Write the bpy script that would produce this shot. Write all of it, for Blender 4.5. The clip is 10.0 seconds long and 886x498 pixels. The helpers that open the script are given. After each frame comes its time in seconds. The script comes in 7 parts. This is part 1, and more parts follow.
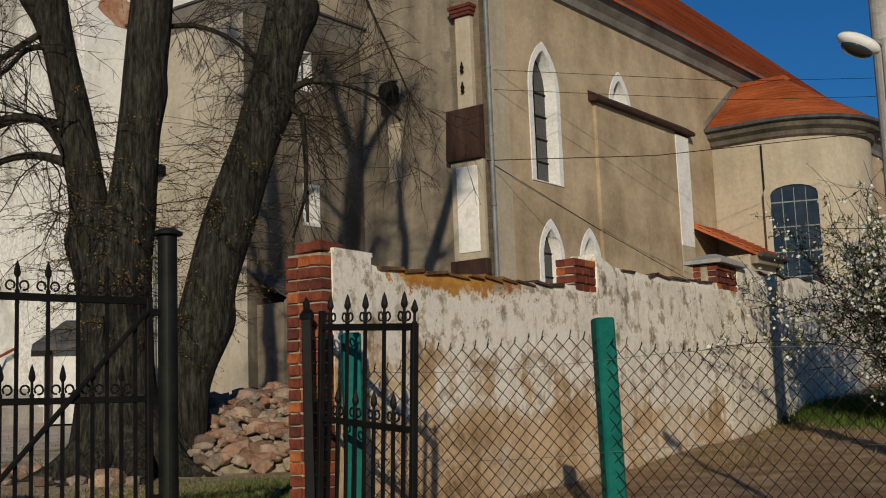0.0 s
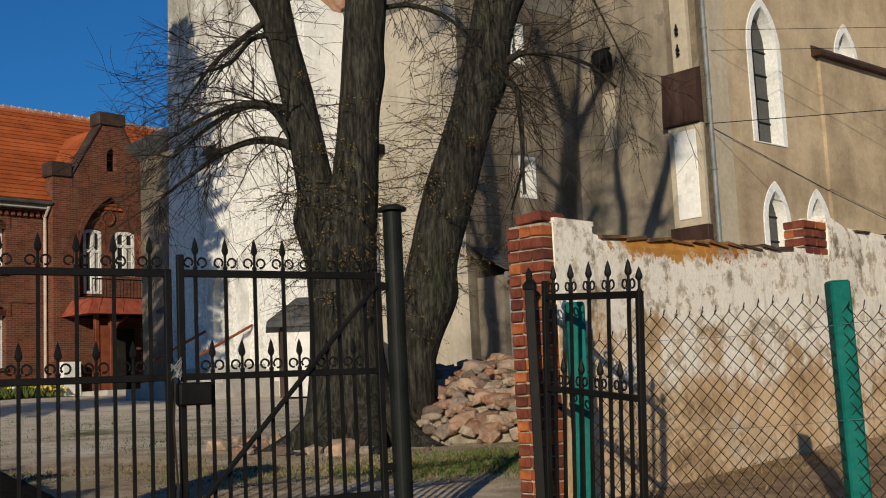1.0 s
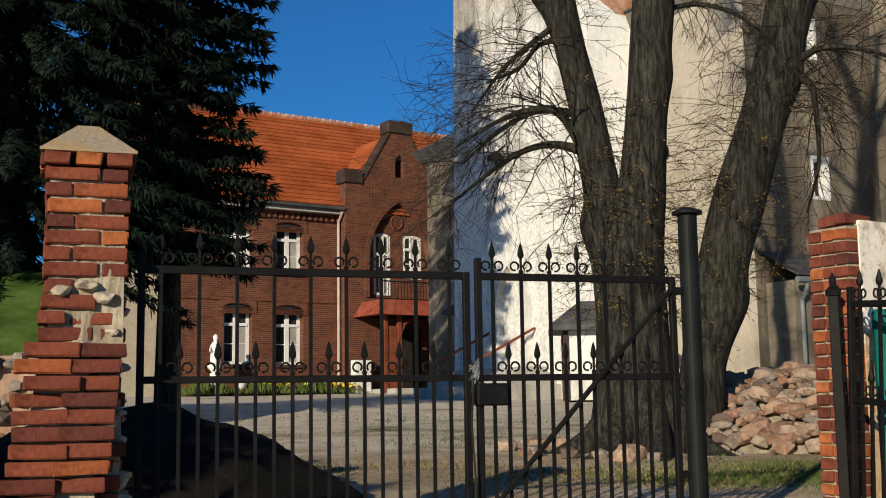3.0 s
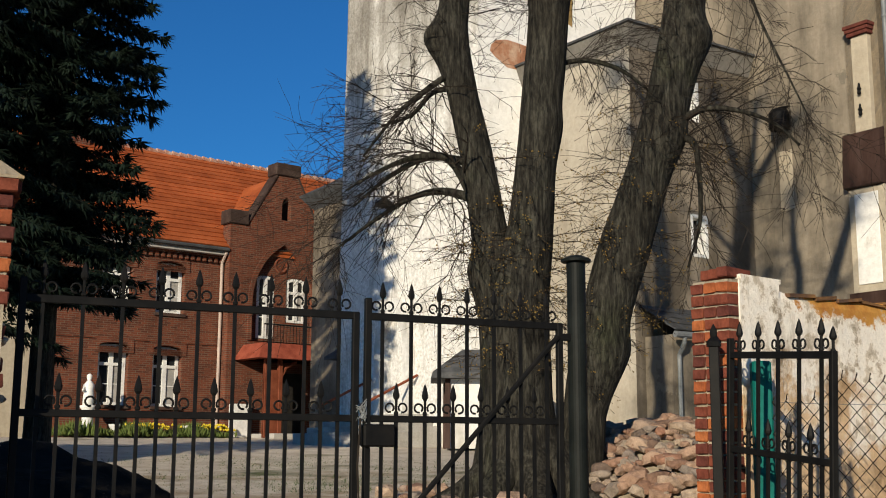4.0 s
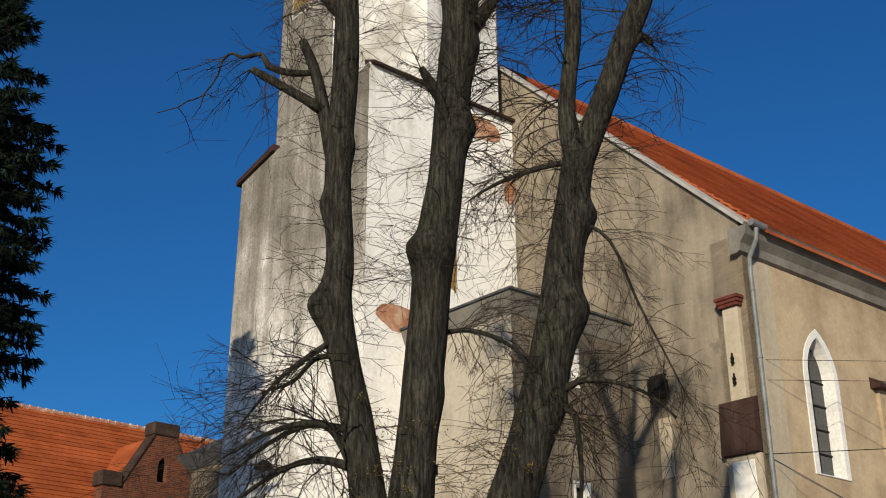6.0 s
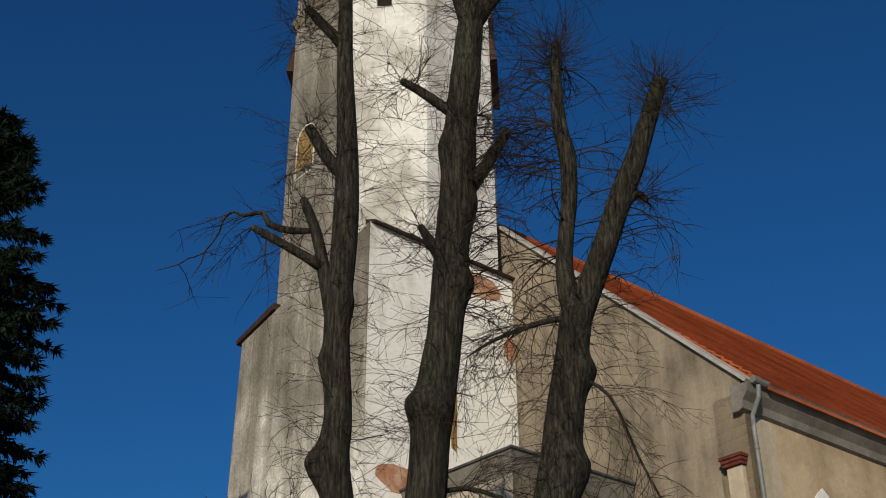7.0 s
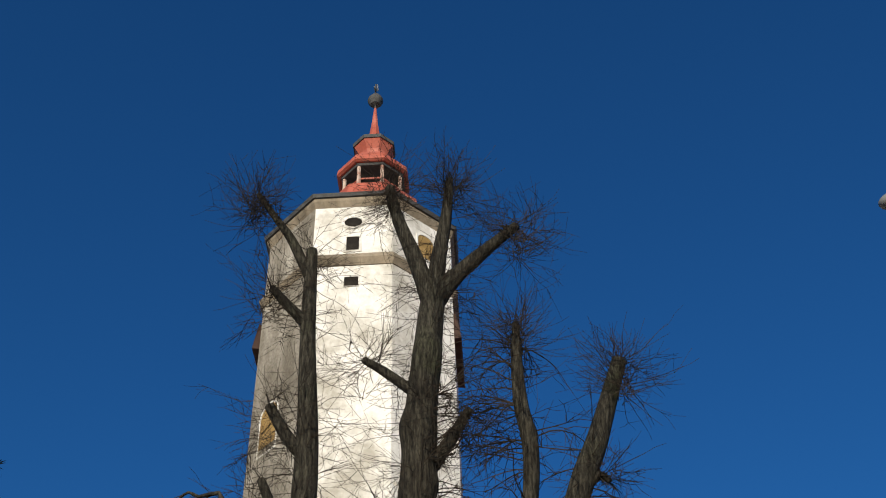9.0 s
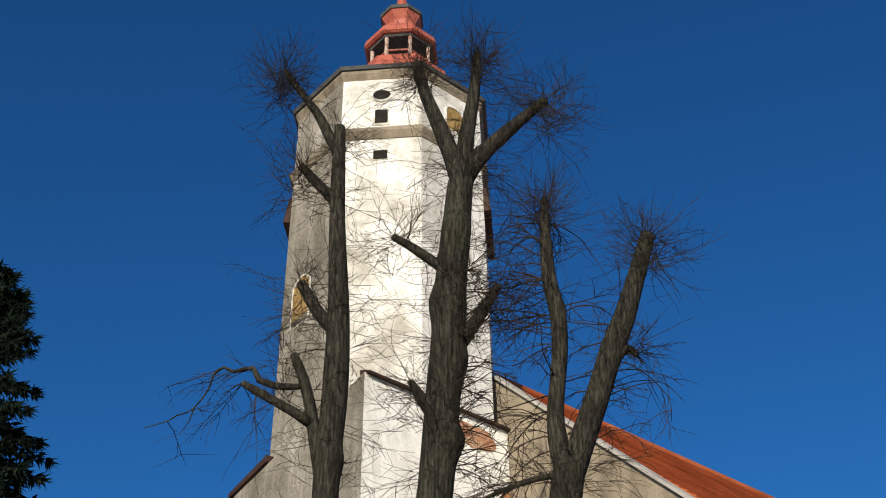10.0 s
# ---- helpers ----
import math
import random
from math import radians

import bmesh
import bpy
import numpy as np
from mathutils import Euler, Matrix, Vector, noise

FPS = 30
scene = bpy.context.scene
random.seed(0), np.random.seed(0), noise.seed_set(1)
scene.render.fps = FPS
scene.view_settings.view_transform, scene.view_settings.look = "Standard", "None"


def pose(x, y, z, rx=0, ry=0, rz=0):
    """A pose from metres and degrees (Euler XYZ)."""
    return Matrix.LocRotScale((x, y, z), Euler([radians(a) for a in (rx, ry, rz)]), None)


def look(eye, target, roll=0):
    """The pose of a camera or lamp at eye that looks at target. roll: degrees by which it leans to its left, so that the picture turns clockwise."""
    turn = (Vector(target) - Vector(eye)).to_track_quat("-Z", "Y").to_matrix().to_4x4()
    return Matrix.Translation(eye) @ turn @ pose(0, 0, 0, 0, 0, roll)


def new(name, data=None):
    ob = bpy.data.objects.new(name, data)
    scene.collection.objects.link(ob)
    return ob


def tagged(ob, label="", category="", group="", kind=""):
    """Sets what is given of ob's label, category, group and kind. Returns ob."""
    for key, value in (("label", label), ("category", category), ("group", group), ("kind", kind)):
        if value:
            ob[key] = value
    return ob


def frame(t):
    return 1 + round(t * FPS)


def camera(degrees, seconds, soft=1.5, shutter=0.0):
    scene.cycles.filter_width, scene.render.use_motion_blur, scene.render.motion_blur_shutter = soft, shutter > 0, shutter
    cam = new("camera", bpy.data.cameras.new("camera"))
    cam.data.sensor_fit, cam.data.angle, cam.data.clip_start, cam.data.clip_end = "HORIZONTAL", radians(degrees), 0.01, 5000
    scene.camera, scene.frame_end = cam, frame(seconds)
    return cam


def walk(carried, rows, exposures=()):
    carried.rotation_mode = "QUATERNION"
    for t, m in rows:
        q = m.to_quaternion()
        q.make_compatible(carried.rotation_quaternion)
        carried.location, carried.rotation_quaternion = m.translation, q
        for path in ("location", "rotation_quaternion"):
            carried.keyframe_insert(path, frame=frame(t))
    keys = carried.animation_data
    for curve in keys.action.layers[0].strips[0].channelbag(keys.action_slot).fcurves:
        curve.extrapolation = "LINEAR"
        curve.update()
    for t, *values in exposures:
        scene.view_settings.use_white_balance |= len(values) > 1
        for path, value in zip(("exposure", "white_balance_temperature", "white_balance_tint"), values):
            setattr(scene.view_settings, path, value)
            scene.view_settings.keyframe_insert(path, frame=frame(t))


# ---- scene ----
EXPOSURES = [(0.0, -0.5), (0.5, -0.2), (1.0, -0.08), (1.5, 0.08), (4.0, 0.2), (5.5, 0.25), (6.3, -0.05), (7.5, -0.42), (8.3, -0.36), (9.0, 0.2), (10.0, 0.32)]
cam = camera(40.89, 10.0, soft=1.05)
# seconds, x, y, z, yaw, pitch, lean
PATH = [
    (0.0, 0.014, 0.004, 1.498, -0.00, 7.95, 2.20),
    (0.5, 0.008, 0.020, 1.494, 4.77, 6.92, 2.42),
    (1.0, -0.012, 0.004, 1.489, 10.57, 7.03, 2.72),
    (1.5, -0.055, 0.034, 1.494, 14.37, 6.68, 3.09),
    (2.0, -0.075, 0.017, 1.506, 18.55, 7.92, 2.06),
    (2.5, -0.083, -0.028, 1.507, 22.86, 7.74, 1.42),
    (2.7, -0.083, -0.032, 1.503, 24.48, 7.53, 1.11),
    (4.0, -0.130, -0.046, 1.453, 18.41, 9.89, -0.22),
    (4.5, -0.114, -0.018, 1.456, 15.38, 12.84, 0.36),
    (5.0, -0.102, -0.008, 1.476, 14.36, 14.14, 0.63),
    (5.5, -0.096, -0.008, 1.511, 13.28, 16.98, 0.00),
    (6.0, -0.085, -0.034, 1.567, 12.70, 22.30, 0.44),
    (6.2, -0.070, -0.039, 1.570, 12.47, 23.96, 0.51),
    (7.3, -0.057, 0.009, 1.485, 12.30, 32.48, 1.02),
    (7.5, -0.058, 0.020, 1.468, 11.51, 34.14, 1.32),
    (8.0, -0.019, 0.003, 1.490, 10.39, 37.65, 1.06),
    (8.5, 0.009, -0.002, 1.510, 9.38, 43.08, 1.65),
    (9.0, 0.027, -0.023, 1.533, 10.37, 43.25, 1.83),
    (9.5, 0.043, -0.048, 1.559, 10.27, 41.88, 1.24),
    (10.0, 0.066, -0.092, 1.592, 12.46, 37.03, 0.93),
]
walk(cam, [(t, pose(x, y, z, 0, 0, w) @ pose(0, 0, 0, p, 0, 0) @ pose(0, 0, 0, 0, r, 0) @ pose(0, 0, 0, 90, 0, 0)) for t, x, y, z, w, p, r in PATH], EXPOSURES)

# ---- light ----
SUN_TURN, SUN_HEIGHT = 1.5, 17.0   # way the light travels, degrees right of +y; height over the horizon
world = bpy.data.worlds.new("sky")
scene.world = world
world.use_nodes = True
wn = world.node_tree.nodes
sky = wn.new("ShaderNodeTexSky")
sky.sky_type, sky.sun_disc = 'NISHITA', False
sky.sun_elevation, sky.sun_rotation = radians(SUN_HEIGHT), radians(180 + SUN_TURN)
sky.air_density, sky.dust_density, sky.ozone_density = 1.0, 0.2, 3.0
wn["Background"].inputs["Strength"].default_value = 0.061
deep = wn.new("ShaderNodeMix")       # the deep polarised blue of a clear spring sky
deep.data_type, deep.blend_type = 'RGBA', 'MULTIPLY'
deep.inputs[0].default_value, deep.inputs[7].default_value = 1.0, (0.225, 0.80, 1.36, 1)
world.node_tree.links.new(sky.outputs[0], deep.inputs[6])
world.node_tree.links.new(deep.outputs[2], wn["Background"].inputs["Color"])
sun = new("sun", bpy.data.lights.new("sun", 'SUN'))
sun.data.energy, sun.data.angle, sun.data.color = 4.9, radians(0.53), (1.0, 0.87, 0.66)
sa, sh = radians(SUN_TURN), radians(SUN_HEIGHT)
sun.matrix_world = look((0, 0, 60), (math.sin(sa) * math.cos(sh), math.cos(sa) * math.cos(sh), 60 - math.sin(sh)))


# ---- materials ----
def node_mat(name, rough=0.8, metal=0.0):
    m = bpy.data.materials.new(name)
    m.use_nodes = True
    b = m.node_tree.nodes["Principled BSDF"]
    b.inputs["Roughness"].default_value, b.inputs["Metallic"].default_value = rough, metal
    b.inputs["Specular IOR Level"].default_value = 0.12 if rough >= 0.5 else 0.3
    return m, m.node_tree, b


def noise_tex(nt, scale, detail=6, rough=0.6, stretch=(1, 1, 1), space="Object"):
    co = nt.nodes.new("ShaderNodeTexCoord")
    mp = nt.nodes.new("ShaderNodeMapping")
    mp.inputs["Scale"].default_value = stretch
    tx = nt.nodes.new("ShaderNodeTexNoise")
    tx.inputs["Scale"].default_value, tx.inputs["Detail"].default_value, tx.inputs["Roughness"].default_value = scale, detail, rough
    nt.links.new(co.outputs[space], mp.inputs["Vector"])
    nt.links.new(mp.outputs[0], tx.inputs["Vector"])
    return tx


def ramp(nt, src, stops):
    r = nt.nodes.new("ShaderNodeValToRGB")
    e = r.color_ramp.elements
    while len(e) < len(stops):
        e.new(0.5)
    for k, (pos, col) in enumerate(stops):
        e[k].position, e[k].color = pos, (*col, 1) if len(col) == 3 else col
    nt.links.new(src, r.inputs[0])
    return r


def blend(nt, fac, a, b, mode='MIX'):
    m = nt.nodes.new("ShaderNodeMix")
    m.data_type, m.blend_type = 'RGBA', mode
    if isinstance(fac, (int, float)):
        m.inputs[0].default_value = fac
    else:
        nt.links.new(fac, m.inputs[0])
    for k, v in ((6, a), (7, b)):
        if isinstance(v, tuple):
            m.inputs[k].default_value = (*v, 1)
        else:
            nt.links.new(v, m.inputs[k])
    return m.outputs[2]


def bump(nt, b, src, strength=0.3, dist=0.02):
    n = nt.nodes.new("ShaderNodeBump")
    n.inputs["Strength"].default_value, n.inputs["Distance"].default_value = strength, dist
    nt.links.new(src, n.inputs["Height"])
    nt.links.new(n.outputs[0], b.inputs["Normal"])
    return n


def surface(name, dark, mid, light, scale=1.5, fine=14, rough=0.85, relief=0.35, dist=0.02, stretch=(1, 1, 1), metal=0.0, vary=0.0):
    """Two scales of mottling with relief; vary: how much each piece differs."""
    m, nt, b = node_mat(name, rough, metal)
    big, small = noise_tex(nt, scale, 5, 0.62, stretch), noise_tex(nt, fine, 8, 0.7, stretch)
    c1 = ramp(nt, big.outputs["Fac"], [(0.32, dark), (0.5, mid), (0.68, light)])
    c2 = ramp(nt, small.outputs["Fac"], [(0.3, (0.62, 0.62, 0.62)), (0.7, (1.0, 1.0, 1.0))])
    col = blend(nt, 0.75, c1.outputs[0], c2.outputs[0], 'MULTIPLY')
    if vary:
        oi = nt.nodes.new("ShaderNodeObjectInfo")
        r = ramp(nt, oi.outputs["Random"], [(0.0, (1 - vary, 1 - vary, 1 - vary)), (1.0, (1, 1, 1))])
        col = blend(nt, 1.0, col, r.outputs[0], 'MULTIPLY')
    nt.links.new(col, b.inputs["Base Color"])
    bump(nt, b, small.outputs["Fac"], relief, dist)
    return m


def stained(name, base, dirt, patch=None, top_streak=True, scale=0.5, amount=(0.45, 0.62), relief=0.5, fine=9, run=0.5):
    """Old limewash over rendered masonry: rain streaks, grey growth, patches lost."""
    m, nt, b = node_mat(name, 0.92)
    blotch = noise_tex(nt, scale, 8, 0.68)
    streak = noise_tex(nt, 1.1, 7, 0.66, (1, 1, 0.16))
    grain = noise_tex(nt, fine, 9, 0.72)
    mx = nt.nodes.new("ShaderNodeMath")
    mx.operation = 'MULTIPLY_ADD'
    nt.links.new(streak.outputs["Fac"], mx.inputs[0])
    mx.inputs[1].default_value = run
    half = nt.nodes.new("ShaderNodeMath")
    half.operation = 'MULTIPLY'
    half.inputs[1].default_value = 1 - run
    nt.links.new(blotch.outputs["Fac"], half.inputs[0])
    nt.links.new(half.outputs[0], mx.inputs[2])
    f1 = ramp(nt, mx.outputs[0], [(amount[0], (0, 0, 0)), (amount[1], (1, 1, 1))])
    col = blend(nt, f1.outputs[0], base, dirt)
    g = ramp(nt, grain.outputs["Fac"], [(0.3, (0.72, 0.72, 0.72)), (0.62, (1, 1, 1))])
    col = blend(nt, 0.7, col, g.outputs[0], 'MULTIPLY')
    if patch:
        p = noise_tex(nt, patch[1], 9, 0.7)
        f2 = ramp(nt, p.outputs["Fac"], [(patch[2], (0, 0, 0)), (patch[2] + 0.03, (1, 1, 1))])
        col = blend(nt, f2.outputs[0], col, patch[0])
    nt.links.new(col, b.inputs["Base Color"])
    bump(nt, b, grain.outputs["Fac"], relief, 0.03)
    return m


WHITEWASH = stained("limewash", (0.74, 0.735, 0.715), (0.40, 0.385, 0.345), ((0.56, 0.52, 0.44), 0.7, 0.65), amount=(0.46, 0.60), relief=0.9, run=0.3, fine=6)
FRESHWASH = stained("fresh_limewash", (0.85, 0.845, 0.82), (0.56, 0.54, 0.49), ((0.66, 0.60, 0.50), 0.7, 0.66), amount=(0.51, 0.66), relief=0.9)
TANWASH = stained("tan_render", (0.50, 0.395, 0.265), (0.22, 0.165, 0.105), None, amount=(0.42, 0.66), scale=0.42, run=0.2)
# annex side and north wing: tree shade is mixed into this render colour
SHADEDWASH = stained("shaded_beige_render", (0.25, 0.212, 0.165), (0.11, 0.092, 0.07), None, amount=(0.42, 0.56), scale=0.45)


def worn_limewash():
    """Limewash that has weathered away to grey render towards the top."""
    m, nt, b = node_mat("worn_limewash", 0.93)
    co = nt.nodes.new("ShaderNodeTexCoord")
    sp = nt.nodes.new("ShaderNodeSeparateXYZ")
    nt.links.new(co.outputs["Object"], sp.inputs[0])
    n, s, g = noise_tex(nt, 0.5, 9, 0.68), noise_tex(nt, 1.6, 8, 0.68, (1, 1, 0.12)), noise_tex(nt, 11, 9, 0.74)
    mix = nt.nodes.new("ShaderNodeMath")
    mix.operation = 'ADD'
    nt.links.new(n.outputs["Fac"], mix.inputs[0])
    nt.links.new(s.outputs["Fac"], mix.inputs[1])
    up = nt.nodes.new("ShaderNodeMapRange")
    up.inputs["From Min"].default_value, up.inputs["From Max"].default_value = 9.5, 16.5
    up.inputs["To Min"].default_value, up.inputs["To Max"].default_value = -0.20, 0.30
    nt.links.new(sp.outputs["Z"], up.inputs["Value"])
    tot = nt.nodes.new("ShaderNodeMath")
    tot.operation = 'ADD'
    nt.links.new(mix.outputs[0], tot.inputs[0])
    nt.links.new(up.outputs[0], tot.inputs[1])
    half = nt.nodes.new("ShaderNodeMath")
    half.operation = 'MULTIPLY'
    half.inputs[1].default_value = 0.5
    nt.links.new(tot.outputs[0], half.inputs[0])
    c = ramp(nt, half.outputs[0], [(0.42, (0.84, 0.83, 0.80)), (0.50, (0.52, 0.50, 0.455)), (0.60, (0.30, 0.28, 0.245)), (0.72, (0.17, 0.155, 0.13))])
    gr = ramp(nt, g.outputs["Fac"], [(0.34, (0.45, 0.44, 0.42)), (0.62, (1, 1, 1))])
    nt.links.new(blend(nt, 0.8, c.outputs[0], gr.outputs[0], 'MULTIPLY'), b.inputs["Base Color"])
    bump(nt, b, g.outputs["Fac"], 0.9, 0.03)
    return m


WORNLIME = worn_limewash()
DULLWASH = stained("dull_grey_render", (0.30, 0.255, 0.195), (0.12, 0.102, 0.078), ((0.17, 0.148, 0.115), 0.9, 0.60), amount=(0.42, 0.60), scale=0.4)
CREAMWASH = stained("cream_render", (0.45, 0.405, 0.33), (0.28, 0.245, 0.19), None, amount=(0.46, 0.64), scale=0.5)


def yard_wall_mat():
    """Limewash above, bare sandy render below, with grey damp, map-like flaking and lichen under the coping."""
    m, nt, b = node_mat("flaking_wall_plaster", 0.95)
    co = nt.nodes.new("ShaderNodeTexCoord")
    sp = nt.nodes.new("ShaderNodeSeparateXYZ")
    nt.links.new(co.outputs["Object"], sp.inputs[0])
    edge, blot, grain = noise_tex(nt, 1.7, 10, 0.68), noise_tex(nt, 0.8, 8, 0.62), noise_tex(nt, 30, 8, 0.75)
    flake, streak = noise_tex(nt, 4.5, 10, 0.72), noise_tex(nt, 5.0, 8, 0.7, (1, 1, 0.25))

    def madd(src, k, add):
        n = nt.nodes.new("ShaderNodeMath")
        n.operation = 'MULTIPLY_ADD'
        nt.links.new(src, n.inputs[0])
        n.inputs[1].default_value = k
        if isinstance(add, (int, float)):
            n.inputs[2].default_value = add
        else:
            nt.links.new(add, n.inputs[2])
        return n.outputs[0]

    slope = madd(sp.outputs["X"], 0.012, 0.0)
    worn = madd(edge.outputs["Fac"], 0.55, madd(sp.outputs["Z"], 0.16, slope))
    has = ramp(nt, worn, [(0.555, (0, 0, 0)), (0.60, (1, 1, 1))])
    tan = ramp(nt, blot.outputs["Fac"], [(0.34, (0.40, 0.265, 0.145)), (0.5, (0.64, 0.455, 0.275)), (0.64, (0.74, 0.57, 0.38))])
    lime = ramp(nt, flake.outputs["Fac"], [(0.36, (0.44, 0.385, 0.30)), (0.455, (0.66, 0.575, 0.46)), (0.47, (0.86, 0.795, 0.69)), (0.62, (0.89, 0.84, 0.75))])
    col = blend(nt, has.outputs[0], tan.outputs[0], lime.outputs[0])
    pale = ramp(nt, madd(flake.outputs["Fac"], 0.6, madd(blot.outputs["Fac"], 0.55, slope)), [(0.64, (0, 0, 0)), (0.72, (1, 1, 1))])
    col = blend(nt, pale.outputs[0], col, (0.70, 0.65, 0.56))
    damp = ramp(nt, madd(edge.outputs["Fac"], 0.5, madd(flake.outputs["Fac"], 0.5, 0.0)), [(0.40, (0.34, 0.31, 0.26)), (0.47, (1, 1, 1))])
    col = blend(nt, 0.7, col, damp.outputs[0], 'MULTIPLY')
    wet = ramp(nt, streak.outputs["Fac"], [(0.54, (1, 1, 1)), (0.66, (0.50, 0.44, 0.36))])
    col = blend(nt, 0.7, col, wet.outputs[0], 'MULTIPLY')
    # orange lichen hanging down from the coping of the first bay
    up = nt.nodes.new("ShaderNodeMapRange")
    up.inputs["From Min"].default_value, up.inputs["From Max"].default_value = 2.30, 2.56
    nt.links.new(sp.outputs["Z"], up.inputs["Value"])
    along = nt.nodes.new("ShaderNodeValToRGB")
    for k, (pos, v) in enumerate(((0.028, 0.0), (0.055, 1.0), (0.11, 0.85), (0.17, 0.4), (0.235, 0.0))):
        e = along.color_ramp.elements
        while len(e) <= k:
            e.new(0.9)
        e[k].position, e[k].color = pos, (v, v, v, 1)
    nt.links.new(madd(sp.outputs["X"], 0.0625, 0.0), along.inputs[0])
    both = nt.nodes.new("ShaderNodeMath")
    both.operation = 'MULTIPLY'
    nt.links.new(up.outputs[0], both.inputs[0])
    nt.links.new(along.outputs[0], both.inputs[1])
    lich = ramp(nt, madd(flake.outputs["Fac"], 1.7, madd(both.outputs[0], 0.8, -0.70)), [(0.40, (0, 0, 0)), (0.50, (1, 1, 1))])
    rust = ramp(nt, edge.outputs["Fac"], [(0.40, (0.36, 0.13, 0.03)), (0.58, (0.58, 0.30, 0.07))])
    col = blend(nt, lich.outputs[0], col, rust.outputs[0])
    g = ramp(nt, grain.outputs["Fac"], [(0.3, (0.72, 0.72, 0.72)), (0.62, (1, 1, 1))])
    col = blend(nt, 0.7, col, g.outputs[0], 'MULTIPLY')
    nt.links.new(col, b.inputs["Base Color"])
    n1 = bump(nt, b, has.outputs[0], 0.5, 0.012)
    n2 = nt.nodes.new("ShaderNodeBump")
    n2.inputs["Strength"].default_value, n2.inputs["Distance"].default_value = 0.8, 0.012
    nt.links.new(grain.outputs["Fac"], n2.inputs["Height"])
    nt.links.new(n1.outputs[0], n2.inputs["Normal"])
    nt.links.new(n2.outputs[0], b.inputs["Normal"])
    return m


YARDWALL = yard_wall_mat()
WHITE = surface("white_paint", (0.68, 0.68, 0.66), (0.8, 0.8, 0.78), (0.84, 0.84, 0.82), relief=0.1, rough=0.6)


def brick_wall_mat():
    m, nt, b = node_mat("far_brickwork", 0.9)
    co = nt.nodes.new("ShaderNodeTexCoord")
    sp, cb = nt.nodes.new("ShaderNodeSeparateXYZ"), nt.nodes.new("ShaderNodeCombineXYZ")
    nt.links.new(co.outputs["Object"], sp.inputs[0])
    add = nt.nodes.new("ShaderNodeMath")
    nt.links.new(sp.outputs["X"], add.inputs[0])
    nt.links.new(sp.outputs["Y"], add.inputs[1])
    nt.links.new(add.outputs[0], cb.inputs["X"])
    nt.links.new(sp.outputs["Z"], cb.inputs["Y"])
    bt = nt.nodes.new("ShaderNodeTexBrick")
    bt.inputs["Scale"].default_value = 1.0
    bt.inputs["Brick Width"].default_value, bt.inputs["Row Height"].default_value = 0.26, 0.077
    bt.inputs["Mortar Size"].default_value = 0.008
    bt.inputs["Color1"].default_value = (0.165, 0.050, 0.027, 1)
    bt.inputs["Color2"].default_value = (0.085, 0.030, 0.020, 1)
    bt.inputs["Mortar"].default_value = (0.14, 0.11, 0.085, 1)
    nt.links.new(cb.outputs[0], bt.inputs["Vector"])
    n = noise_tex(nt, 0.9, 8, 0.65)
    g = ramp(nt, n.outputs["Fac"], [(0.3, (0.6, 0.58, 0.56)), (0.65, (1.15, 1.1, 1.05))])
    nt.links.new(blend(nt, 0.85, bt.outputs["Color"], g.outputs[0], 'MULTIPLY'), b.inputs["Base Color"])
    bump(nt, b, bt.outputs["Fac"], -0.4, 0.01)
    return m


FARBRICK = brick_wall_mat()
MORTAR = surface("lime_mortar", (0.26, 0.21, 0.15), (0.40, 0.34, 0.25), (0.54, 0.47, 0.36), scale=6, fine=60, relief=0.9, dist=0.01)
TILE = surface("roof_tile", (0.34, 0.080, 0.025), (0.46, 0.115, 0.035), (0.56, 0.15, 0.05), scale=0.8, fine=9, rough=0.75, vary=0.25)
OLDTILE = surface("old_roof_tile", (0.26, 0.065, 0.025), (0.38, 0.10, 0.04), (0.48, 0.14, 0.055), scale=0.5, fine=8, rough=0.8)
IRON = surface("black_iron", (0.005, 0.005, 0.005), (0.008, 0.008, 0.008), (0.012, 0.011, 0.010), scale=8, fine=60, rough=0.6, relief=0.15, dist=0.003)
GREENPOST = surface("dark_green_black_paint", (0.006, 0.008, 0.0075), (0.009, 0.011, 0.010), (0.012, 0.015, 0.014), scale=5, fine=40, rough=0.55, relief=0.1, dist=0.002)
TEAL = surface("teal_paint", (0.0, 0.085, 0.072), (0.003, 0.125, 0.105), (0.012, 0.155, 0.13), scale=5, fine=30, rough=0.6, relief=0.2, dist=0.004)
ZINC = surface("zinc_sheet", (0.15, 0.165, 0.17), (0.21, 0.225, 0.23), (0.27, 0.285, 0.29), scale=2, fine=20, rough=0.65, metal=0.3, relief=0.1)
SLATE = surface("dark_roof_felt", (0.05, 0.052, 0.055), (0.075, 0.078, 0.082), (0.11, 0.112, 0.115), scale=3, fine=20, rough=0.7)
TIMBER = surface("dark_brown_board", (0.035, 0.020, 0.016), (0.05, 0.028, 0.022), (0.07, 0.042, 0.034), scale=3, fine=25, rough=0.6, stretch=(1, 1, 0.2))
REDWOOD = surface("red_brown_timber", (0.13, 0.035, 0.018), (0.19, 0.055, 0.028), (0.24, 0.075, 0.04), scale=3, fine=25, rough=0.6)
COPPER = surface("red_painted_sheet", (0.30, 0.072, 0.048), (0.40, 0.11, 0.078), (0.48, 0.16, 0.12), scale=1.2, fine=10, rough=0.5, relief=0.15)


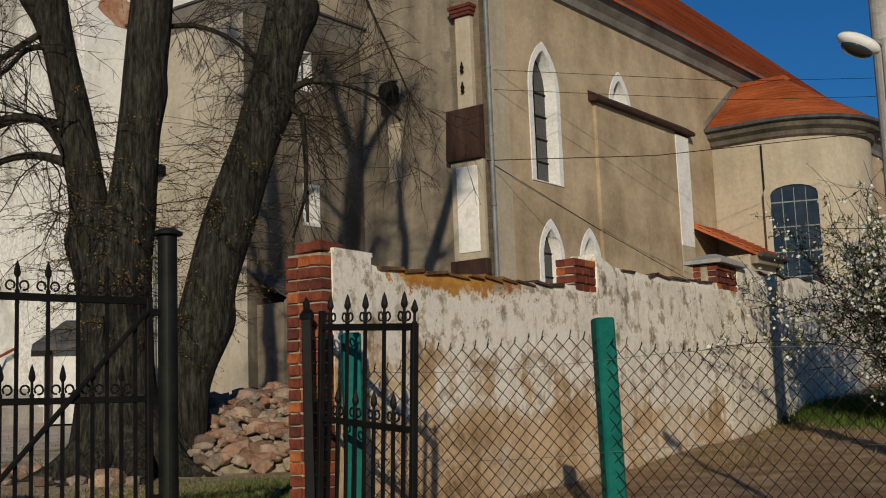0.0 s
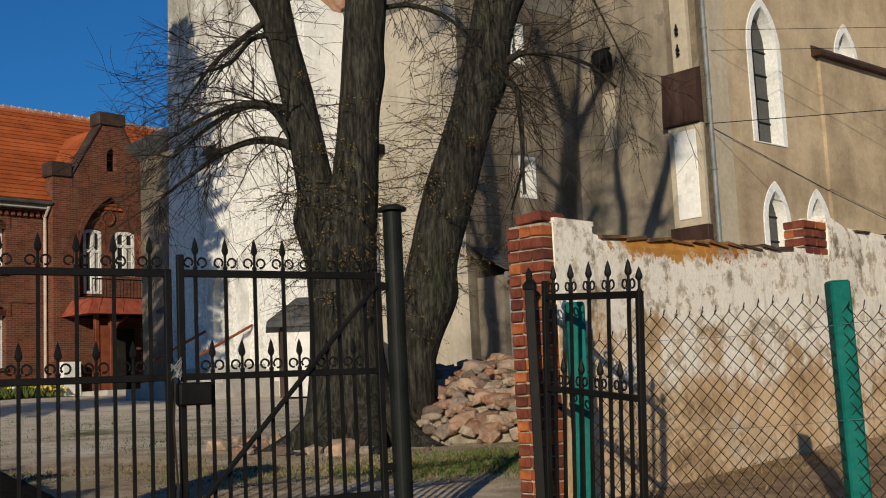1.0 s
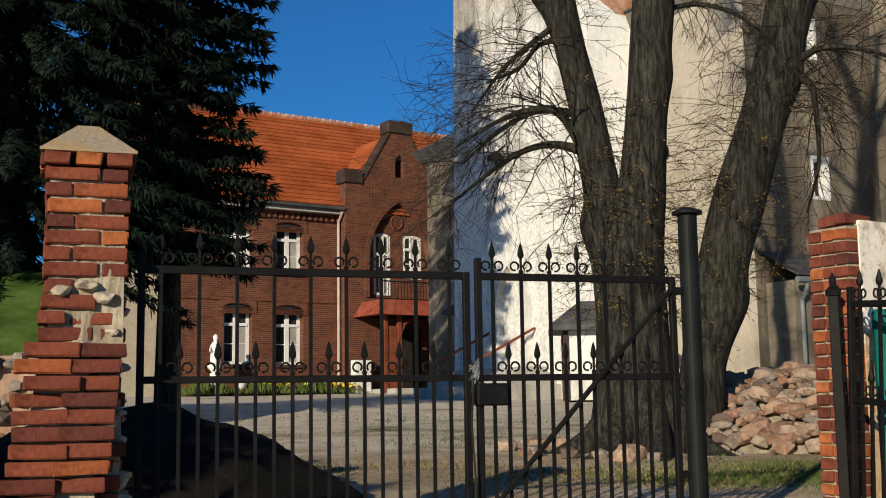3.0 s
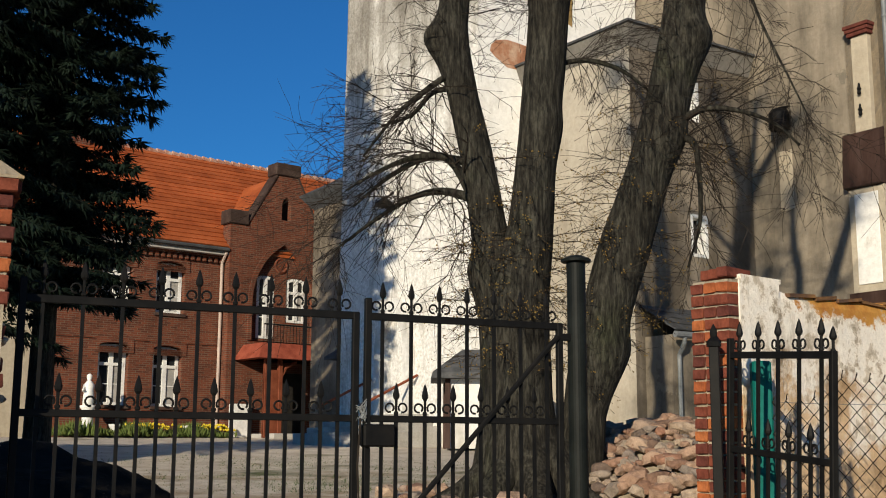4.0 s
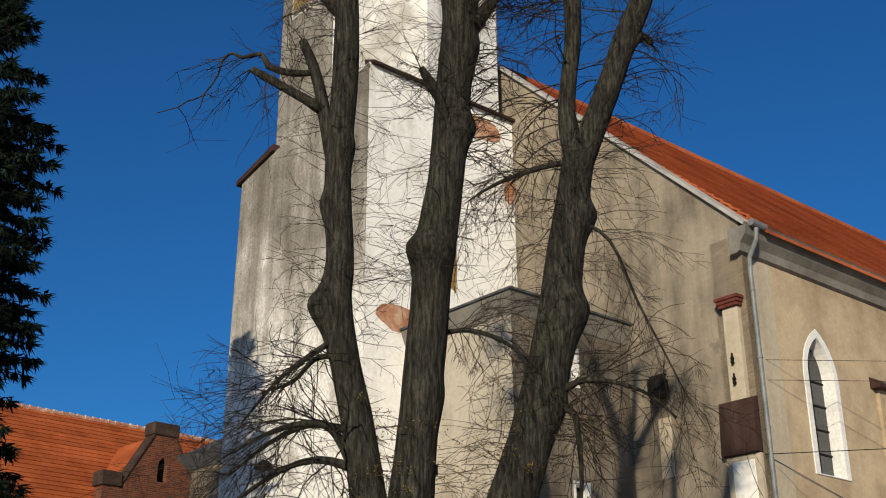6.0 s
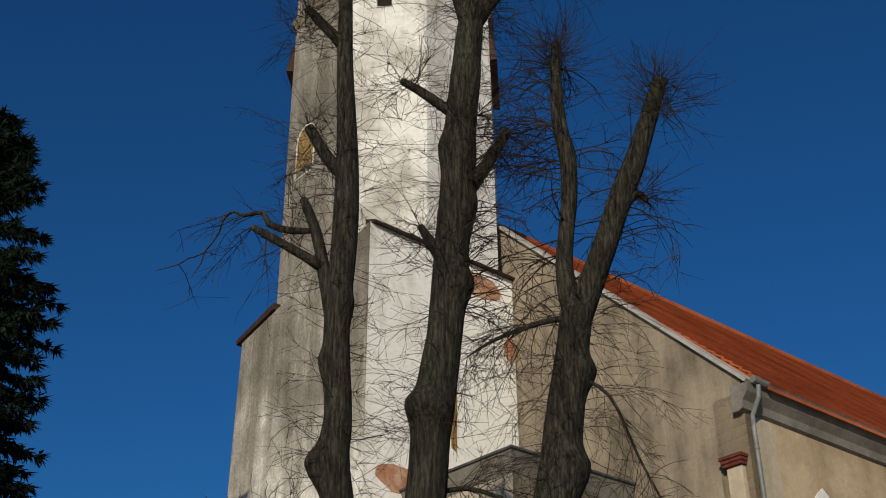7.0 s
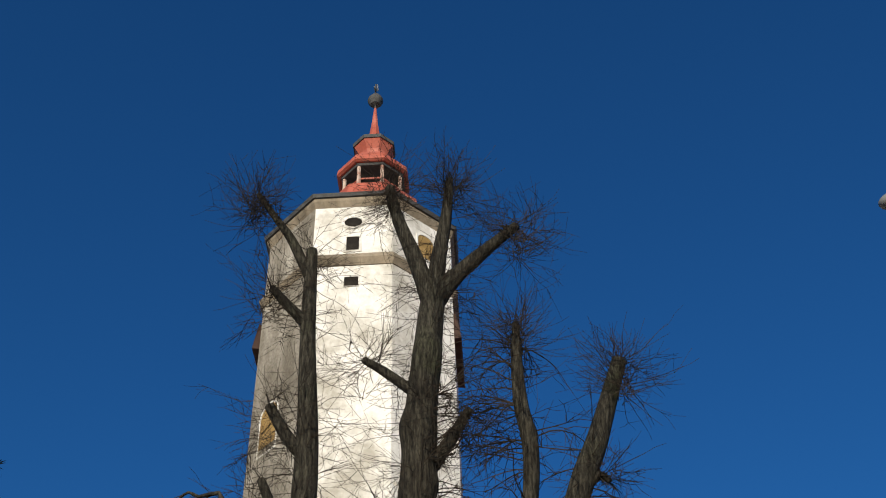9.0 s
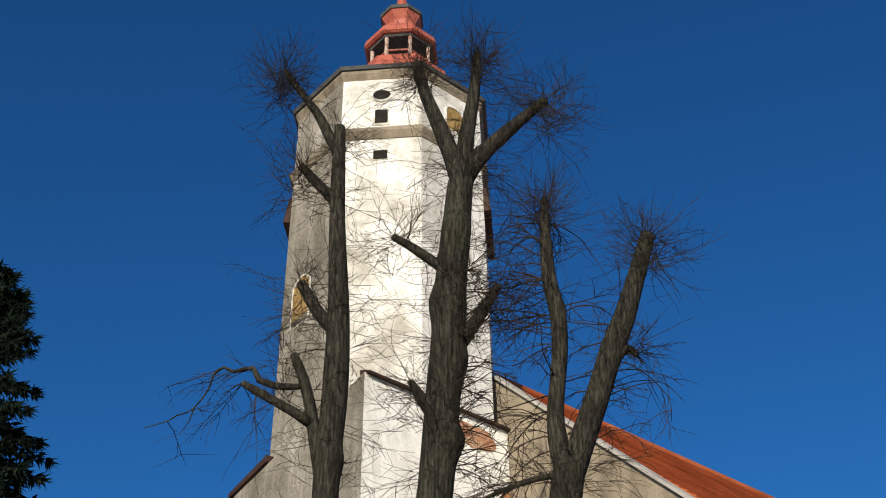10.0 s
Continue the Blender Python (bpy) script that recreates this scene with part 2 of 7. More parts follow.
def bark_mat():
    """Furrowed lime bark: ridges that run up the stem, grey-green algae on some."""
    m, nt, b = node_mat("bark", 0.95)
    f1, f2, big = noise_tex(nt, 25.0, 8, 0.62, (1, 1, 0.14)), noise_tex(nt, 45.0, 6, 0.7, (1, 1, 0.3)), noise_tex(nt, 0.9, 6, 0.62)
    add = nt.nodes.new("ShaderNodeMath")
    add.operation = 'MULTIPLY_ADD'
    nt.links.new(f2.outputs["Fac"], add.inputs[0])
    add.inputs[1].default_value = 0.5
    nt.links.new(f1.outputs["Fac"], add.inputs[2])
    c = ramp(nt, add.outputs[0], [(0.58, (0.008, 0.0075, 0.0065)), (0.74, (0.026, 0.0245, 0.020)), (0.94, (0.066, 0.063, 0.050))])
    t = ramp(nt, big.outputs["Fac"], [(0.35, (0.75, 0.72, 0.70)), (0.55, (1, 1, 1)), (0.7, (0.82, 0.92, 0.70))])
    nt.links.new(blend(nt, 1.0, c.outputs[0], t.outputs[0], 'MULTIPLY'), b.inputs["Base Color"])
    bump(nt, b, add.outputs[0], 1.0, 0.03)
    return m


def brick_mat():
    """Single bricks, each of its own firing, from plum to orange, with sooty skins."""
    m, nt, b = node_mat("red_brick", 0.9)
    oi = nt.nodes.new("ShaderNodeObjectInfo")
    own = ramp(nt, oi.outputs["Random"], [(0.0, (0.10, 0.034, 0.028)), (0.4, (0.165, 0.048, 0.032)), (0.8, (0.23, 0.066, 0.036)), (0.93, (0.36, 0.105, 0.040)), (1.0, (0.42, 0.14, 0.05))])
    n1, n2 = noise_tex(nt, 9, 6, 0.65), noise_tex(nt, 55, 6, 0.7)
    soot = ramp(nt, n1.outputs["Fac"], [(0.32, (0.5, 0.46, 0.44)), (0.55, (1, 1, 1)), (0.75, (1.15, 1.1, 1.05))])
    g = ramp(nt, n2.outputs["Fac"], [(0.3, (0.65, 0.65, 0.65)), (0.6, (1, 1, 1))])
    col = blend(nt, 0.9, own.outputs[0], soot.outputs[0], 'MULTIPLY')
    nt.links.new(blend(nt, 0.8, col, g.outputs[0], 'MULTIPLY'), b.inputs["Base Color"])
    bump(nt, b, n2.outputs["Fac"], 0.7, 0.008)
    return m


BRICK = brick_mat()
BARK = bark_mat()
TWIG = surface("twig_bark", (0.016, 0.0125, 0.0095), (0.028, 0.022, 0.017), (0.046, 0.036, 0.028), scale=2, fine=10, rough=0.9)
NEEDLE = surface("spruce_needle", (0.006, 0.011, 0.008), (0.010, 0.019, 0.013), (0.018, 0.032, 0.021), scale=1.5, fine=12, rough=0.7)


def stone_mat():
    """Field stones and broken brick, each of its own colour."""
    m, nt, b = node_mat("field_stone", 0.9)
    oi = nt.nodes.new("ShaderNodeObjectInfo")
    own = ramp(nt, oi.outputs["Random"], [(0.0, (0.16, 0.13, 0.11)), (0.2, (0.34, 0.20, 0.14)), (0.4, (0.47, 0.32, 0.23)), (0.6, (0.29, 0.25, 0.22)), (0.8, (0.52, 0.42, 0.32)), (1.0, (0.40, 0.21, 0.14))])
    n1, n2 = noise_tex(nt, 1.6, 6, 0.65), noise_tex(nt, 9, 8, 0.7)
    c1 = ramp(nt, n1.outputs["Fac"], [(0.35, (0.6, 0.58, 0.56)), (0.65, (1.1, 1.08, 1.05))])
    c2 = ramp(nt, n2.outputs["Fac"], [(0.3, (0.6, 0.6, 0.6)), (0.65, (1, 1, 1))])
    col = blend(nt, 0.9, own.outputs[0], c1.outputs[0], 'MULTIPLY')
    nt.links.new(blend(nt, 0.8, col, c2.outputs[0], 'MULTIPLY'), b.inputs["Base Color"])
    bump(nt, b, n2.outputs["Fac"], 0.7, 0.03)
    return m


STONE = stone_mat()
CONCRETE = surface("grey_concrete", (0.30, 0.29, 0.27), (0.40, 0.385, 0.36), (0.48, 0.465, 0.44), scale=1.5, fine=22, relief=0.3)


def glass_mat():
    m, nt, b = node_mat("window_glass", 0.06)
    n = noise_tex(nt, 1.3, 2)
    c = ramp(nt, n.outputs["Fac"], [(0.35, (0.012, 0.014, 0.016)), (0.7, (0.03, 0.034, 0.038))])
    nt.links.new(c.outputs[0], b.inputs["Base Color"])
    b.inputs["Specular IOR Level"].default_value = 0.6
    bump(nt, b, n.outputs["Fac"], 0.05, 0.02)
    return m


GLASS = glass_mat()


# ---- building blocks ----
def thing(name, m, label, category, group="", kind=""):
    o = new(name)
    o.empty_display_size = 0.2
    o.matrix_world = m
    return tagged(o, label, category, group, kind)


def part(name, bm, material, parent=None, label="", m=None, smooth=False):
    me = bpy.data.meshes.new(name)
    bmesh.ops.recalc_face_normals(bm, faces=bm.faces)
    bm.to_mesh(me)
    bm.free()
    me.materials.append(material)
    if smooth:
        me.shade_smooth()
    o = new(name, me)
    o.parent = parent
    if m is not None:
        o.matrix_basis = m
    if label:
        o["label"] = label
    return o


def setting(name, bm, material, label, category, m=None, smooth=False):
    return tagged(part(name, bm, material, None, label, m, smooth), label, category, "", "structure")


def box(bm, x0, x1, y0, y1, z0, z1, bevel=0.0):
    vs = [bm.verts.new((x, y, z)) for z in (z0, z1) for x, y in ((x0, y0), (x1, y0), (x1, y1), (x0, y1))]
    fs = [bm.faces.new([vs[i] for i in q]) for q in ((3, 2, 1, 0), (4, 5, 6, 7), (0, 1, 5, 4), (1, 2, 6, 5), (2, 3, 7, 6), (3, 0, 4, 7))]
    if bevel:
        es = list({e for f in fs for e in f.edges})
        bmesh.ops.bevel(bm, geom=es, offset=bevel, segments=1, affect='EDGES')
    return bm


def hull(bm, low, high):
    """A closed solid between two rings of as many points."""
    a, b = [bm.verts.new(p) for p in low], [bm.verts.new(p) for p in high]
    n = len(a)
    bm.faces.new(a[::-1])
    bm.faces.new(b)
    for i in range(n):
        bm.faces.new((a[i], a[(i + 1) % n], b[(i + 1) % n], b[i]))
    return bm


def slab(bm, poly, y0, y1, holes=()):
    """An upright slab of the outline poly [(x, z)] with holes right through, from y0 to y1."""
    edges = []
    tmp = bmesh.new()
    for ring in (poly, *holes):
        vs = [tmp.verts.new((x, y0, z)) for x, z in ring]
        edges += [tmp.edges.new((vs[i], vs[(i + 1) % len(vs)])) for i in range(len(vs))]
    fill = bmesh.ops.triangle_fill(tmp, use_beauty=True, use_dissolve=False, edges=edges)
    faces = [g for g in fill["geom"] if isinstance(g, bmesh.types.BMFace)]
    ext = bmesh.ops.extrude_face_region(tmp, geom=faces)
    bmesh.ops.translate(tmp, verts=[g for g in ext["geom"] if isinstance(g, bmesh.types.BMVert)], vec=(0, y1 - y0, 0))
    bmesh.ops.recalc_face_normals(tmp, faces=tmp.faces)
    me = bpy.data.meshes.new("slab")
    tmp.to_mesh(me)
    tmp.free()
    bm.from_mesh(me)
    bpy.data.meshes.remove(me)
    return bm


def lancet(cx, z0, w, h, rise=None, n=7):
    """Outline of a pointed arch, base at z0."""
    rise = rise or w * 0.87
    pts = [(cx - w / 2, z0), (cx + w / 2, z0)]
    zs = z0 + h - rise
    for i in range(n + 1):
        a = i / n * math.pi / 3
        pts.append((cx - w / 2 + w * math.cos(a), zs + rise * math.sin(a) / math.sin(math.pi / 3)))
    for i in range(n - 1, -1, -1):
        a = i / n * math.pi / 3
        pts.append((cx + w / 2 - w * math.cos(a), zs + rise * math.sin(a) / math.sin(math.pi / 3)))
    return pts


def segment_arch(cx, z0, w, h, rise, n=8):
    pts = [(cx - w / 2, z0), (cx + w / 2, z0)]
    for i in range(n + 1):
        a = math.pi * i / n
        pts.append((cx + w / 2 * math.cos(a), z0 + h - rise + rise * math.sin(a)))
    return pts


def grow(ring, k, cx, cz):
    return [(cx + (x - cx) * k[0], cz + (z - cz) * k[1]) for x, z in ring]


def tube(bm, pts, radii, sides=8, closed=True):
    """A tapering tube along points."""
    rings, up = [], Vector((0.31, 0.2, 0.93)).normalized()
    n = len(pts)
    for i, p in enumerate(pts):
        t = (Vector(pts[min(i + 1, n - 1)]) - Vector(pts[max(i - 1, 0)])).normalized()
        u = t.cross(up)
        if u.length < 1e-3:
            u = t.cross(Vector((1, 0, 0)))
        u.normalize()
        v = t.cross(u)
        r = radii[i] if isinstance(radii, (list, tuple)) else radii
        rings.append([bm.verts.new(Vector(p) + (u * math.cos(2 * math.pi * k / sides) + v * math.sin(2 * math.pi * k / sides)) * r) for k in range(sides)])
    for a, b in zip(rings, rings[1:]):
        for k in range(sides):
            bm.faces.new((a[k], a[(k + 1) % sides], b[(k + 1) % sides], b[k]))
    if closed:
        bm.faces.new(rings[0][::-1])
        bm.faces.new(rings[-1])
    return bm


def lathe(bm, profile, sides=24, cx=0.0, cy=0.0, turn=0.0, arc=(0, 1)):
    """A solid of revolution from [(r, z)]."""
    rings = []
    for r, z in profile:
        rings.append([bm.verts.new((cx + max(r, 1e-4) * math.cos(turn + 2 * math.pi * k / sides), cy + max(r, 1e-4) * math.sin(turn + 2 * math.pi * k / sides), z)) for k in range(sides)])
    for a, b in zip(rings, rings[1:]):
        for k in range(sides):
            bm.faces.new((a[k], a[(k + 1) % sides], b[(k + 1) % sides], b[k]))
    bm.faces.new(rings[0][::-1])
    bm.faces.new(rings[-1])
    return bm


CHURCH = pose(1.105, 27.966, 0, 0, 0, 53.5)     # x along the nave, y across to the tower's axis
HOUSE = pose(-22.433, 40.177, 0, 0, 0, 57.0)    # x along the front, y into the house
GATE = pose(-4.05, 4.53, 0, 0, 0, 42.7)         # x from the old pillar to the wall's end
WALL = pose(-0.70, 7.62, 0, 0, 0, 57.5)         # x along the yard wall, y behind it


def ground_z(x, y):
    r = math.hypot(x, y)
    z = float(np.interp(r, (0, 5, 8, 13, 27, 46, 80), (0, 0.5, 0.72, 0.98, 1.58, 2.12, 2.2)))
    if y > 0:
        side = float(np.interp(math.degrees(math.atan2(x, y)), (10, 17), (0, 1)))
        z += side * float(np.interp(r, (11, 15, 21, 60), (0, 0.05, 0.38, 0.3)))
    return z


# ---- ground ----
def ground_mat():
    m, nt, b = node_mat("yard_ground", 0.95)
    big, mid, fine = noise_tex(nt, 0.16, 6, 0.6), noise_tex(nt, 1.6, 8, 0.7), noise_tex(nt, 22, 6, 0.7)
    gravel = ramp(nt, mid.outputs["Fac"], [(0.3, (0.46, 0.385, 0.29)), (0.55, (0.66, 0.58, 0.47)), (0.75, (0.74, 0.67, 0.57))])
    earth = ramp(nt, mid.outputs["Fac"], [(0.32, (0.26, 0.19, 0.115)), (0.5, (0.40, 0.31, 0.205)), (0.68, (0.55, 0.45, 0.325))])
    co = nt.nodes.new("ShaderNodeTexCoord")
    ln = nt.nodes.new("ShaderNodeVectorMath")
    ln.operation = 'LENGTH'
    nt.links.new(co.outputs["Object"], ln.inputs[0])
    far = nt.nodes.new("ShaderNodeMapRange")        # trodden earth under the tree, gravel by the house
    far.inputs["From Min"].default_value, far.inputs["From Max"].default_value = 10.0, 24.0
    far.inputs["To Min"].default_value, far.inputs["To Max"].default_value = 0.14, -0.2
    nt.links.new(ln.outputs["Value"], far.inputs["Value"])
    patchy = noise_tex(nt, 0.55, 8, 0.68)
    tot = nt.nodes.new("ShaderNodeMath")
    nt.links.new(patchy.outputs["Fac"], tot.inputs[0])
    nt.links.new(far.outputs[0], tot.inputs[1])
    soil = ramp(nt, tot.outputs[0], [(0.46, (0, 0, 0)), (0.60, (1, 1, 1))])
    ground = blend(nt, soil.outputs[0], gravel.outputs[0], earth.outputs[0])
    grass = ramp(nt, fine.outputs["Fac"], [(0.3, (0.035, 0.055, 0.012)), (0.7, (0.10, 0.13, 0.035))])
    mix = ramp(nt, big.outputs["Fac"], [(0.60, (0, 0, 0)), (0.68, (1, 1, 1))])
    col = blend(nt, mix.outputs[0], ground, grass.outputs[0])
    g = ramp(nt, fine.outputs["Fac"], [(0.3, (0.68, 0.68, 0.68)), (0.7, (1, 1, 1))])
    col = blend(nt, 0.8, col, g.outputs[0], 'MULTIPLY')
    nt.links.new(col, b.inputs["Base Color"])
    bump(nt, b, fine.outputs["Fac"], 0.8, 0.03)
    return m


def build_ground():
    bm = bmesh.new()
    radii = [0.01] + [0.5 * k for k in range(1, 60)] + [30 * 1.12 ** k for k in range(0, 48)]
    n = 120
    rings = []
    for r in radii:
        rings.append([bm.verts.new((r * math.sin(2 * math.pi * k / n), r * math.cos(2 * math.pi * k / n), ground_z(r * math.sin(2 * math.pi * k / n), r * math.cos(2 * math.pi * k / n)) + (noise.noise((r * math.sin(2 * math.pi * k / n) * 0.7, r * math.cos(2 * math.pi * k / n) * 0.7, 0)) * 0.035 if 2 < r < 60 else 0))) for k in range(n)])
    for a, b in zip(rings, rings[1:]):
        for k in range(n):
            bm.faces.new((a[k], a[(k + 1) % n], b[(k + 1) % n], b[k]))
    return setting("ground", bm, ground_mat(), "pale trodden gravel yard with patches of spring grass", "ground", smooth=True)


build_ground()


# ---- church ----
CORNICE = surface("grey_cornice_paint", (0.13, 0.12, 0.105), (0.19, 0.178, 0.158), (0.25, 0.235, 0.21), scale=1.0, fine=12)
church = thing("church", CHURCH, "old rendered church with white octagonal tower and red tiled roof", "church")
NAVE_LEN, EAVE, RIDGE_Y, RIDGE_Z = 36.0, 13.0, 11.4, 23.9


def church_nave():
    holes = [lancet(2.85, 7.35, 1.15, 3.55), lancet(2.85, 4.3, 0.85, 1.85), lancet(4.85, 4.9, 0.8, 1.22), lancet(7.05, 9.2, 0.95, 1.75)]
    bm = slab(bmesh.new(), [(0, 0.5), (NAVE_LEN, 0.5), (NAVE_LEN, EAVE), (0, EAVE)], 0.0, 0.9, holes)
    wall = part("nave_wall", bm, TANWASH, church, "tan rendered nave wall with rain stains")
    # white bands round the openings, with deep white reveals
    for cx, z0, w, h, deep, name in ((2.85, 7.35, 1.15, 3.55, 0.38, "tall_window"), (2.85, 4.3, 0.85, 1.85, 0.32, "low_window"), (4.85, 4.9, 0.8, 1.22, 0.3, "blind_niche"), (7.05, 9.2, 0.95, 1.75, 0.3, "blind_niche")):
        inner = lancet(cx, z0, w, h)
        outer = lancet(cx, z0 - (0.02 if h > 3 else 0.0), w + 0.38, h + 0.25)
        fr = part("window_frame", slab(bmesh.new(), outer, -0.03, 0.0, [inner]), WHITE, church, "white plaster band round a pointed opening")
        tmp = lancet(cx, z0 - 0.002, w + 0.012, h + 0.012)
        part("reveal", slab(bmesh.new(), tmp, -0.02, deep, [lancet(cx, z0 + 0.01, w - 0.02, h - 0.02)]), WHITE, fr)
        if name.startswith("blind"):
            part("niche_back", slab(bmesh.new(), inner, deep - 0.02, deep), WHITE, fr)
        else:
            pane = part("pane", slab(bmesh.new(), inner, deep - 0.06, deep - 0.02), GLASS, fr, "dark leaded church glass")
            bars = bmesh.new()
            step = 0.62
            k = 1
            while z0 + k * step < z0 + h - 0.5:
                box(bars, cx - w / 2, cx + w / 2, deep - 0.09, deep - 0.06, z0 + k * step - 0.02, z0 + k * step + 0.02)
                k += 1
            box(bars, cx - 0.015, cx + 0.015, deep - 0.085, deep - 0.06, z0, z0 + h - 0.2)
            box(bars, cx - w / 2, cx - w / 2 + 0.05, deep - 0.1, deep - 0.06, z0, z0 + h - w * 0.87)
            part("glazing_bar", bars, IRON, fr)
    # gable
    bm = bmesh.new()
    g = [(0.0, 0.5), (RIDGE_Y * 2, 0.5), (RIDGE_Y * 2, EAVE + 0.35), (RIDGE_Y, RIDGE_Z + 0.62), (0.0, EAVE + 0.35)]
    a = [bm.verts.new((0.0, y, z)) for y, z in g]
    b = [bm.verts.new((0.45, y, z)) for y, z in g]
    bm.faces.new(a)
    bm.faces.new(b[::-1])
    for i in range(5):
        bm.faces.new((a[i], a[(i + 1) % 5], b[(i + 1) % 5], b[i]))
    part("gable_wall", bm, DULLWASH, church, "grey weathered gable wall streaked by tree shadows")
    bm = box(bmesh.new(), NAVE_LEN - 0.9, NAVE_LEN, 0.9, RIDGE_Y * 2, 0.5, EAVE)
    box(bm, 0.9, NAVE_LEN - 0.9, RIDGE_Y * 2 - 0.9, RIDGE_Y * 2, 0.5, EAVE)
    part("rear_wall", bm, TANWASH, church)
    # cornice: stepped moulding along the eaves
    bm = bmesh.new()
    prof = [(0.0, EAVE - 0.55), (-0.10, EAVE - 0.5), (-0.14, EAVE - 0.3), (-0.30, EAVE - 0.12), (-0.36, EAVE + 0.1), (0.2, EAVE + 0.14), (0.2, EAVE - 0.55)]
    hull(bm, [(-0.2, y, z) for y, z in prof], [(NAVE_LEN + 0.2, y, z) for y, z in prof])
    part("cornice", bm, CORNICE, church, "grey moulded eaves cornice")
    bm = bmesh.new()
    tube(bm, [(-0.1, -0.44, EAVE + 0.16), (NAVE_LEN, -0.44, EAVE + 0.16)], 0.09, 10)
    part("gutter", bm, ZINC, church, "dark zinc eaves gutter")


def tiled_slope(bm, x0, x1, low, high, course=0.33, thick=0.05):
    """Overlapping courses of tiles, low and high are (y, z) of the slope's edges."""
    ly, lz = low
    hy, hz = high
    length = math.hypot(hy - ly, hz - lz)
    ty, tz = (hy - ly) / length, (hz - lz) / length
    ny, nz = -tz, ty
    n = max(1, int(length / course))
    for k in range(n):
        a, b = k * length / n, min((k + 1.25) * length / n, length)
        pts = []
        for s, o in ((a, thick * 2), (b, thick), (b, 0), (a, thick * 0.9)):
            sg = 1 if nz > 0 else -1
            pts.append((ly + ty * s + ny * o * sg, lz + tz * s + nz * o * sg))
        hull(bm, [(x0, y, z) for y, z in pts], [(x1, y, z) for y, z in pts])
    return bm


def roof_slope(parent, material, label, x0, x1, low, high, course=0.33, thick=0.05):
    """A boarded slope whose tile courses are parts laid on it."""
    ly, lz = low
    hy, hz = high
    bm = hull(bmesh.new(), [(x0, ly, lz), (x0, hy, hz), (x0, hy, hz - 0.1), (x0, ly, lz - 0.1)], [(x1, ly, lz), (x1, hy, hz), (x1, hy, hz - 0.1), (x1, ly, lz - 0.1)])
    roof = part("roof", bm, material, parent, label)
    n = max(1, int(math.hypot(hy - ly, hz - lz) / course))
    for k in range(n):
        a, b = k / n, min((k + 1.2) / n, 1.0)
        bm = tiled_slope(bmesh.new(), x0, x1, (ly + (hy - ly) * a, lz + (hz - lz) * a), (ly + (hy - ly) * b, lz + (hz - lz) * b), course=99, thick=thick)
        part("tile_course", bm, material, roof)
    return roof


def church_roof():
    roof_slope(church, OLDTILE, "red clay tiled roof slope", 0.455, NAVE_LEN, (-0.5, EAVE + 0.1), (RIDGE_Y, RIDGE_Z + 0.1))
    roof_slope(church, OLDTILE, "red clay tiled roof slope", 0.455, NAVE_LEN, (RIDGE_Y * 2 + 0.5, EAVE + 0.1), (RIDGE_Y, RIDGE_Z + 0.1), course=1.5)
    bm = tube(bmesh.new(), [(0.1, RIDGE_Y, RIDGE_Z + 0.2), (NAVE_LEN, RIDGE_Y, RIDGE_Z + 0.2)], 0.16, 8)
    part("ridge", bm, OLDTILE, church)
    # verge coping along the gable
    bm = bmesh.new()
    n = Vector((0, -(RIDGE_Z - EAVE), RIDGE_Y)).normalized() * 0.09
    for a, b in (((-0.2, EAVE + 0.17), (RIDGE_Y, RIDGE_Z + 0.63)),):
        low = [(-0.12, a[0], a[1]), (0.5, a[0], a[1]), (0.5, a[0] + n.y, a[1] + n.z), (-0.12, a[0] + n.y, a[1] + n.z)]
        hull(bm, low, [(x, y - a[0] + b[0], z - a[1] + b[1]) for x, y, z in low])
    part("verge", bm, CONCRETE, church, "pale verge coping of the gable")


PALEPOST = surface("flaking_pale_red_paint", (0.30, 0.12, 0.09), (0.46, 0.34, 0.29), (0.58, 0.52, 0.47), scale=3, fine=14, rough=0.7)
OCT_C, CAP_C = (-1.95, 11.4), (-1.72, 11.22)


def octagon(flat, z, c=OCT_C):
    if c is CAP_C:      # tiers of the cap sit low and close together
        z = float(np.interp(z, (33.4, 37.15, 38.3, 39.5, 40.2, 40.85, 42.6), (33.4, 36.4, 37.65, 39.0, 39.85, 40.55, 42.6)))
    r = flat / 2 / math.cos(math.pi / 8)
    return [(c[0] + r * math.cos(math.pi / 8 + k * math.pi / 4), c[1] + r * math.sin(math.pi / 8 + k * math.pi / 4), z) for k in range(8)]


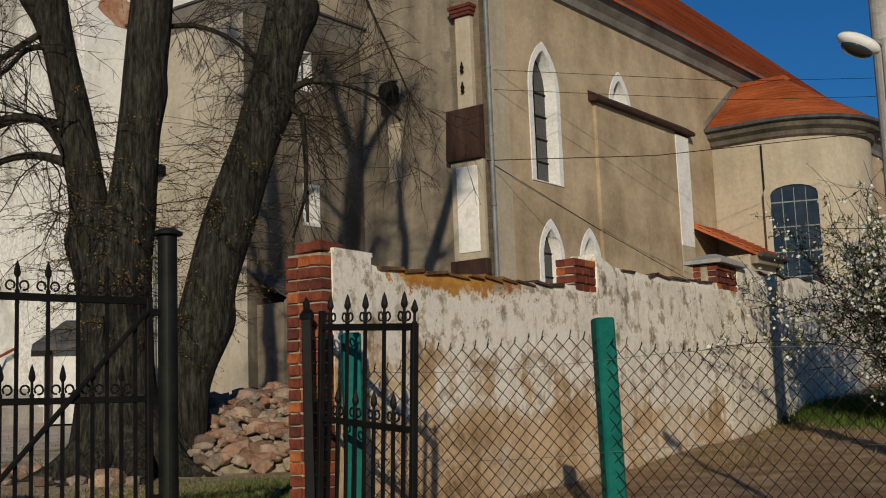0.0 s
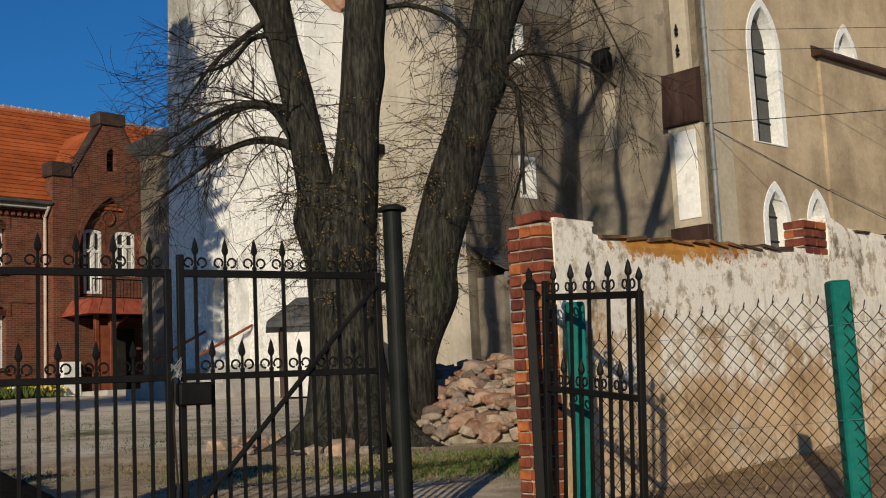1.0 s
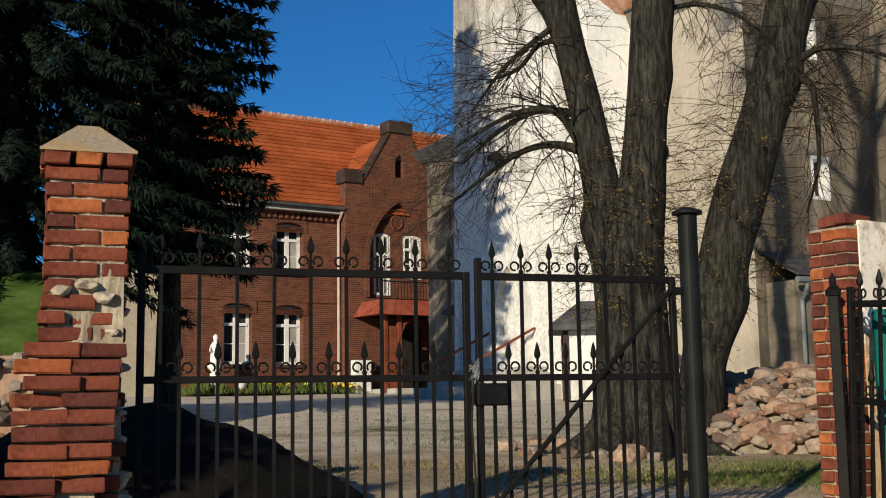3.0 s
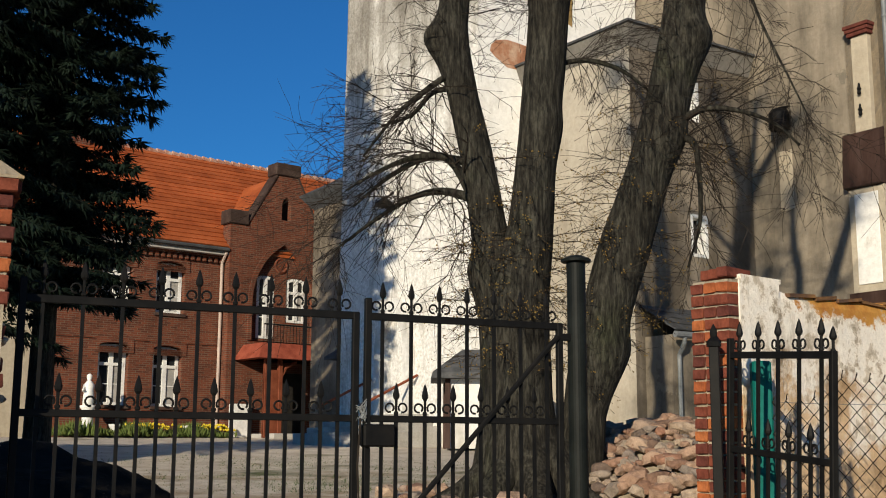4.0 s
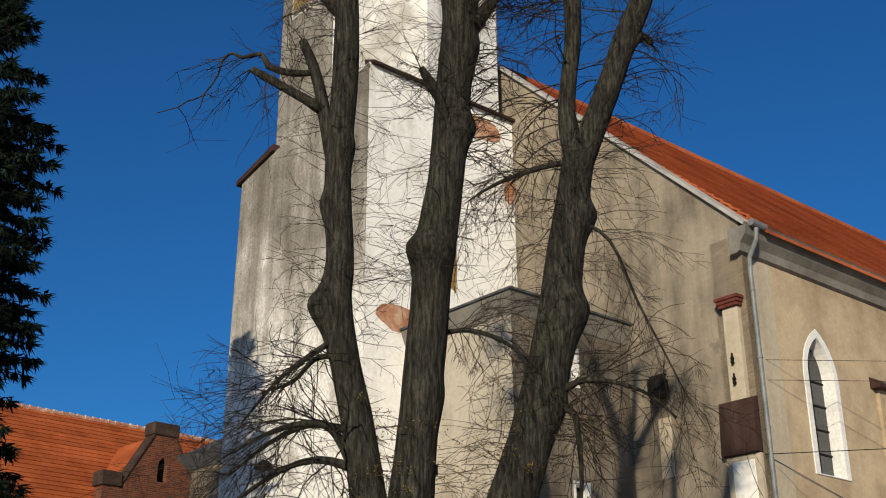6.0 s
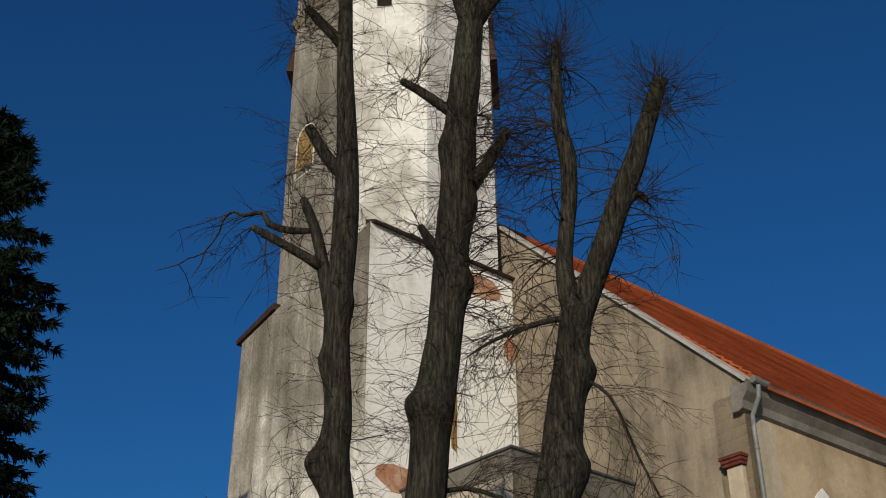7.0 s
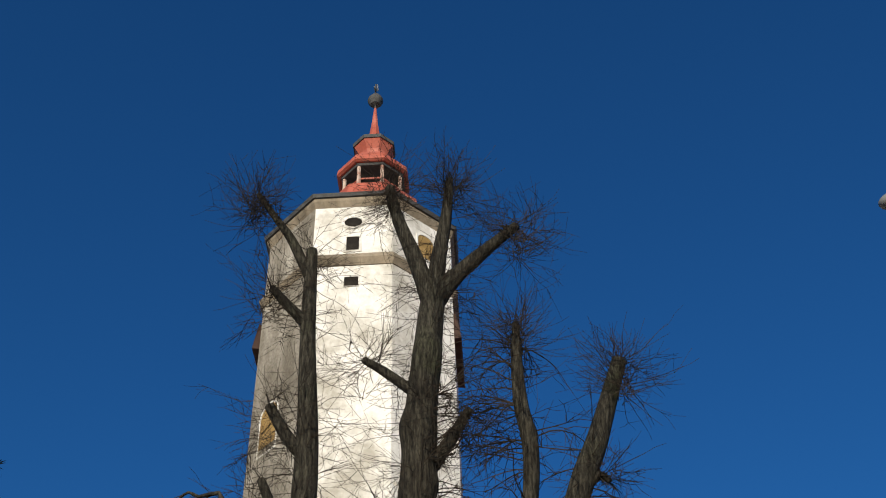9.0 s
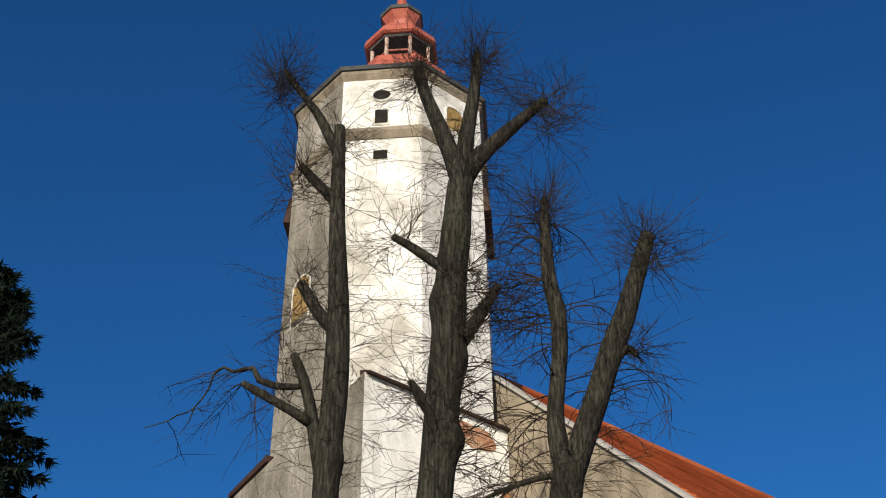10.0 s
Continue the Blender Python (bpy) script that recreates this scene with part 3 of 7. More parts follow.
def church_tower():
    cx, cy = OCT_C
    x0, x1, y0, y1 = -5.6, 1.6, 7.85, 14.5
    bm = bmesh.new()
    hull(bm, [(x0 - 0.12, y0 - 0.05, 0.5), (x1, y0 - 0.05, 0.5), (x1, y1 + 0.25, 0.5), (x0 - 0.12, y1 + 0.25, 0.5)], [(x0, y0, 19.4), (x1, y0, 19.4), (x1, y1, 18.0), (x0, y1, 18.0)])
    part("tower_base", bm, FRESHWASH, church, "whitewashed square lower stage of the tower")
    # the west side above the porch has lost its limewash
    bm = bmesh.new()
    hull(bm, [(x0 - 0.128, y0 - 0.05, 0.5), (x0 - 0.12, y0 - 0.05, 0.5), (x0 - 0.12, y1 + 0.25, 0.5), (x0 - 0.128, y1 + 0.25, 0.5)], [(x0 - 0.008, y0 + 0.0, 19.38), (x0, y0 + 0.0, 19.38), (x0 - 0.006, y1, 17.98), (x0 - 0.014, y1, 17.98)])
    part("bare_render", bm, WORNLIME, church, "grey bare render where limewash is lost")
    bm = bmesh.new()
    hull(bm, [(x0 + 0.05, y0 - 0.16, 19.34), (x1, y0 - 0.16, 19.34), (x1, y0 + 0.3, 19.42), (x0 + 0.05, y0 + 0.3, 19.42)], [(x0 + 0.05, y0 - 0.16, 19.42), (x1, y0 - 0.16, 19.42), (x1, y0 + 0.3, 19.62), (x0 + 0.05, y0 + 0.3, 19.62)])
    part("string_course", bm, TIMBER, church, "brown tiled weathering ledge")
    bm = bmesh.new()
    hull(bm, [(x0 - 0.12, 12.6, 18.4), (x1, 12.6, 18.4), (x1, y1 + 0.2, 17.92), (x0 - 0.12, y1 + 0.2, 17.92)], [(x0 - 0.12, 12.6, 18.62), (x1, 12.6, 18.62), (x1, y1 + 0.2, 18.08), (x0 - 0.12, y1 + 0.2, 18.08)])
    part("weathering", bm, TIMBER, church)
    bm = bmesh.new()
    hull(bm, octagon(7.0, 17.8), octagon(6.9, 33.0))
    part("tower_octagon", bm, WHITEWASH, church, "whitewashed octagonal upper stage of the tower")
    a, b = octagon(7.012, 18.0), octagon(6.912, 32.9)
    bm = bmesh.new()
    for i, k in ((3, 4),):
        inset = Vector((0.006, 0, 0))
        lo = [Vector(a[i]), Vector(a[k])]
        hi = [Vector(b[i]), Vector(b[k])]
        hull(bm, [lo[0], lo[1], lo[1] + inset, lo[0] + inset], [hi[0], hi[1], hi[1] + inset, hi[0] + inset])
    part("bare_render", bm, WORNLIME, church, "grey bare render where limewash is lost")
    bm = bmesh.new()
    hull(bm, octagon(7.0, 29.9), octagon(7.3, 30.15))
    hull(bm, octagon(7.3, 30.15), octagon(7.0, 30.45))
    part("string_course", bm, DULLWASH, church, "grey stone string course")
    bm = bmesh.new()
    hull(bm, octagon(6.9, 32.85), octagon(7.15, 33.1))
    hull(bm, octagon(7.15, 33.1), octagon(7.15, 33.28))
    part("tower_cornice", bm, DULLWASH, church)
    part("cap_edge", hull(bmesh.new(), octagon(7.3, 33.26), octagon(7.42, 33.4)), SLATE, church, "dark eaves edge of the tower cap")
    # red sheet-metal cap with an open lantern
    def tier(name, rows, label):
        bm = bmesh.new()
        for f0, z0, f1, z1 in rows:
            hull(bm, octagon(f0, z0, CAP_C if z0 > 33.5 else OCT_C), octagon(f1, z1, CAP_C if z1 > 33.5 else OCT_C))
        return part(name, bm, COPPER, church, label)

    tier("tower_cap", ((7.4, 33.4, 5.5, 33.75), (5.5, 33.75, 4.2, 35.0), (4.2, 35.0, 3.65, 36.5), (3.65, 36.5, 2.5, 37.15)), "faded red sheet-metal cap")
    lan = bmesh.new()
    hull(lan, octagon(2.5, 37.1, CAP_C), octagon(2.5, 37.25, CAP_C))
    lantern = part("lantern", lan, COPPER, church, "open lantern with red posts")
    for p, q in zip(octagon(2.3, 37.2, CAP_C), octagon(2.3, 38.55, CAP_C)):
        bm = tube(bmesh.new(), [p, ((p[0] + q[0]) / 2, (p[1] + q[1]) / 2, (p[2] + q[2]) / 2), q], [0.1, 0.075, 0.1], 6)
        part("lantern_post", bm, PALEPOST, lantern)
    rail = octagon(2.2, 37.6, CAP_C)
    part("lantern_rail", tube(bmesh.new(), rail + rail[:1], 0.05, 5), COPPER, lantern)
    bell = lathe(bmesh.new(), [(0.42, 36.8), (0.38, 36.88), (0.25, 37.1), (0.2, 37.35), (0.08, 37.45), (0.04, 37.7)], 16, *CAP_C)
    part("bell", bell, SLATE, lantern, "dark bronze bell")
    part("lantern_ceiling", hull(bmesh.new(), octagon(2.5, 38.2, CAP_C), octagon(2.6, 38.29, CAP_C)), SLATE, lantern, "dark boarded ceiling")
    part("lantern_floor", hull(bmesh.new(), octagon(2.0, 37.26, CAP_C), octagon(1.9, 37.3, CAP_C)), SLATE, lantern)
    tier("lantern_roof", ((2.75, 38.3, 2.95, 38.36), (2.95, 38.36, 2.85, 38.62), (2.85, 38.62, 1.95, 39.2), (1.95, 39.2, 1.05, 39.5)), "faded red sheet-metal roof of the lantern")
    tier("bulb", ((1.05, 39.45, 1.2, 39.75), (1.2, 39.75, 1.68, 40.1), (1.68, 40.1, 1.68, 40.2), (1.68, 40.2, 0.8, 40.65), (0.8, 40.65, 0.5, 40.85)), "small red bulb below the spire")
    part("bulb_rim", hull(bmesh.new(), octagon(1.74, 40.08, CAP_C), octagon(1.78, 40.22, CAP_C)), SLATE, church, "dark eaves edge of the bulb")
    tier("spire", ((0.5, 40.8, 0.26, 41.7), (0.26, 41.7, 0.1, 42.6)), "slender red spire")
    cx, cy = CAP_C
    bm = bmesh.new()
    tube(bm, [(cx, cy, 42.4), (cx, cy, 44.3)], 0.04, 6)
    lathe(bm, [(0.05, 42.78), (0.22, 42.85), (0.32, 43.0), (0.35, 43.1), (0.35, 43.16), (0.32, 43.25), (0.22, 43.42), (0.05, 43.5)], 18, cx, cy)
    fin = part("finial", bm, SLATE, church, "dark ball finial with weather vane")
    bm = bmesh.new()
    tube(bm, [(cx - 0.25, cy - 0.2, 43.75), (cx, cy, 43.9), (cx + 0.1, cy + 0.1, 44.05), (cx + 0.3, cy + 0.25, 44.4)], [0.02, 0.07, 0.06, 0.015], 6)
    tube(bm, [(cx, cy, 43.9), (cx + 0.2, cy + 0.1, 44.1), (cx + 0.15, cy + 0.05, 44.5)], [0.05, 0.04, 0.01], 6)
    part("weather_vane", bm, ZINC, fin)


ANNEX_WINS = [[(-2.28, 9.62), (-1.96, 9.62), (-1.96, 10.5), (-2.28, 10.5)], [(-2.22, 6.25), (-1.78, 6.25), (-1.78, 7.15), (-2.22, 7.15)]]


def church_annex():
    x0, x1, y0, y1, top = -4.2, 0.0, 3.83, 7.85, 11.3
    # side wall is damp, and coloured darker than the front to hold its shade
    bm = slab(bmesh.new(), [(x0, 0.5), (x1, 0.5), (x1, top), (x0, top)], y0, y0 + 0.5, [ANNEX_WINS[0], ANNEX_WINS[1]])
    part("annex_wall", bm, SHADEDWASH, church, "damp grey-brown side of the stair annex, twig shade in its colour")
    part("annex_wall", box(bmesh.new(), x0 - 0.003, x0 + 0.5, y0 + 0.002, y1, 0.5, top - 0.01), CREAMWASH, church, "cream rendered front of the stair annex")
    bm = bmesh.new()
    o = 0.22
    hull(bm, [(x0 - 0.02, y0 - 0.02, top - 0.25), (x1, y0 - 0.02, top - 0.25), (x1, y1, top - 0.25), (x0 - 0.02, y1, top - 0.25)], [(x0 - o, y0 - o, top + 0.25), (x1, y0 - o, top + 0.25), (x1, y1, top + 0.25), (x0 - o, y1, top + 0.25)])
    hull(bm, [(x0 - o, y0 - o, top + 0.25), (x1, y0 - o, top + 0.25), (x1, y1, top + 0.25), (x0 - o, y1, top + 0.25)], [(x1 - 0.4, y1 - 0.4, top + 1.0), (x1, y1 - 0.4, top + 1.0), (x1, y1, top + 1.0), (x1 - 0.4, y1, top + 1.0)])
    part("annex_roof", bm, CORNICE, church, "grey hipped annex roof with boxed eaves")
    part("eaves_edge", box(bmesh.new(), x0 - o - 0.05, x1, y0 - o - 0.05, y1, top + 0.252, top + 0.31), SLATE, church, "dark sheet edge of the annex eaves")


church_nave()
church_roof()
church_tower()
church_annex()


# ---- rectory ----
house = thing("rectory", HOUSE, "two-storey dark red brick rectory with tiled roof and stepped gable", "house")


# ---- yard wall ----
WALL_TOP = ((0.0, 2.56), (0.42, 2.545), (0.5, 2.52), (1.9, 2.55), (3.17, 2.585), (3.95, 2.62), (3.97, 2.93), (4.12, 2.91), (4.4, 2.84), (5.2, 2.835), (6.0, 2.86), (7.9, 2.90), (7.93, 3.19), (8.3, 3.19), (8.7, 3.15), (9.3, 3.15), (11.0, 3.21), (13.0, 3.30), (16.0, 3.45))


def wall_top(x):
    return float(np.interp(x, [p[0] for p in WALL_TOP], [p[1] for p in WALL_TOP])) + 0.012 * noise.noise((x * 4.1, 3.3, 0)) + 0.008 * noise.noise((x * 13, 1.3, 0))


def yard_wall():
    """Bays stepping up the slope; the top is broken and the plaster uneven."""
    bm = bmesh.new()
    xs = sorted({round(0.08 * k, 3) for k in range(201)} | {3.95, 3.97, 7.9, 7.93})
    rows = 30
    front, back = [], []
    for x in xs:
        top = wall_top(x)
        col = []
        for j in range(rows + 1):
            z = 0.4 + (top - 0.4) * j / rows
            col.append(bm.verts.new((x, 0.014 * noise.noise((x * 1.1, z * 1.3, 7)) + 0.006 * noise.noise((x * 4, z * 4, 2)) + (0.02 if j == rows else 0), z)))
        front.append(col)
        back.append((bm.verts.new((x, 0.29, 0.4)), bm.verts.new((x, 0.27, top))))
    for i in range(len(xs) - 1):
        for j in range(rows):
            bm.faces.new((front[i][j], front[i + 1][j], front[i + 1][j + 1], front[i][j + 1]))
        bm.faces.new((front[i][rows], front[i + 1][rows], back[i + 1][1], back[i][1]))
        bm.faces.new((back[i][1], back[i + 1][1], back[i + 1][0], back[i][0]))
    for c, b in ((front[0], back[0]), (front[-1], back[-1])):
        bm.faces.new((*c, b[1], b[0]))
    return setting("wall_yard", bm, YARDWALL, "weathered plastered boundary wall with lichen and dirt", "wall", WALL)


yard_wall()




# ---- trees ----
def raw_mesh(name, verts, faces, material, parent=None, label=""):
    me = bpy.data.meshes.new(name)
    me.from_pydata(verts, [], faces)
    me.update()
    me.materials.append(material)
    o = new(name, me)
    o.parent = parent
    if label:
        o["label"] = label
    return o


class Twigs:
    """Collects thin three-sided branchlets."""

    def __init__(self, seed):
        self.v, self.f, self.rng = [], [], random.Random(seed)

    def strand(self, pts, r0, r1):
        n, base = len(pts), len(self.v)
        for i, p in enumerate(pts):
            t = (pts[min(i + 1, n - 1)] - pts[max(i - 1, 0)]).normalized()
            u = t.cross(Vector((0.4, 0.3, 0.86)))
            u = u.normalized() if u.length > 1e-3 else Vector((1, 0, 0))
            w = t.cross(u)
            r = r0 + (r1 - r0) * i / (n - 1)
            for a in (0, 2.094, 4.189):
                self.v.append(tuple(p + (u * math.cos(a) + w * math.sin(a)) * r))
        for i in range(n - 1):
            for k in range(3):
                a, b = base + i * 3 + k, base + i * 3 + (k + 1) % 3
                self.f.append((a, b, b + 3, a + 3))

    def grow(self, p, d, length, r, droop, level):
        g = self.rng
        n = max(3, int(length / 0.16))
        pts, d = [p.copy()], d.normalized()
        for i in range(n):
            d = (d + Vector((g.gauss(0, 0.16), g.gauss(0, 0.16), g.gauss(0, 0.12) - droop * (0.4 + i / n)))).normalized()
            pts.append(pts[-1] + d * length / n)
        self.strand(pts, r, max(r * 0.35, 0.0022))
        if level > 0:
            for k in range(g.randint(3, 6)):
                i = g.randint(1, n - 1)
                t = (pts[i + 1] - pts[i]).normalized()
                side = Vector((g.gauss(0, 1), g.gauss(0, 1), g.gauss(0, 0.7))).normalized()
                self.grow(pts[i], t * 0.8 + side * 0.8, length * g.uniform(0.3, 0.6), max(r * 0.55, 0.0028), droop, level - 1)
        return pts


def smooth_path(ctrl, n=5):
    """Points on a smooth curve through (x, y, z, r)."""
    out, c = [], [Vector(p[:3]) for p in ctrl]
    for i in range(len(c) - 1):
        p0, p1, p2, p3 = c[max(i - 1, 0)], c[i], c[i + 1], c[min(i + 2, len(c) - 1)]
        for k in range(n):
            t = k / n
            q = 0.5 * ((2 * p1) + (p2 - p0) * t + (2 * p0 - 5 * p1 + 4 * p2 - p3) * t * t + (3 * p1 - p0 - 3 * p2 + p3) * t ** 3)
            out.append((q, ctrl[i][3] + (ctrl[i + 1][3] - ctrl[i][3]) * t))
    out.append((c[-1], ctrl[-1][3]))
    return out


def bark_tube(bm, ctrl, sides=14, seed=0.0, n=5, rough=0.10, knots=()):
    """A knobbly limb: a tube whose section wanders with the noise."""
    path = smooth_path(ctrl, n)
    rings = []
    for i, (p, r) in enumerate(path):
        t = (path[min(i + 1, len(path) - 1)][0] - path[max(i - 1, 0)][0]).normalized()
        u = t.cross(Vector((0.2, 1.0, 0.1))).normalized()
        w = t.cross(u)
        ring = []
        for k in range(sides):
            a = 2 * math.pi * k / sides
            o = u * math.cos(a) + w * math.sin(a)
            q = p + o * r
            nz = noise.noise((q.x * 2.2 + seed, q.y * 2.2, q.z * 0.9)) * 1.4 + noise.noise((q.x * 7 + seed, q.y * 7, q.z * 3.0)) * 0.3
            swell = 0.0
            for kz, turn, size, tall in knots:      # grown-over cuts
                away = 1 - o.dot(Vector((math.cos(turn), math.sin(turn), 0)))
                dz = (q.z - kz) / (tall if q.z > kz else tall * 1.6)
                swell += size * math.exp(-dz * dz - away * away * 3)
            ring.append(bm.verts.new(p + o * (r * (1 + rough * nz) + swell)))
        rings.append(ring)
    for a, b in zip(rings, rings[1:]):
        for k in range(sides):
            bm.faces.new((a[k], a[(k + 1) % sides], b[(k + 1) % sides], b[k]))
    bm.faces.new(rings[0][::-1])
    bm.faces.new(rings[-1])
    return path


KNOTS = [[(6.42, 3.3, 0.12, 0.16), (3.55, 3.4, 0.09, 0.2), (7.75, 3.0, 0.07, 0.15), (8.55, -0.4, 0.05, 0.14)],
         [(7.08, 3.6, 0.09, 0.14), (7.02, -1.4, 0.08, 0.12), (8.75, -0.1, 0.10, 0.16), (9.95, 0.2, 0.06, 0.2), (10.9, 3.4, 0.07, 0.2), (5.2, -0.3, 0.05, 0.2), (12.1, -1.2, 0.06, 0.2)],
         [(6.3, -0.2, 0.13, 0.2), (7.56, 0.0, 0.12, 0.16), (2.6, -0.2, 0.10, 0.25), (5.1, -0.6, 0.07, 0.2), (8.3, -1.4, 0.07, 0.15)]]


def lime_tree():
    tree = thing("lime_tree", Matrix.Identity(4), "old pollarded lime tree with three bare grey-brown trunks", "tree")
    trunks = [
        ("trunk", [(-3.82, 13.1, 0.9, 0.42), (-3.72, 13.06, 1.6, 0.34), (-3.74, 13.03, 2.5, 0.27), (-3.82, 12.99, 3.45, 0.235), (-3.91, 12.99, 4.04, 0.215), (-4.04, 12.97, 4.9, 0.19), (-4.21, 12.93, 5.7, 0.18), (-4.36, 12.92, 6.4, 0.215), (-4.31, 12.92, 7.03, 0.17), (-4.36, 12.91, 8.2, 0.166), (-4.31, 12.94, 9.68, 0.172), (-4.31, 12.94, 10.8, 0.16), (-4.39, 12.91, 12.5, 0.113), (-4.42, 12.9, 14.3, 0.088)]),
        ("trunk", [(-3.50, 12.9, 0.85, 0.66), (-3.52, 12.9, 1.25, 0.50), (-3.55, 12.91, 2.0, 0.40), (-3.52, 12.92, 3.2, 0.34), (-3.41, 12.95, 4.04, 0.26), (-3.3, 12.98, 5.16, 0.235), (-3.2, 13.02, 6.25, 0.235), (-3.14, 13.04, 7.05, 0.26), (-3.0, 13.07, 7.95, 0.225), (-2.94, 13.11, 8.74, 0.232), (-2.81, 13.14, 10.2, 0.235), (-2.73, 13.15, 11.43, 0.225), (-2.6, 13.18, 12.82, 0.19), (-2.52, 13.19, 13.5, 0.17)]),
        ("trunk", [(-2.98, 13.2, 0.85, 0.42), (-2.96, 13.24, 1.3, 0.29), (-2.88, 13.28, 1.95, 0.24), (-2.7, 13.32, 2.74, 0.285), (-2.4, 13.37, 3.82, 0.295), (-2.09, 13.42, 4.77, 0.266), (-1.78, 13.49, 5.93, 0.258), (-1.6, 13.51, 7.01, 0.237), (-1.44, 13.55, 8.0, 0.205), (-1.35, 13.56, 8.5, 0.18)])]
    limbs = [
        [(-4.36, 12.92, 10.55, 0.11), (-4.57, 12.85, 10.81, 0.094), (-4.83, 12.76, 11.3, 0.07)],
        [(-4.42, 12.89, 12.8, 0.09), (-4.66, 12.82, 13.1, 0.076), (-4.94, 12.71, 13.45, 0.06)],
        [(-4.42, 12.89, 13.7, 0.087), (-4.72, 12.8, 14.47, 0.08), (-4.9, 12.6, 14.75, 0.067), (-5.23, 12.44, 15.29, 0.046)],
        [(-4.34, 12.92, 7.8, 0.11), (-4.51, 12.87, 8.82, 0.095), (-4.66, 12.82, 9.58, 0.08), (-4.85, 12.75, 10.11, 0.054)],
        [(-4.56, 12.84, 9.07, 0.08), (-5.03, 12.68, 9.38, 0.06), (-5.45, 12.51, 9.62, 0.045)],
        [(-4.66, 12.82, 9.64, 0.05), (-4.95, 12.7, 9.60, 0.046), (-5.25, 12.59, 9.68, 0.042), (-5.33, 12.55, 9.86, 0.030), (-5.56, 12.46, 9.78, 0.021), (-5.68, 12.4, 9.83, 0.017), (-5.79, 12.35, 9.71, 0.012), (-5.83, 12.33, 9.48, 0.011), (-5.99, 12.26, 9.16, 0.010), (-6.15, 12.18, 9.06, 0.010), (-6.25, 12.13, 8.96, 0.008), (-6.49, 12.0, 8.83, 0.004)],
        [(-2.57, 13.18, 12.95, 0.15), (-2.79, 13.14, 13.89, 0.13), (-3.08, 13.08, 14.85, 0.108), (-3.2, 12.95, 15.5, 0.075)],
        [(-2.54, 13.19, 13.2, 0.14), (-2.45, 13.1, 13.9, 0.125), (-2.32, 13.09, 14.68, 0.098), (-2.23, 13.11, 15.62, 0.06)],
        [(-2.55, 13.19, 13.1, 0.155), (-2.29, 13.23, 13.52, 0.146), (-1.85, 13.3, 14.01, 0.113), (-1.24, 13.37, 14.59, 0.075)],
        [(-2.8, 13.12, 11.4, 0.1), (-3.25, 13.03, 11.81, 0.072), (-3.55, 12.96, 12.03, 0.05)],
        [(-2.78, 13.15, 10.0, 0.12), (-2.38, 13.22, 10.64, 0.093), (-2.11, 13.26, 11.14, 0.06)],
        [(-3.0, 13.08, 9.1, 0.1), (-3.23, 13.04, 9.5, 0.059), (-3.3, 13.02, 9.63, 0.04)],
        [(-1.38, 13.55, 8.2, 0.15), (-1.49, 13.55, 9.02, 0.115), (-1.37, 13.56, 10.06, 0.115), (-1.34, 13.56, 10.7, 0.125), (-1.42, 13.55, 11.29, 0.104), (-1.43, 13.55, 11.99, 0.09), (-1.4, 13.55, 12.78, 0.055)],
        [(-1.36, 13.56, 8.3, 0.18), (-1.05, 13.58, 9.07, 0.17), (-0.66, 13.61, 10.07, 0.165), (-0.31, 13.62, 10.95, 0.134), (0.01, 13.62, 11.88, 0.112)],
        [(-0.67, 13.61, 9.9, 0.08), (-0.47, 13.61, 10.05, 0.061), (-0.34, 13.62, 9.94, 0.04)]]
    low = [
        [(-4.08, 12.9, 4.45, 0.072), (-4.33, 12.78, 4.87, 0.053), (-4.71, 12.66, 4.89, 0.04), (-5.08, 12.51, 4.73, 0.026), (-5.45, 12.36, 4.48, 0.012)],
        [(-4.05, 12.9, 4.4, 0.066), (-4.41, 12.76, 4.49, 0.046), (-4.78, 12.63, 4.39, 0.033), (-5.22, 12.46, 4.07, 0.023), (-5.58, 12.3, 3.75, 0.01)],
        [(-4.2, 12.9, 5.75, 0.047), (-4.5, 12.73, 5.69, 0.034), (-4.75, 12.64, 5.4, 0.027), (-5.06, 12.52, 5.27, 0.012)],
        [(-1.95, 13.4, 5.1, 0.075), (-1.52, 13.4, 5.38, 0.042), (-1.1, 13.43, 5.36, 0.03), (-0.69, 13.46, 5.18, 0.02), (-0.42, 13.47, 4.9, 0.014)],
        [(-1.95, 13.38, 5.1, 0.06), (-1.6, 13.39, 5.03, 0.043), (-1.53, 13.39, 4.64, 0.033), (-1.54, 13.39, 4.06, 0.023), (-1.69, 13.38, 3.56, 0.01)],
        [(-3.15, 13.1, 6.0, 0.036), (-2.76, 13.23, 6.06, 0.03), (-2.36, 13.3, 5.91, 0.024), (-2.04, 13.35, 5.63, 0.012)],
        [(-1.5, 13.48, 7.5, 0.04), (-1.05, 13.46, 7.16, 0.022), (-0.76, 13.48, 6.34, 0.016), (-0.5, 13.49, 5.7, 0.012), (-0.3, 13.49, 5.2, 0.007)],
        [(-1.45, 13.43, 8.25, 0.05), (-1.84, 13.38, 8.19, 0.039), (-2.4, 13.29, 7.98, 0.028), (-2.74, 13.23, 7.76, 0.012)],
        [(-4.36, 12.8, 5.9, 0.047), (-4.63, 12.71, 5.69, 0.037), (-4.93, 12.59, 5.4, 0.027), (-5.28, 12.46, 4.9, 0.012)],
        [(-4.15, 12.88, 4.85, 0.053), (-4.55, 12.74, 4.9, 0.04), (-4.97, 12.58, 4.68, 0.03), (-5.37, 12.42, 4.3, 0.012)]]
    paths = []
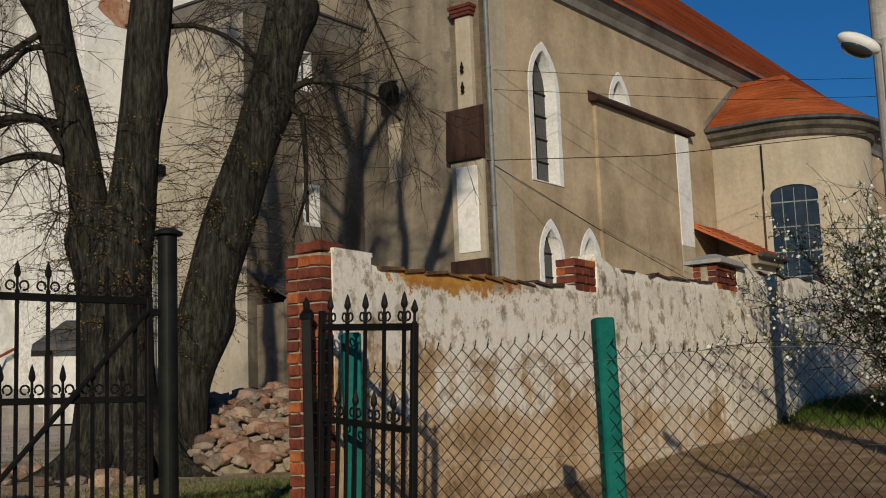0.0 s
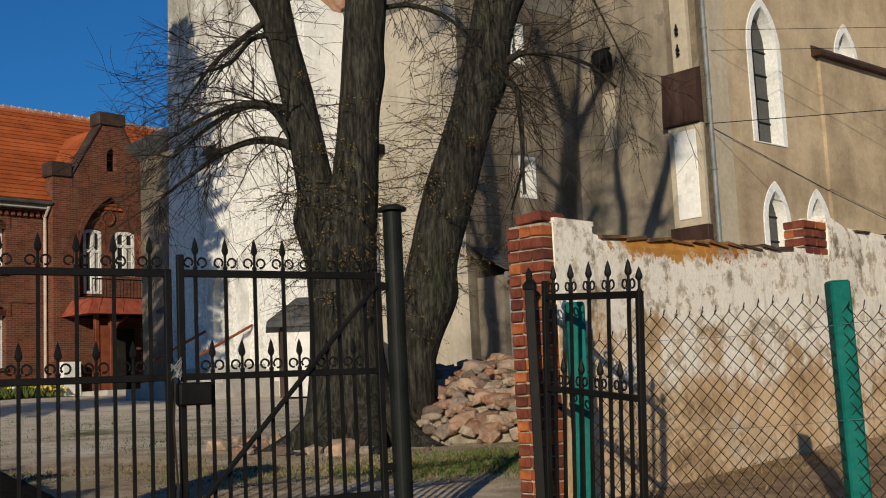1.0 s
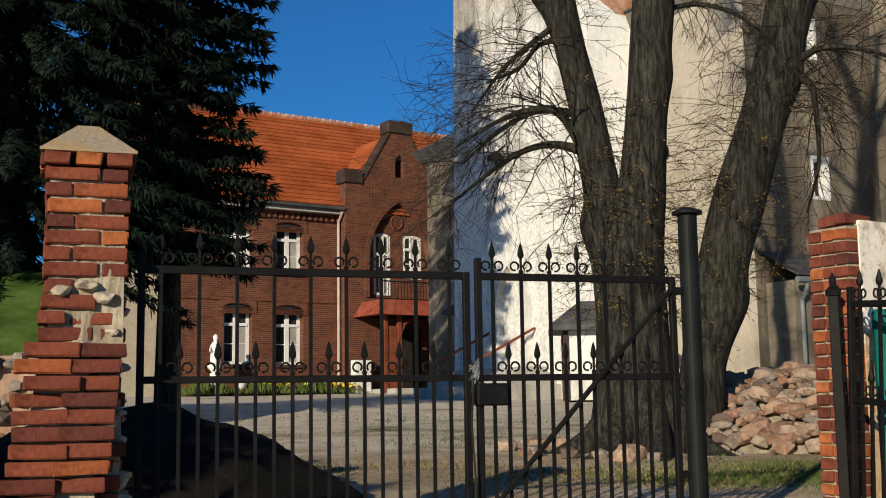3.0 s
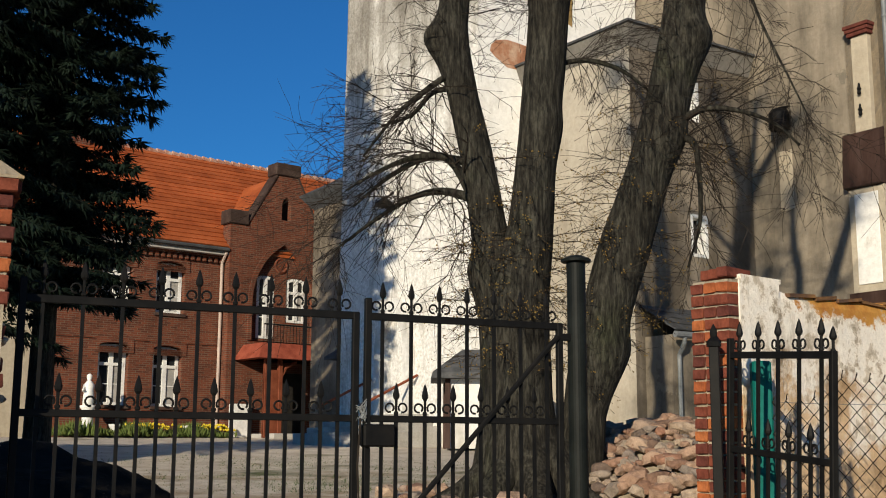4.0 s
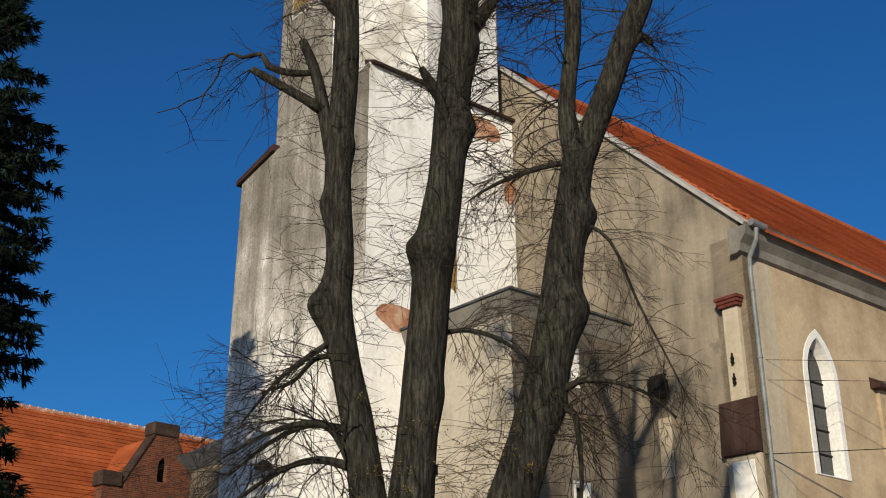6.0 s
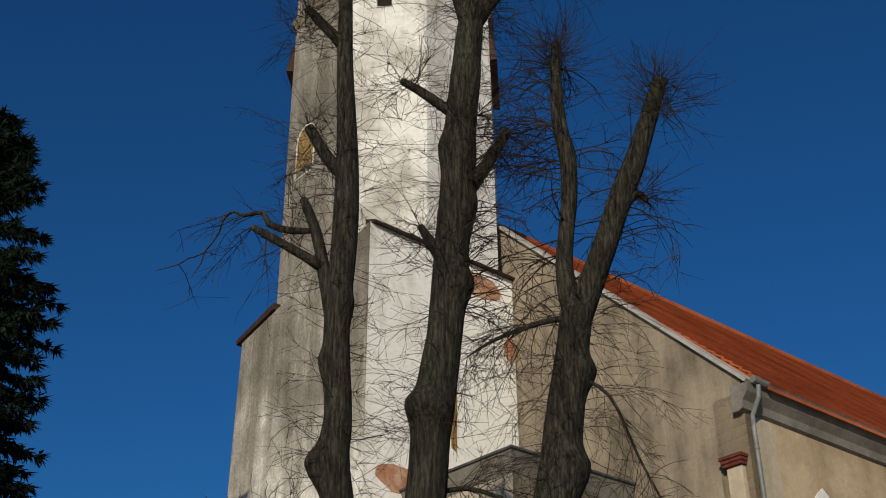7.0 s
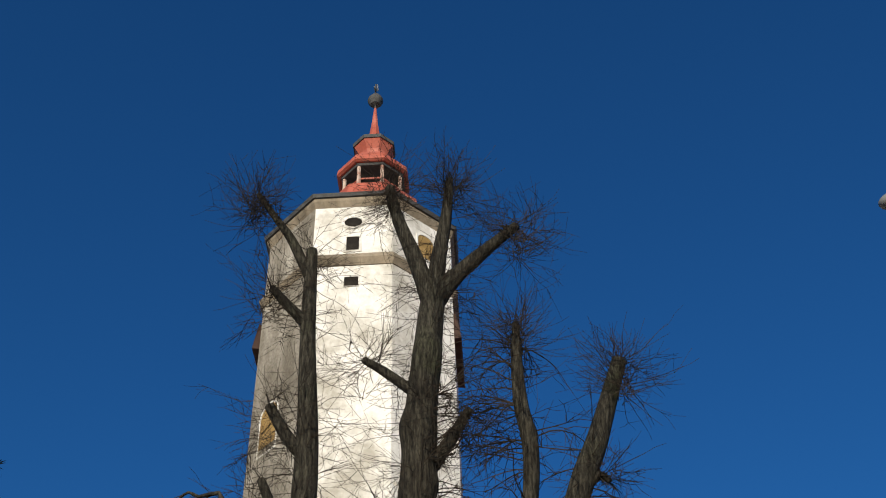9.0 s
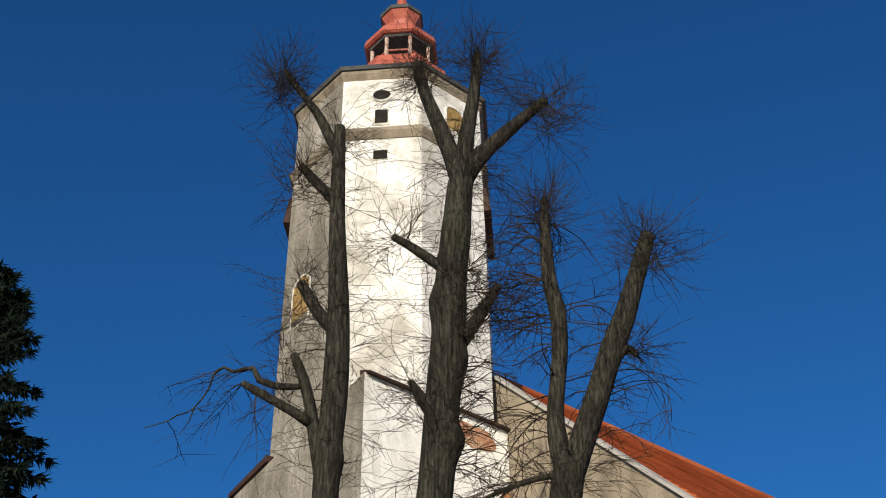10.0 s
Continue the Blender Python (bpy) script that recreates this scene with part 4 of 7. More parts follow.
    for k, (name, c) in enumerate(trunks):
        bm = bmesh.new()
        paths.append(bark_tube(bm, c, 28, k * 7.0, 14, 0.06, KNOTS[k]))
        part(name, bm, BARK, tree, smooth=True)
    bm = bmesh.new()
    for a in range(9):      # root flare
        t = a * 0.7 + 0.2
        d = Vector((math.cos(t), math.sin(t), 0))
        bark_tube(bm, [(*(Vector((-3.45, 12.95, 1.55)) + d * 0.25), 0.2), (*(Vector((-3.45, 12.95, 1.12)) + d * 0.62), 0.17), (*(Vector((-3.45, 12.95, 0.93)) + d * 1.0), 0.11), (*(Vector((-3.45, 12.95, 0.86)) + d * 1.35), 0.06)], 8, a, 4, 0.12)
    part("root_flare", bm, BARK, tree, smooth=True)
    heads = []
    for k, c in enumerate(limbs):
        bm = bmesh.new()
        heads.append(bark_tube(bm, c, 9, 30 + k, 2 if k in (4, 5) else 5, 0.25 if k in (4, 5) else 0.12))
        part("limb", bm, BARK, tree, smooth=True)
    lowp = []
    for k, c in enumerate(low):
        bm = bmesh.new()
        lowp.append(bark_tube(bm, c, 6, 60 + k, 4, 0.08))
        part("limb", bm, BARK, tree, smooth=True)
    g = random.Random(11)
    tw = Twigs(5)
    # bursts of shoots on the cut heads
    ends = [(h[-1][0], {0: 40, 1: 60, 3: 26, 9: 30, 10: 34, 11: 14, 14: 12}.get(k, 125)) for k, h in enumerate(heads) if k not in (4, 5)] + [(paths[0][-1][0], 22), (paths[1][-1][0], 24)]
    for p, n in ends:
        for k in range(n):
            d = Vector((g.gauss(0, 0.62), g.gauss(0, 0.62), g.uniform(-0.25, 1.1)))
            tw.grow(p + Vector((g.gauss(0, 0.09), g.gauss(0, 0.09), g.uniform(-0.75, 0.05))), d, g.uniform(0.35, 1.0), 0.0052, -0.03, 1 if k % 2 == 0 else 0)
    # shoots along the upper limbs and trunks
    for pth, lo, n, ln in ((paths[0], 6.0, 130, 1.0), (paths[1], 6.5, 190, 1.05), (paths[2], 4.6, 150, 1.4)):
        q = [a for a in pth if a[0].z > lo]
        for k in range(n):
            p, r = q[g.randrange(len(q))]
            a = g.uniform(0, 6.283)
            d = Vector((math.cos(a), math.sin(a), g.uniform(-0.3, 0.5)))
            tw.grow(p + Vector((math.cos(a), math.sin(a), 0)) * r * 0.8, d, g.uniform(0.4, 1.0) * ln, 0.0052, g.uniform(0.06, 0.24) if ln > 1.3 else g.uniform(-0.02, 0.12), 1)
    for h in heads[:4] + heads[6:]:
        for k in range(20):
            p, r = h[g.randrange(len(h))]
            a = g.uniform(0, 6.283)
            tw.grow(p, Vector((math.cos(a), math.sin(a), g.uniform(-0.2, 0.6))), g.uniform(0.4, 1.0), 0.007, g.uniform(-0.03, 0.1), 1)
    # long hanging boughs between the middle and the outer trunk
    for h, n, lo, hi in ((heads[12], 46, 8.6, 12.4), (heads[13], 9, 8.6, 10.6), (paths[1], 34, 8.0, 11.5)):
        q = [a for a in h if lo < a[0].z < hi]
        for k in range(n):
            p, r = q[g.randrange(len(q))]
            a = g.uniform(2.4, 3.9) if (k % 3 and h is heads[12]) else g.uniform(-0.8, 0.8) if h is paths[1] else g.uniform(0, 6.283)
            tw.grow(p, Vector((math.cos(a), math.sin(a), g.uniform(0.0, 0.7))), g.uniform(0.6, 1.5), 0.012, g.uniform(0.06, 0.24), 2 if k % 2 else 1)
    # brittle twigs on the dead branch
    tw.strand([Vector((-5.97, 12.27, 9.2)), Vector((-6.0, 12.25, 9.0)), Vector((-6.08, 12.21, 8.82))], 0.012, 0.004)
    for h in (heads[4], heads[5]):
        for k in range(12):
            p, r = h[g.randrange(2, len(h))]
            tw.grow(p, Vector((g.uniform(-1, 0.3), g.gauss(0, 0.4), g.uniform(-0.8, 0.3))), g.uniform(0.3, 1.1), 0.007, 0.1, 1)
    # long hanging sprays on the low limbs
    for h in lowp:
        for k in range(25):
            i = g.randrange(2, len(h))
            p, r = h[i]
            t = (h[i][0] - h[i - 1][0]).normalized()
            d = t * g.uniform(0.2, 1.0) + Vector((g.gauss(0, 0.45), g.gauss(0, 0.45), g.gauss(0.05, 0.45)))
            tw.grow(p, d, g.uniform(0.5, 1.5), max(0.0048, r * 0.22), g.uniform(0.06, 0.24) if h[0][0].x > -3 else g.uniform(0.02, 0.13), 2 if k % 4 == 0 else 1)
    # side shoots low on the trunks, thick with buds
    buds = []
    for pth, lo, hi, n in ((paths[0], 2.6, 5.2, 70), (paths[1], 2.4, 4.6, 110), (paths[2], 2.6, 5.6, 80)):
        q = [a for a in pth if lo < a[0].z < hi]
        for k in range(n):
            p, r = q[g.randrange(len(q))]
            a = g.uniform(0, 6.283)
            d = Vector((math.cos(a), math.sin(a), g.uniform(-0.4, 0.3)))
            pts = tw.grow(p + Vector((math.cos(a), math.sin(a), 0)) * r * 0.9, d, g.uniform(0.3, 0.9), 0.005, g.uniform(0.0, 0.14), 1)
            buds += pts[1:]
    raw_mesh("twig_mass", tw.v, tw.f, TWIG, tree, "thin bare twigs")["kind"] = "stuff"
    bv, bf = [], []
    for p in buds:
        for k in range(3):
            o = p + Vector((g.gauss(0, 0.03), g.gauss(0, 0.03), g.gauss(0, 0.03)))
            s = g.uniform(0.006, 0.014)
            b = len(bv)
            for dx, dy, dz in ((1, 0, 0), (-0.5, 0.8, 0), (-0.5, -0.8, 0.2), (0, 0, 1.6)):
                bv.append((o.x + dx * s, o.y + dy * s, o.z + dz * s))
            bf += [(b, b + 1, b + 3), (b + 1, b + 2, b + 3), (b + 2, b, b + 3), (b, b + 2, b + 1)]
    raw_mesh("bud_mass", bv, bf, BUD, tree, "tiny yellow-brown opening buds")["kind"] = "stuff"


BUD = surface("opening_bud", (0.10, 0.065, 0.02), (0.17, 0.11, 0.03), (0.24, 0.17, 0.05), scale=6, fine=20)
lime_tree()


def needle_cone(v, f, p, d, r):
    """One pointed, four-sided spray."""
    u = d.cross(Vector((0.3, 0.2, 0.9)))
    u = u.normalized() if u.length > 1e-3 else Vector((1, 0, 0))
    w = d.normalized().cross(u)
    b = len(v)
    m = p + d * 0.35
    v.append(tuple(p))
    for o in (u * r, w * r * 0.45, -u * r, -w * r * 0.45):
        v.append(tuple(m + o))
    v.append(tuple(p + d))
    for k in range(4):
        f.append((b, b + 1 + (k + 1) % 4, b + 1 + k))
        f.append((b + 5, b + 1 + k, b + 1 + (k + 1) % 4))


def spruce(x, y, top, spread, seed, label, full=1.35, sprays=15):
    z0 = ground_z(x, y)
    t = thing("spruce_tree", pose(x, y, z0 - 0.1), label, "tree", "spruces")
    part("trunk", tube(bmesh.new(), [(0, 0, 0), (0.02, 0, 3), (0, 0.05, top * 0.65), (0, 0, top)], [0.26, 0.2, 0.13, 0.02], 12), BARK, t)
    g = random.Random(seed)
    v, f, tw = [], [], Twigs(3)
    z = top * 0.2
    while z < top - 0.2:
        k = (top + 0.4 - z) / (top * 0.86)
        reach = 0.25 + spread * min(1, k * full) * (0.75 + 0.25 * min(1, (z - top * 0.15) / 1.6))
        for j in range(9):
            a = g.uniform(0, 6.283)
            ln = reach * g.uniform(0.72, 1.12)
            n = max(4, int(ln / 0.17))
            d = Vector((math.cos(a), math.sin(a), 0.15))
            p = Vector((0, 0, z + g.uniform(-0.2, 0.2)))
            pts = [p]
            for i in range(n):
                d = (d + Vector((0, 0, -0.10 + 0.16 * (i / n)))).normalized()
                p = p + d * ln / n
                pts.append(p)
            tw.strand(pts, 0.025, 0.006)
            for i in range(1, n + 1):
                side = d.cross(Vector((0, 0, 1))).normalized()
                for m in range(sprays):
                    s = g.choice((-1, 1))
                    q = pts[i] + Vector((g.gauss(0, 0.03), g.gauss(0, 0.03), g.gauss(0, 0.03)))
                    dd = d * g.uniform(0.1, 0.8) + side * s * g.uniform(0.2, 1.0) + Vector((0, 0, g.uniform(-1.2, 0.15)))
                    needle_cone(v, f, q, dd.normalized() * g.uniform(0.12, 0.30), g.uniform(0.022, 0.042))
            for m in range(6):
                needle_cone(v, f, pts[-1], (d + Vector((g.gauss(0, 0.4), g.gauss(0, 0.4), g.gauss(-0.1, 0.3)))).normalized() * 0.3, 0.03)
        z += 0.27
    raw_mesh("crown", v, f, NEEDLE, t, "dense dark needles")["kind"] = "stuff"
    raw_mesh("bough_mass", tw.v, tw.f, BARK, t)["kind"] = "stuff"


spruce(-13.9, 18.2, 15.6, 1.5, 4, "tall dark green spruce with hanging boughs", 3.0, 26)
spruce(-15.45, 15.6, 14.5, 3.2, 6, "tall dark green spruce beside the yard", 2.4)
# three spruces added out of view, only to throw shade inside the gate
spruce(-6.1, 2.0, 2.9, 1.2, 7, "added young spruce, unseen, shades the ground by the old pillar", sprays=9)
spruce(-7.1, 2.3, 3.1, 1.5, 12, "added young spruce, unseen, shades the ground by the old pillar", sprays=9)
spruce(-5.6, 0.9, 3.0, 1.1, 15, "added young spruce, unseen, shades the ground by the old pillar", sprays=9)


def blossom_bush():
    x, y = 5.62, 13.6
    z0 = ground_z(x, y)
    t = thing("blossoming_bush", pose(x, y, z0), "white flowering fruit bush on the bank by the wall", "bush")
    g, tw = random.Random(8), Twigs(9)
    v, f, lv, lf = [], [], [], []
    for k in range(104):
        a = g.uniform(0, 6.283)
        rr = g.uniform(0.0, 0.35)
        p = Vector((rr * math.cos(a), rr * math.sin(a), 0))
        d = Vector((math.cos(a) * g.uniform(0.05, 0.3), math.sin(a) * g.uniform(0.05, 0.3), 1))
        pts = tw.grow(p, d, g.uniform(1.6, 3.2), 0.012, 0.004, 1)
        side = [q for q in pts if q.z > 0.5]
        for q in side:
            for m in range(g.randint(1, 3)):
                s = Vector((g.gauss(0, 1), g.gauss(0, 1), g.gauss(0.4, 0.7))).normalized()
                sp = tw.grow(q, s, g.uniform(0.15, 0.45), 0.004, 0.0, 0)
                for e in sp[1::2]:
                    for h in range(g.randint(2, 4)):
                        c = e + Vector((g.gauss(0, 0.035), g.gauss(0, 0.035), g.gauss(0, 0.035)))
                        nrm = Vector((g.gauss(0, 1), g.gauss(0, 1), g.gauss(0.3, 1))).normalized()
                        u = nrm.cross(Vector((0.3, 0.5, 0.8))).normalized()
                        w = nrm.cross(u)
                        r = g.uniform(0.014, 0.027)
                        b = len(v)
                        v.append(tuple(c))
                        for j in range(5):
                            an = j * 1.2566
                            v.append(tuple(c + (u * math.cos(an) + w * math.sin(an)) * r + nrm * r * 0.5))
                        for j in range(5):
                            f.append((b, b + 1 + j, b + 1 + (j + 1) % 5))
                    for h in range(4):
                        needle_cone(lv, lf, e, Vector((g.gauss(0, 0.035), g.gauss(0, 0.035), g.gauss(0.02, 0.035))), 0.011)
    raw_mesh("blossom", v, f, PETAL, t, "white blossom")["kind"] = "stuff"
    raw_mesh("leaves", lv, lf, LEAF, t)["kind"] = "stuff"
    raw_mesh("stem_mass", tw.v, tw.f, TWIG, t)["kind"] = "stuff"


PETAL = surface("white_petal", (0.55, 0.53, 0.46), (0.70, 0.68, 0.62), (0.78, 0.77, 0.72), scale=5, fine=30, rough=0.6)
LEAF = surface("young_leaf", (0.05, 0.08, 0.02), (0.09, 0.12, 0.03), (0.13, 0.17, 0.05), scale=4, fine=20, rough=0.6)
blossom_bush()


# ---- gate, pillars, fence ----
def spear(bm, x, z, s=1.0, y=0.0):
    """A spear tip on a bar, four-sided, with a collar."""
    prof = [(0.008, z), (0.014, z + 0.006), (0.014, z + 0.016), (0.008, z + 0.022), (0.008, z + 0.085 * s), (0.018, z + 0.10 * s), (0.020, z + 0.115 * s), (0.010, z + 0.16 * s), (0.001, z + 0.185 * s)]
    return lathe(bm, prof, 6, x, y)


def curl(bm, x, z, r=0.024):
    for sx in (-1, 1):
        pts = [(x + sx * (0.014 + r + r * math.cos(a)), 0, z + r * math.sin(a)) for a in [math.pi * 1.25 - sx * 0 - 2 * math.pi * k / 12 for k in range(12)]]
        tube(bm, pts, 0.006, 5)
    return bm


def gate_leaf(x0, x1, m, label, brace=0, drop=0.0, pitch=0.0925):
    g = thing("gate_leaf", m, label, "gate", "iron gates")
    zb, zm, zt = 0.95 - drop, 1.65 - drop, 2.2 - drop
    for z, h in ((zb, 0.02), (zm, 0.018), (zt, 0.02)):
        part("rail", box(bmesh.new(), x0, x1, -0.014, 0.014, z - h, z + h, 0.003), IRON, g)
    for x in (x0, x1):
        part("stile", box(bmesh.new(), x - 0.018, x + 0.018, -0.018, 0.018, zb - 0.08, zt + (0.1 if x == x0 else 0.02), 0.004), IRON, g)
    n = int(round((x1 - x0) / pitch))
    n += n % 2
    for k in range(1, n):
        x = x0 + (x1 - x0) * k / n
        tall = k % 2 == 1
        top = zt if tall else zm
        part("bar", box(bmesh.new(), x - 0.0085, x + 0.0085, -0.0085, 0.0085, zb - 0.05, top + 0.03), IRON, g)
        bm = spear(bmesh.new(), x, top + 0.02, 0.95)
        part("spear_tip", bm, IRON, g)
        part("scroll", curl(bmesh.new(), x, top + 0.06), IRON, g)
    if brace:
        a, b = ((x1 - 0.02, zt - 0.06), (x0 + 0.02, zb - 0.03)) if brace > 0 else ((x0 + 0.02, zt - 0.06), (x1 - 0.02, zb - 0.03))
        part("brace", tube(bmesh.new(), [(a[0], -0.02, a[1]), (b[0], -0.02, b[1])], 0.016, 6), IRON, g, "diagonal iron brace")
    return g


gate_leaf(0.27, 1.98, GATE, "closed black wrought-iron gate leaf with spear tips")
leaf2 = gate_leaf(2.05, 3.24, GATE, "closed black wrought-iron gate leaf with diagonal brace", 1)
part("lock_box", box(bmesh.new(), 2.02, 2.20, -0.05, 0.03, 1.50, 1.62, 0.01), IRON, leaf2, "black lock case")
for z in (1.1, 2.14):
    part("hinge", box(bmesh.new(), 3.24, 3.33, -0.02, 0.02, z - 0.02, z + 0.02), IRON, leaf2)
# side gate, swung open at right angles
side = gate_leaf(0.0, 1.05, pose(-0.83, 7.36, 0, 0, 0, -56) @ pose(0, 0, 0, 0, 4.5, 0), "open black wrought-iron side gate leaf with spear tips", 0, 0.14, 0.105)
part("spear_tip", spear(bmesh.new(), 1.05, 2.07, 0.75), IRON, side)
hp = thing("hinge_post", pose(-0.85, 7.38, 0), "square black steel hinge post of the side gate", "post")
part("shaft", box(bmesh.new(), -0.03, 0.03, -0.03, 0.03, 0.4, 2.12, 0.004), IRON, hp)
part("cap", lathe(bmesh.new(), [(0.045, 2.12), (0.045, 2.15), (0.02, 2.18), (0.022, 2.22), (0.002, 2.26)], 8), IRON, hp)

post = thing("gate_post", GATE, "thick dark painted steel gate post with flat cap", "post")
part("shaft", tube(bmesh.new(), [(3.36, 0, 0.3), (3.36, 0, 2.585)], 0.056, 24), GREENPOST, post)
part("cap", lathe(bmesh.new(), [(0.05, 2.585), (0.088, 2.59), (0.09, 2.605), (0.05, 2.625), (0.01, 2.63)], 20, 3.36, 0), GREENPOST, post)

tie = thing("wire_tie", GATE, "pale wire wound round the gate's meeting stiles", "wire")
bm = bmesh.new()
gw = random.Random(3)
for k in range(14):
    a = gw.uniform(0, 6.283)
    tube(bm, [(2.015 + 0.035 * math.cos(a + t), 0.035 * math.sin(a + t), 1.66 + gw.uniform(-0.05, 0.07) + 0.01 * t) for t in (0, 0.9, 1.8, 2.7, 3.6)], 0.0035, 4)
part("coil", bm, ZINC, tie)
part("loose_end", tube(bmesh.new(), [(2.0, -0.04, 1.65), (1.98, -0.06, 1.4), (2.0, -0.05, 1.1), (1.99, -0.05, 0.75)], 0.006, 5), TWIG, tie)


def brick_mesh(seed, l=0.25, w=0.12, h=0.065):
    """A hand-made brick with chipped edges, centred."""
    bm = box(bmesh.new(), -l / 2, l / 2, -w / 2, w / 2, -h / 2, h / 2)
    bmesh.ops.bevel(bm, geom=list(bm.edges), offset=0.006, segments=1, affect='EDGES')
    g = random.Random(seed)
    for v in bm.verts:
        v.co += Vector((g.gauss(0, 0.0025), g.gauss(0, 0.0025), g.gauss(0, 0.002)))
    me = bpy.data.meshes.new("brick")
    bm.to_mesh(me)
    bm.free()
    me.materials.append(BRICK)
    return me


LONG = [brick_mesh(s) for s in range(5)]
SHORT = [brick_mesh(10 + s, 0.12, 0.12) for s in range(5)]
gb = random.Random(21)


def lay(me, parent, x, y, z, turn=0.0):
    o = new("brick", me)
    o.parent = parent
    o.matrix_basis = pose(x, y, z, gb.gauss(0, 0.5), gb.gauss(0, 0.6), turn + gb.gauss(0, 0.9))
    return o


def course(parent, x0, y0, z, odd, worn=0.0):
    """One course of a pillar 1.5 bricks square (0.38 m), corner at x0, y0, with its four faces laid."""
    s = 0.38
    h = 0.06
    lay_list = []
    if odd:
        lay_list += [(LONG, 0.125, h, 0), (SHORT, 0.32, h, 0), (LONG, s - 0.125, s - h, 0), (SHORT, 0.06, s - h, 0), (LONG, h, s / 2 + 0.005, 90), (LONG, s - h, s / 2 - 0.005, 90)]
    else:
        lay_list += [(SHORT, 0.06, h, 0), (LONG, 0.255, h, 0), (SHORT, s - 0.06, s - h, 0), (LONG, 0.125, s - h, 0), (SHORT, h, s / 2, 90), (SHORT, s - h, s / 2, 90)]
    for kind, x, y, turn in lay_list:
        if gb.random() < worn:
            continue
        push = gb.gauss(0, 0.004) if worn == 0 else gb.uniform(-0.025, 0.012)
        lay(gb.choice(kind), parent, x0 + x + push, y0 + y + (gb.gauss(0, 0.004) if worn == 0 else gb.uniform(-0.03, 0.03)), z, turn)


def old_pillar():
    p = thing("gate_pillar", GATE, "crumbling red brick gate pillar with pyramid cap and lost mortar", "pillar")
    bm = box(bmesh.new(), -0.175, 0.175, -0.175, 0.175, 0.2, 2.66)
    bmesh.ops.subdivide_edges(bm, edges=list(bm.edges), cuts=14, use_grid_fill=True)
    for v in bm.verts:
        k = noise.noise(v.co * 9) * 0.022 + noise.noise(v.co * 25) * 0.014 - 0.008
        v.co += Vector((v.co.x, v.co.y, 0)).normalized() * k
    part("mortar_core", bm, MORTAR, p, "pale crumbling lime mortar")
    z = 0.40
    k = 0
    while z < 2.64:
        lost = 0.0 if z > 2.12 else (0.3 if z > 1.2 else 0.2)
        course(p, -0.19, -0.19, z, k % 2, lost)
        z += 0.077
        k += 1
    # broken buttress of bricks in front, spreading downward
    for k in range(19):
        z = 0.40 + 0.077 * k
        spread = 0.28 * (1 - k / 19) ** 1.2
        for j in range(2):
            if gb.random() < 0.10 + 0.2 * (k > 14):
                continue
            lay(gb.choice(LONG), p, -0.24 - spread + 0.12 + j * 0.2 + gb.gauss(0, 0.02), -0.23 - spread * 0.6 + gb.gauss(0, 0.02), z, gb.gauss(0, 6))
    bm = bmesh.new()
    hull(bm, [(-0.36, -0.36, 0.3), (0.1, -0.36, 0.3), (0.1, -0.12, 0.3), (-0.36, -0.12, 0.3)], [(-0.2, -0.22, 1.8), (0.02, -0.22, 1.8), (0.02, -0.12, 1.8), (-0.2, -0.12, 1.8)])
    part("mortar_fill", bm, MORTAR, p, "pale crumbling lime mortar")
    # lumps of old mortar left where bricks fell out
    for k in range(70):
        z = gb.uniform(0.5, 2.1)
        side = gb.random()
        x, y = (gb.uniform(-0.12, 0.15), -0.17) if side < 0.6 else (0.175, gb.uniform(-0.18, 0.18))
        if z < 1.7 and side < 0.5:
            y -= 0.10 * (1.9 - z)
            x -= 0.04
        bm = bmesh.new()
        bmesh.ops.create_icosphere(bm, subdivisions=2, radius=gb.uniform(0.025, 0.06))
        for v in bm.verts:
            v.co *= 1 + 0.7 * noise.noise(v.co * 22 + Vector((k * 3.1, 0, 0)))
            v.co.z *= 0.6
        part("mortar_lump", bm, PALEMORTAR, p, "", pose(x, y, z, 0, 0, gb.uniform(0, 360)))
    # projecting top courses and pyramid cap
    for j in range(3):
        for sy in (-0.16, 0.16):
            lay(gb.choice(SHORT), p, -0.145 + j * 0.145, sy, 2.705, 90)
        lay(gb.choice(SHORT), p, -0.16, -0.13 + j * 0.13, 2.703, 0)
        lay(gb.choice(SHORT), p, 0.16, -0.13 + j * 0.13, 2.703, 0)
    bm = bmesh.new()
    hull(bm, [(-0.225, -0.225, 2.735), (0.225, -0.225, 2.735), (0.225, 0.225, 2.735), (-0.225, 0.225, 2.735)], [(-0.225, -0.225, 2.75), (0.225, -0.225, 2.75), (0.225, 0.225, 2.75), (-0.225, 0.225, 2.75)])
    hull(bm, [(-0.22, -0.22, 2.75), (0.22, -0.22, 2.75), (0.22, 0.22, 2.75), (-0.22, 0.22, 2.75)], [(-0.05, -0.05, 2.9), (0.05, -0.05, 2.9), (0.05, 0.05, 2.9), (-0.05, 0.05, 2.9)])
    part("cap", bm, LICHEN, p, "mortar pyramid cap with orange lichen")


PALEMORTAR = surface("pale_old_mortar", (0.36, 0.30, 0.21), (0.52, 0.45, 0.34), (0.64, 0.57, 0.45), scale=8, fine=50, relief=0.9, dist=0.015)
LICHEN = stained("lichen_mortar", (0.34, 0.28, 0.20), (0.42, 0.24, 0.06), None, scale=4, amount=(0.46, 0.58), fine=40)
old_pillar()


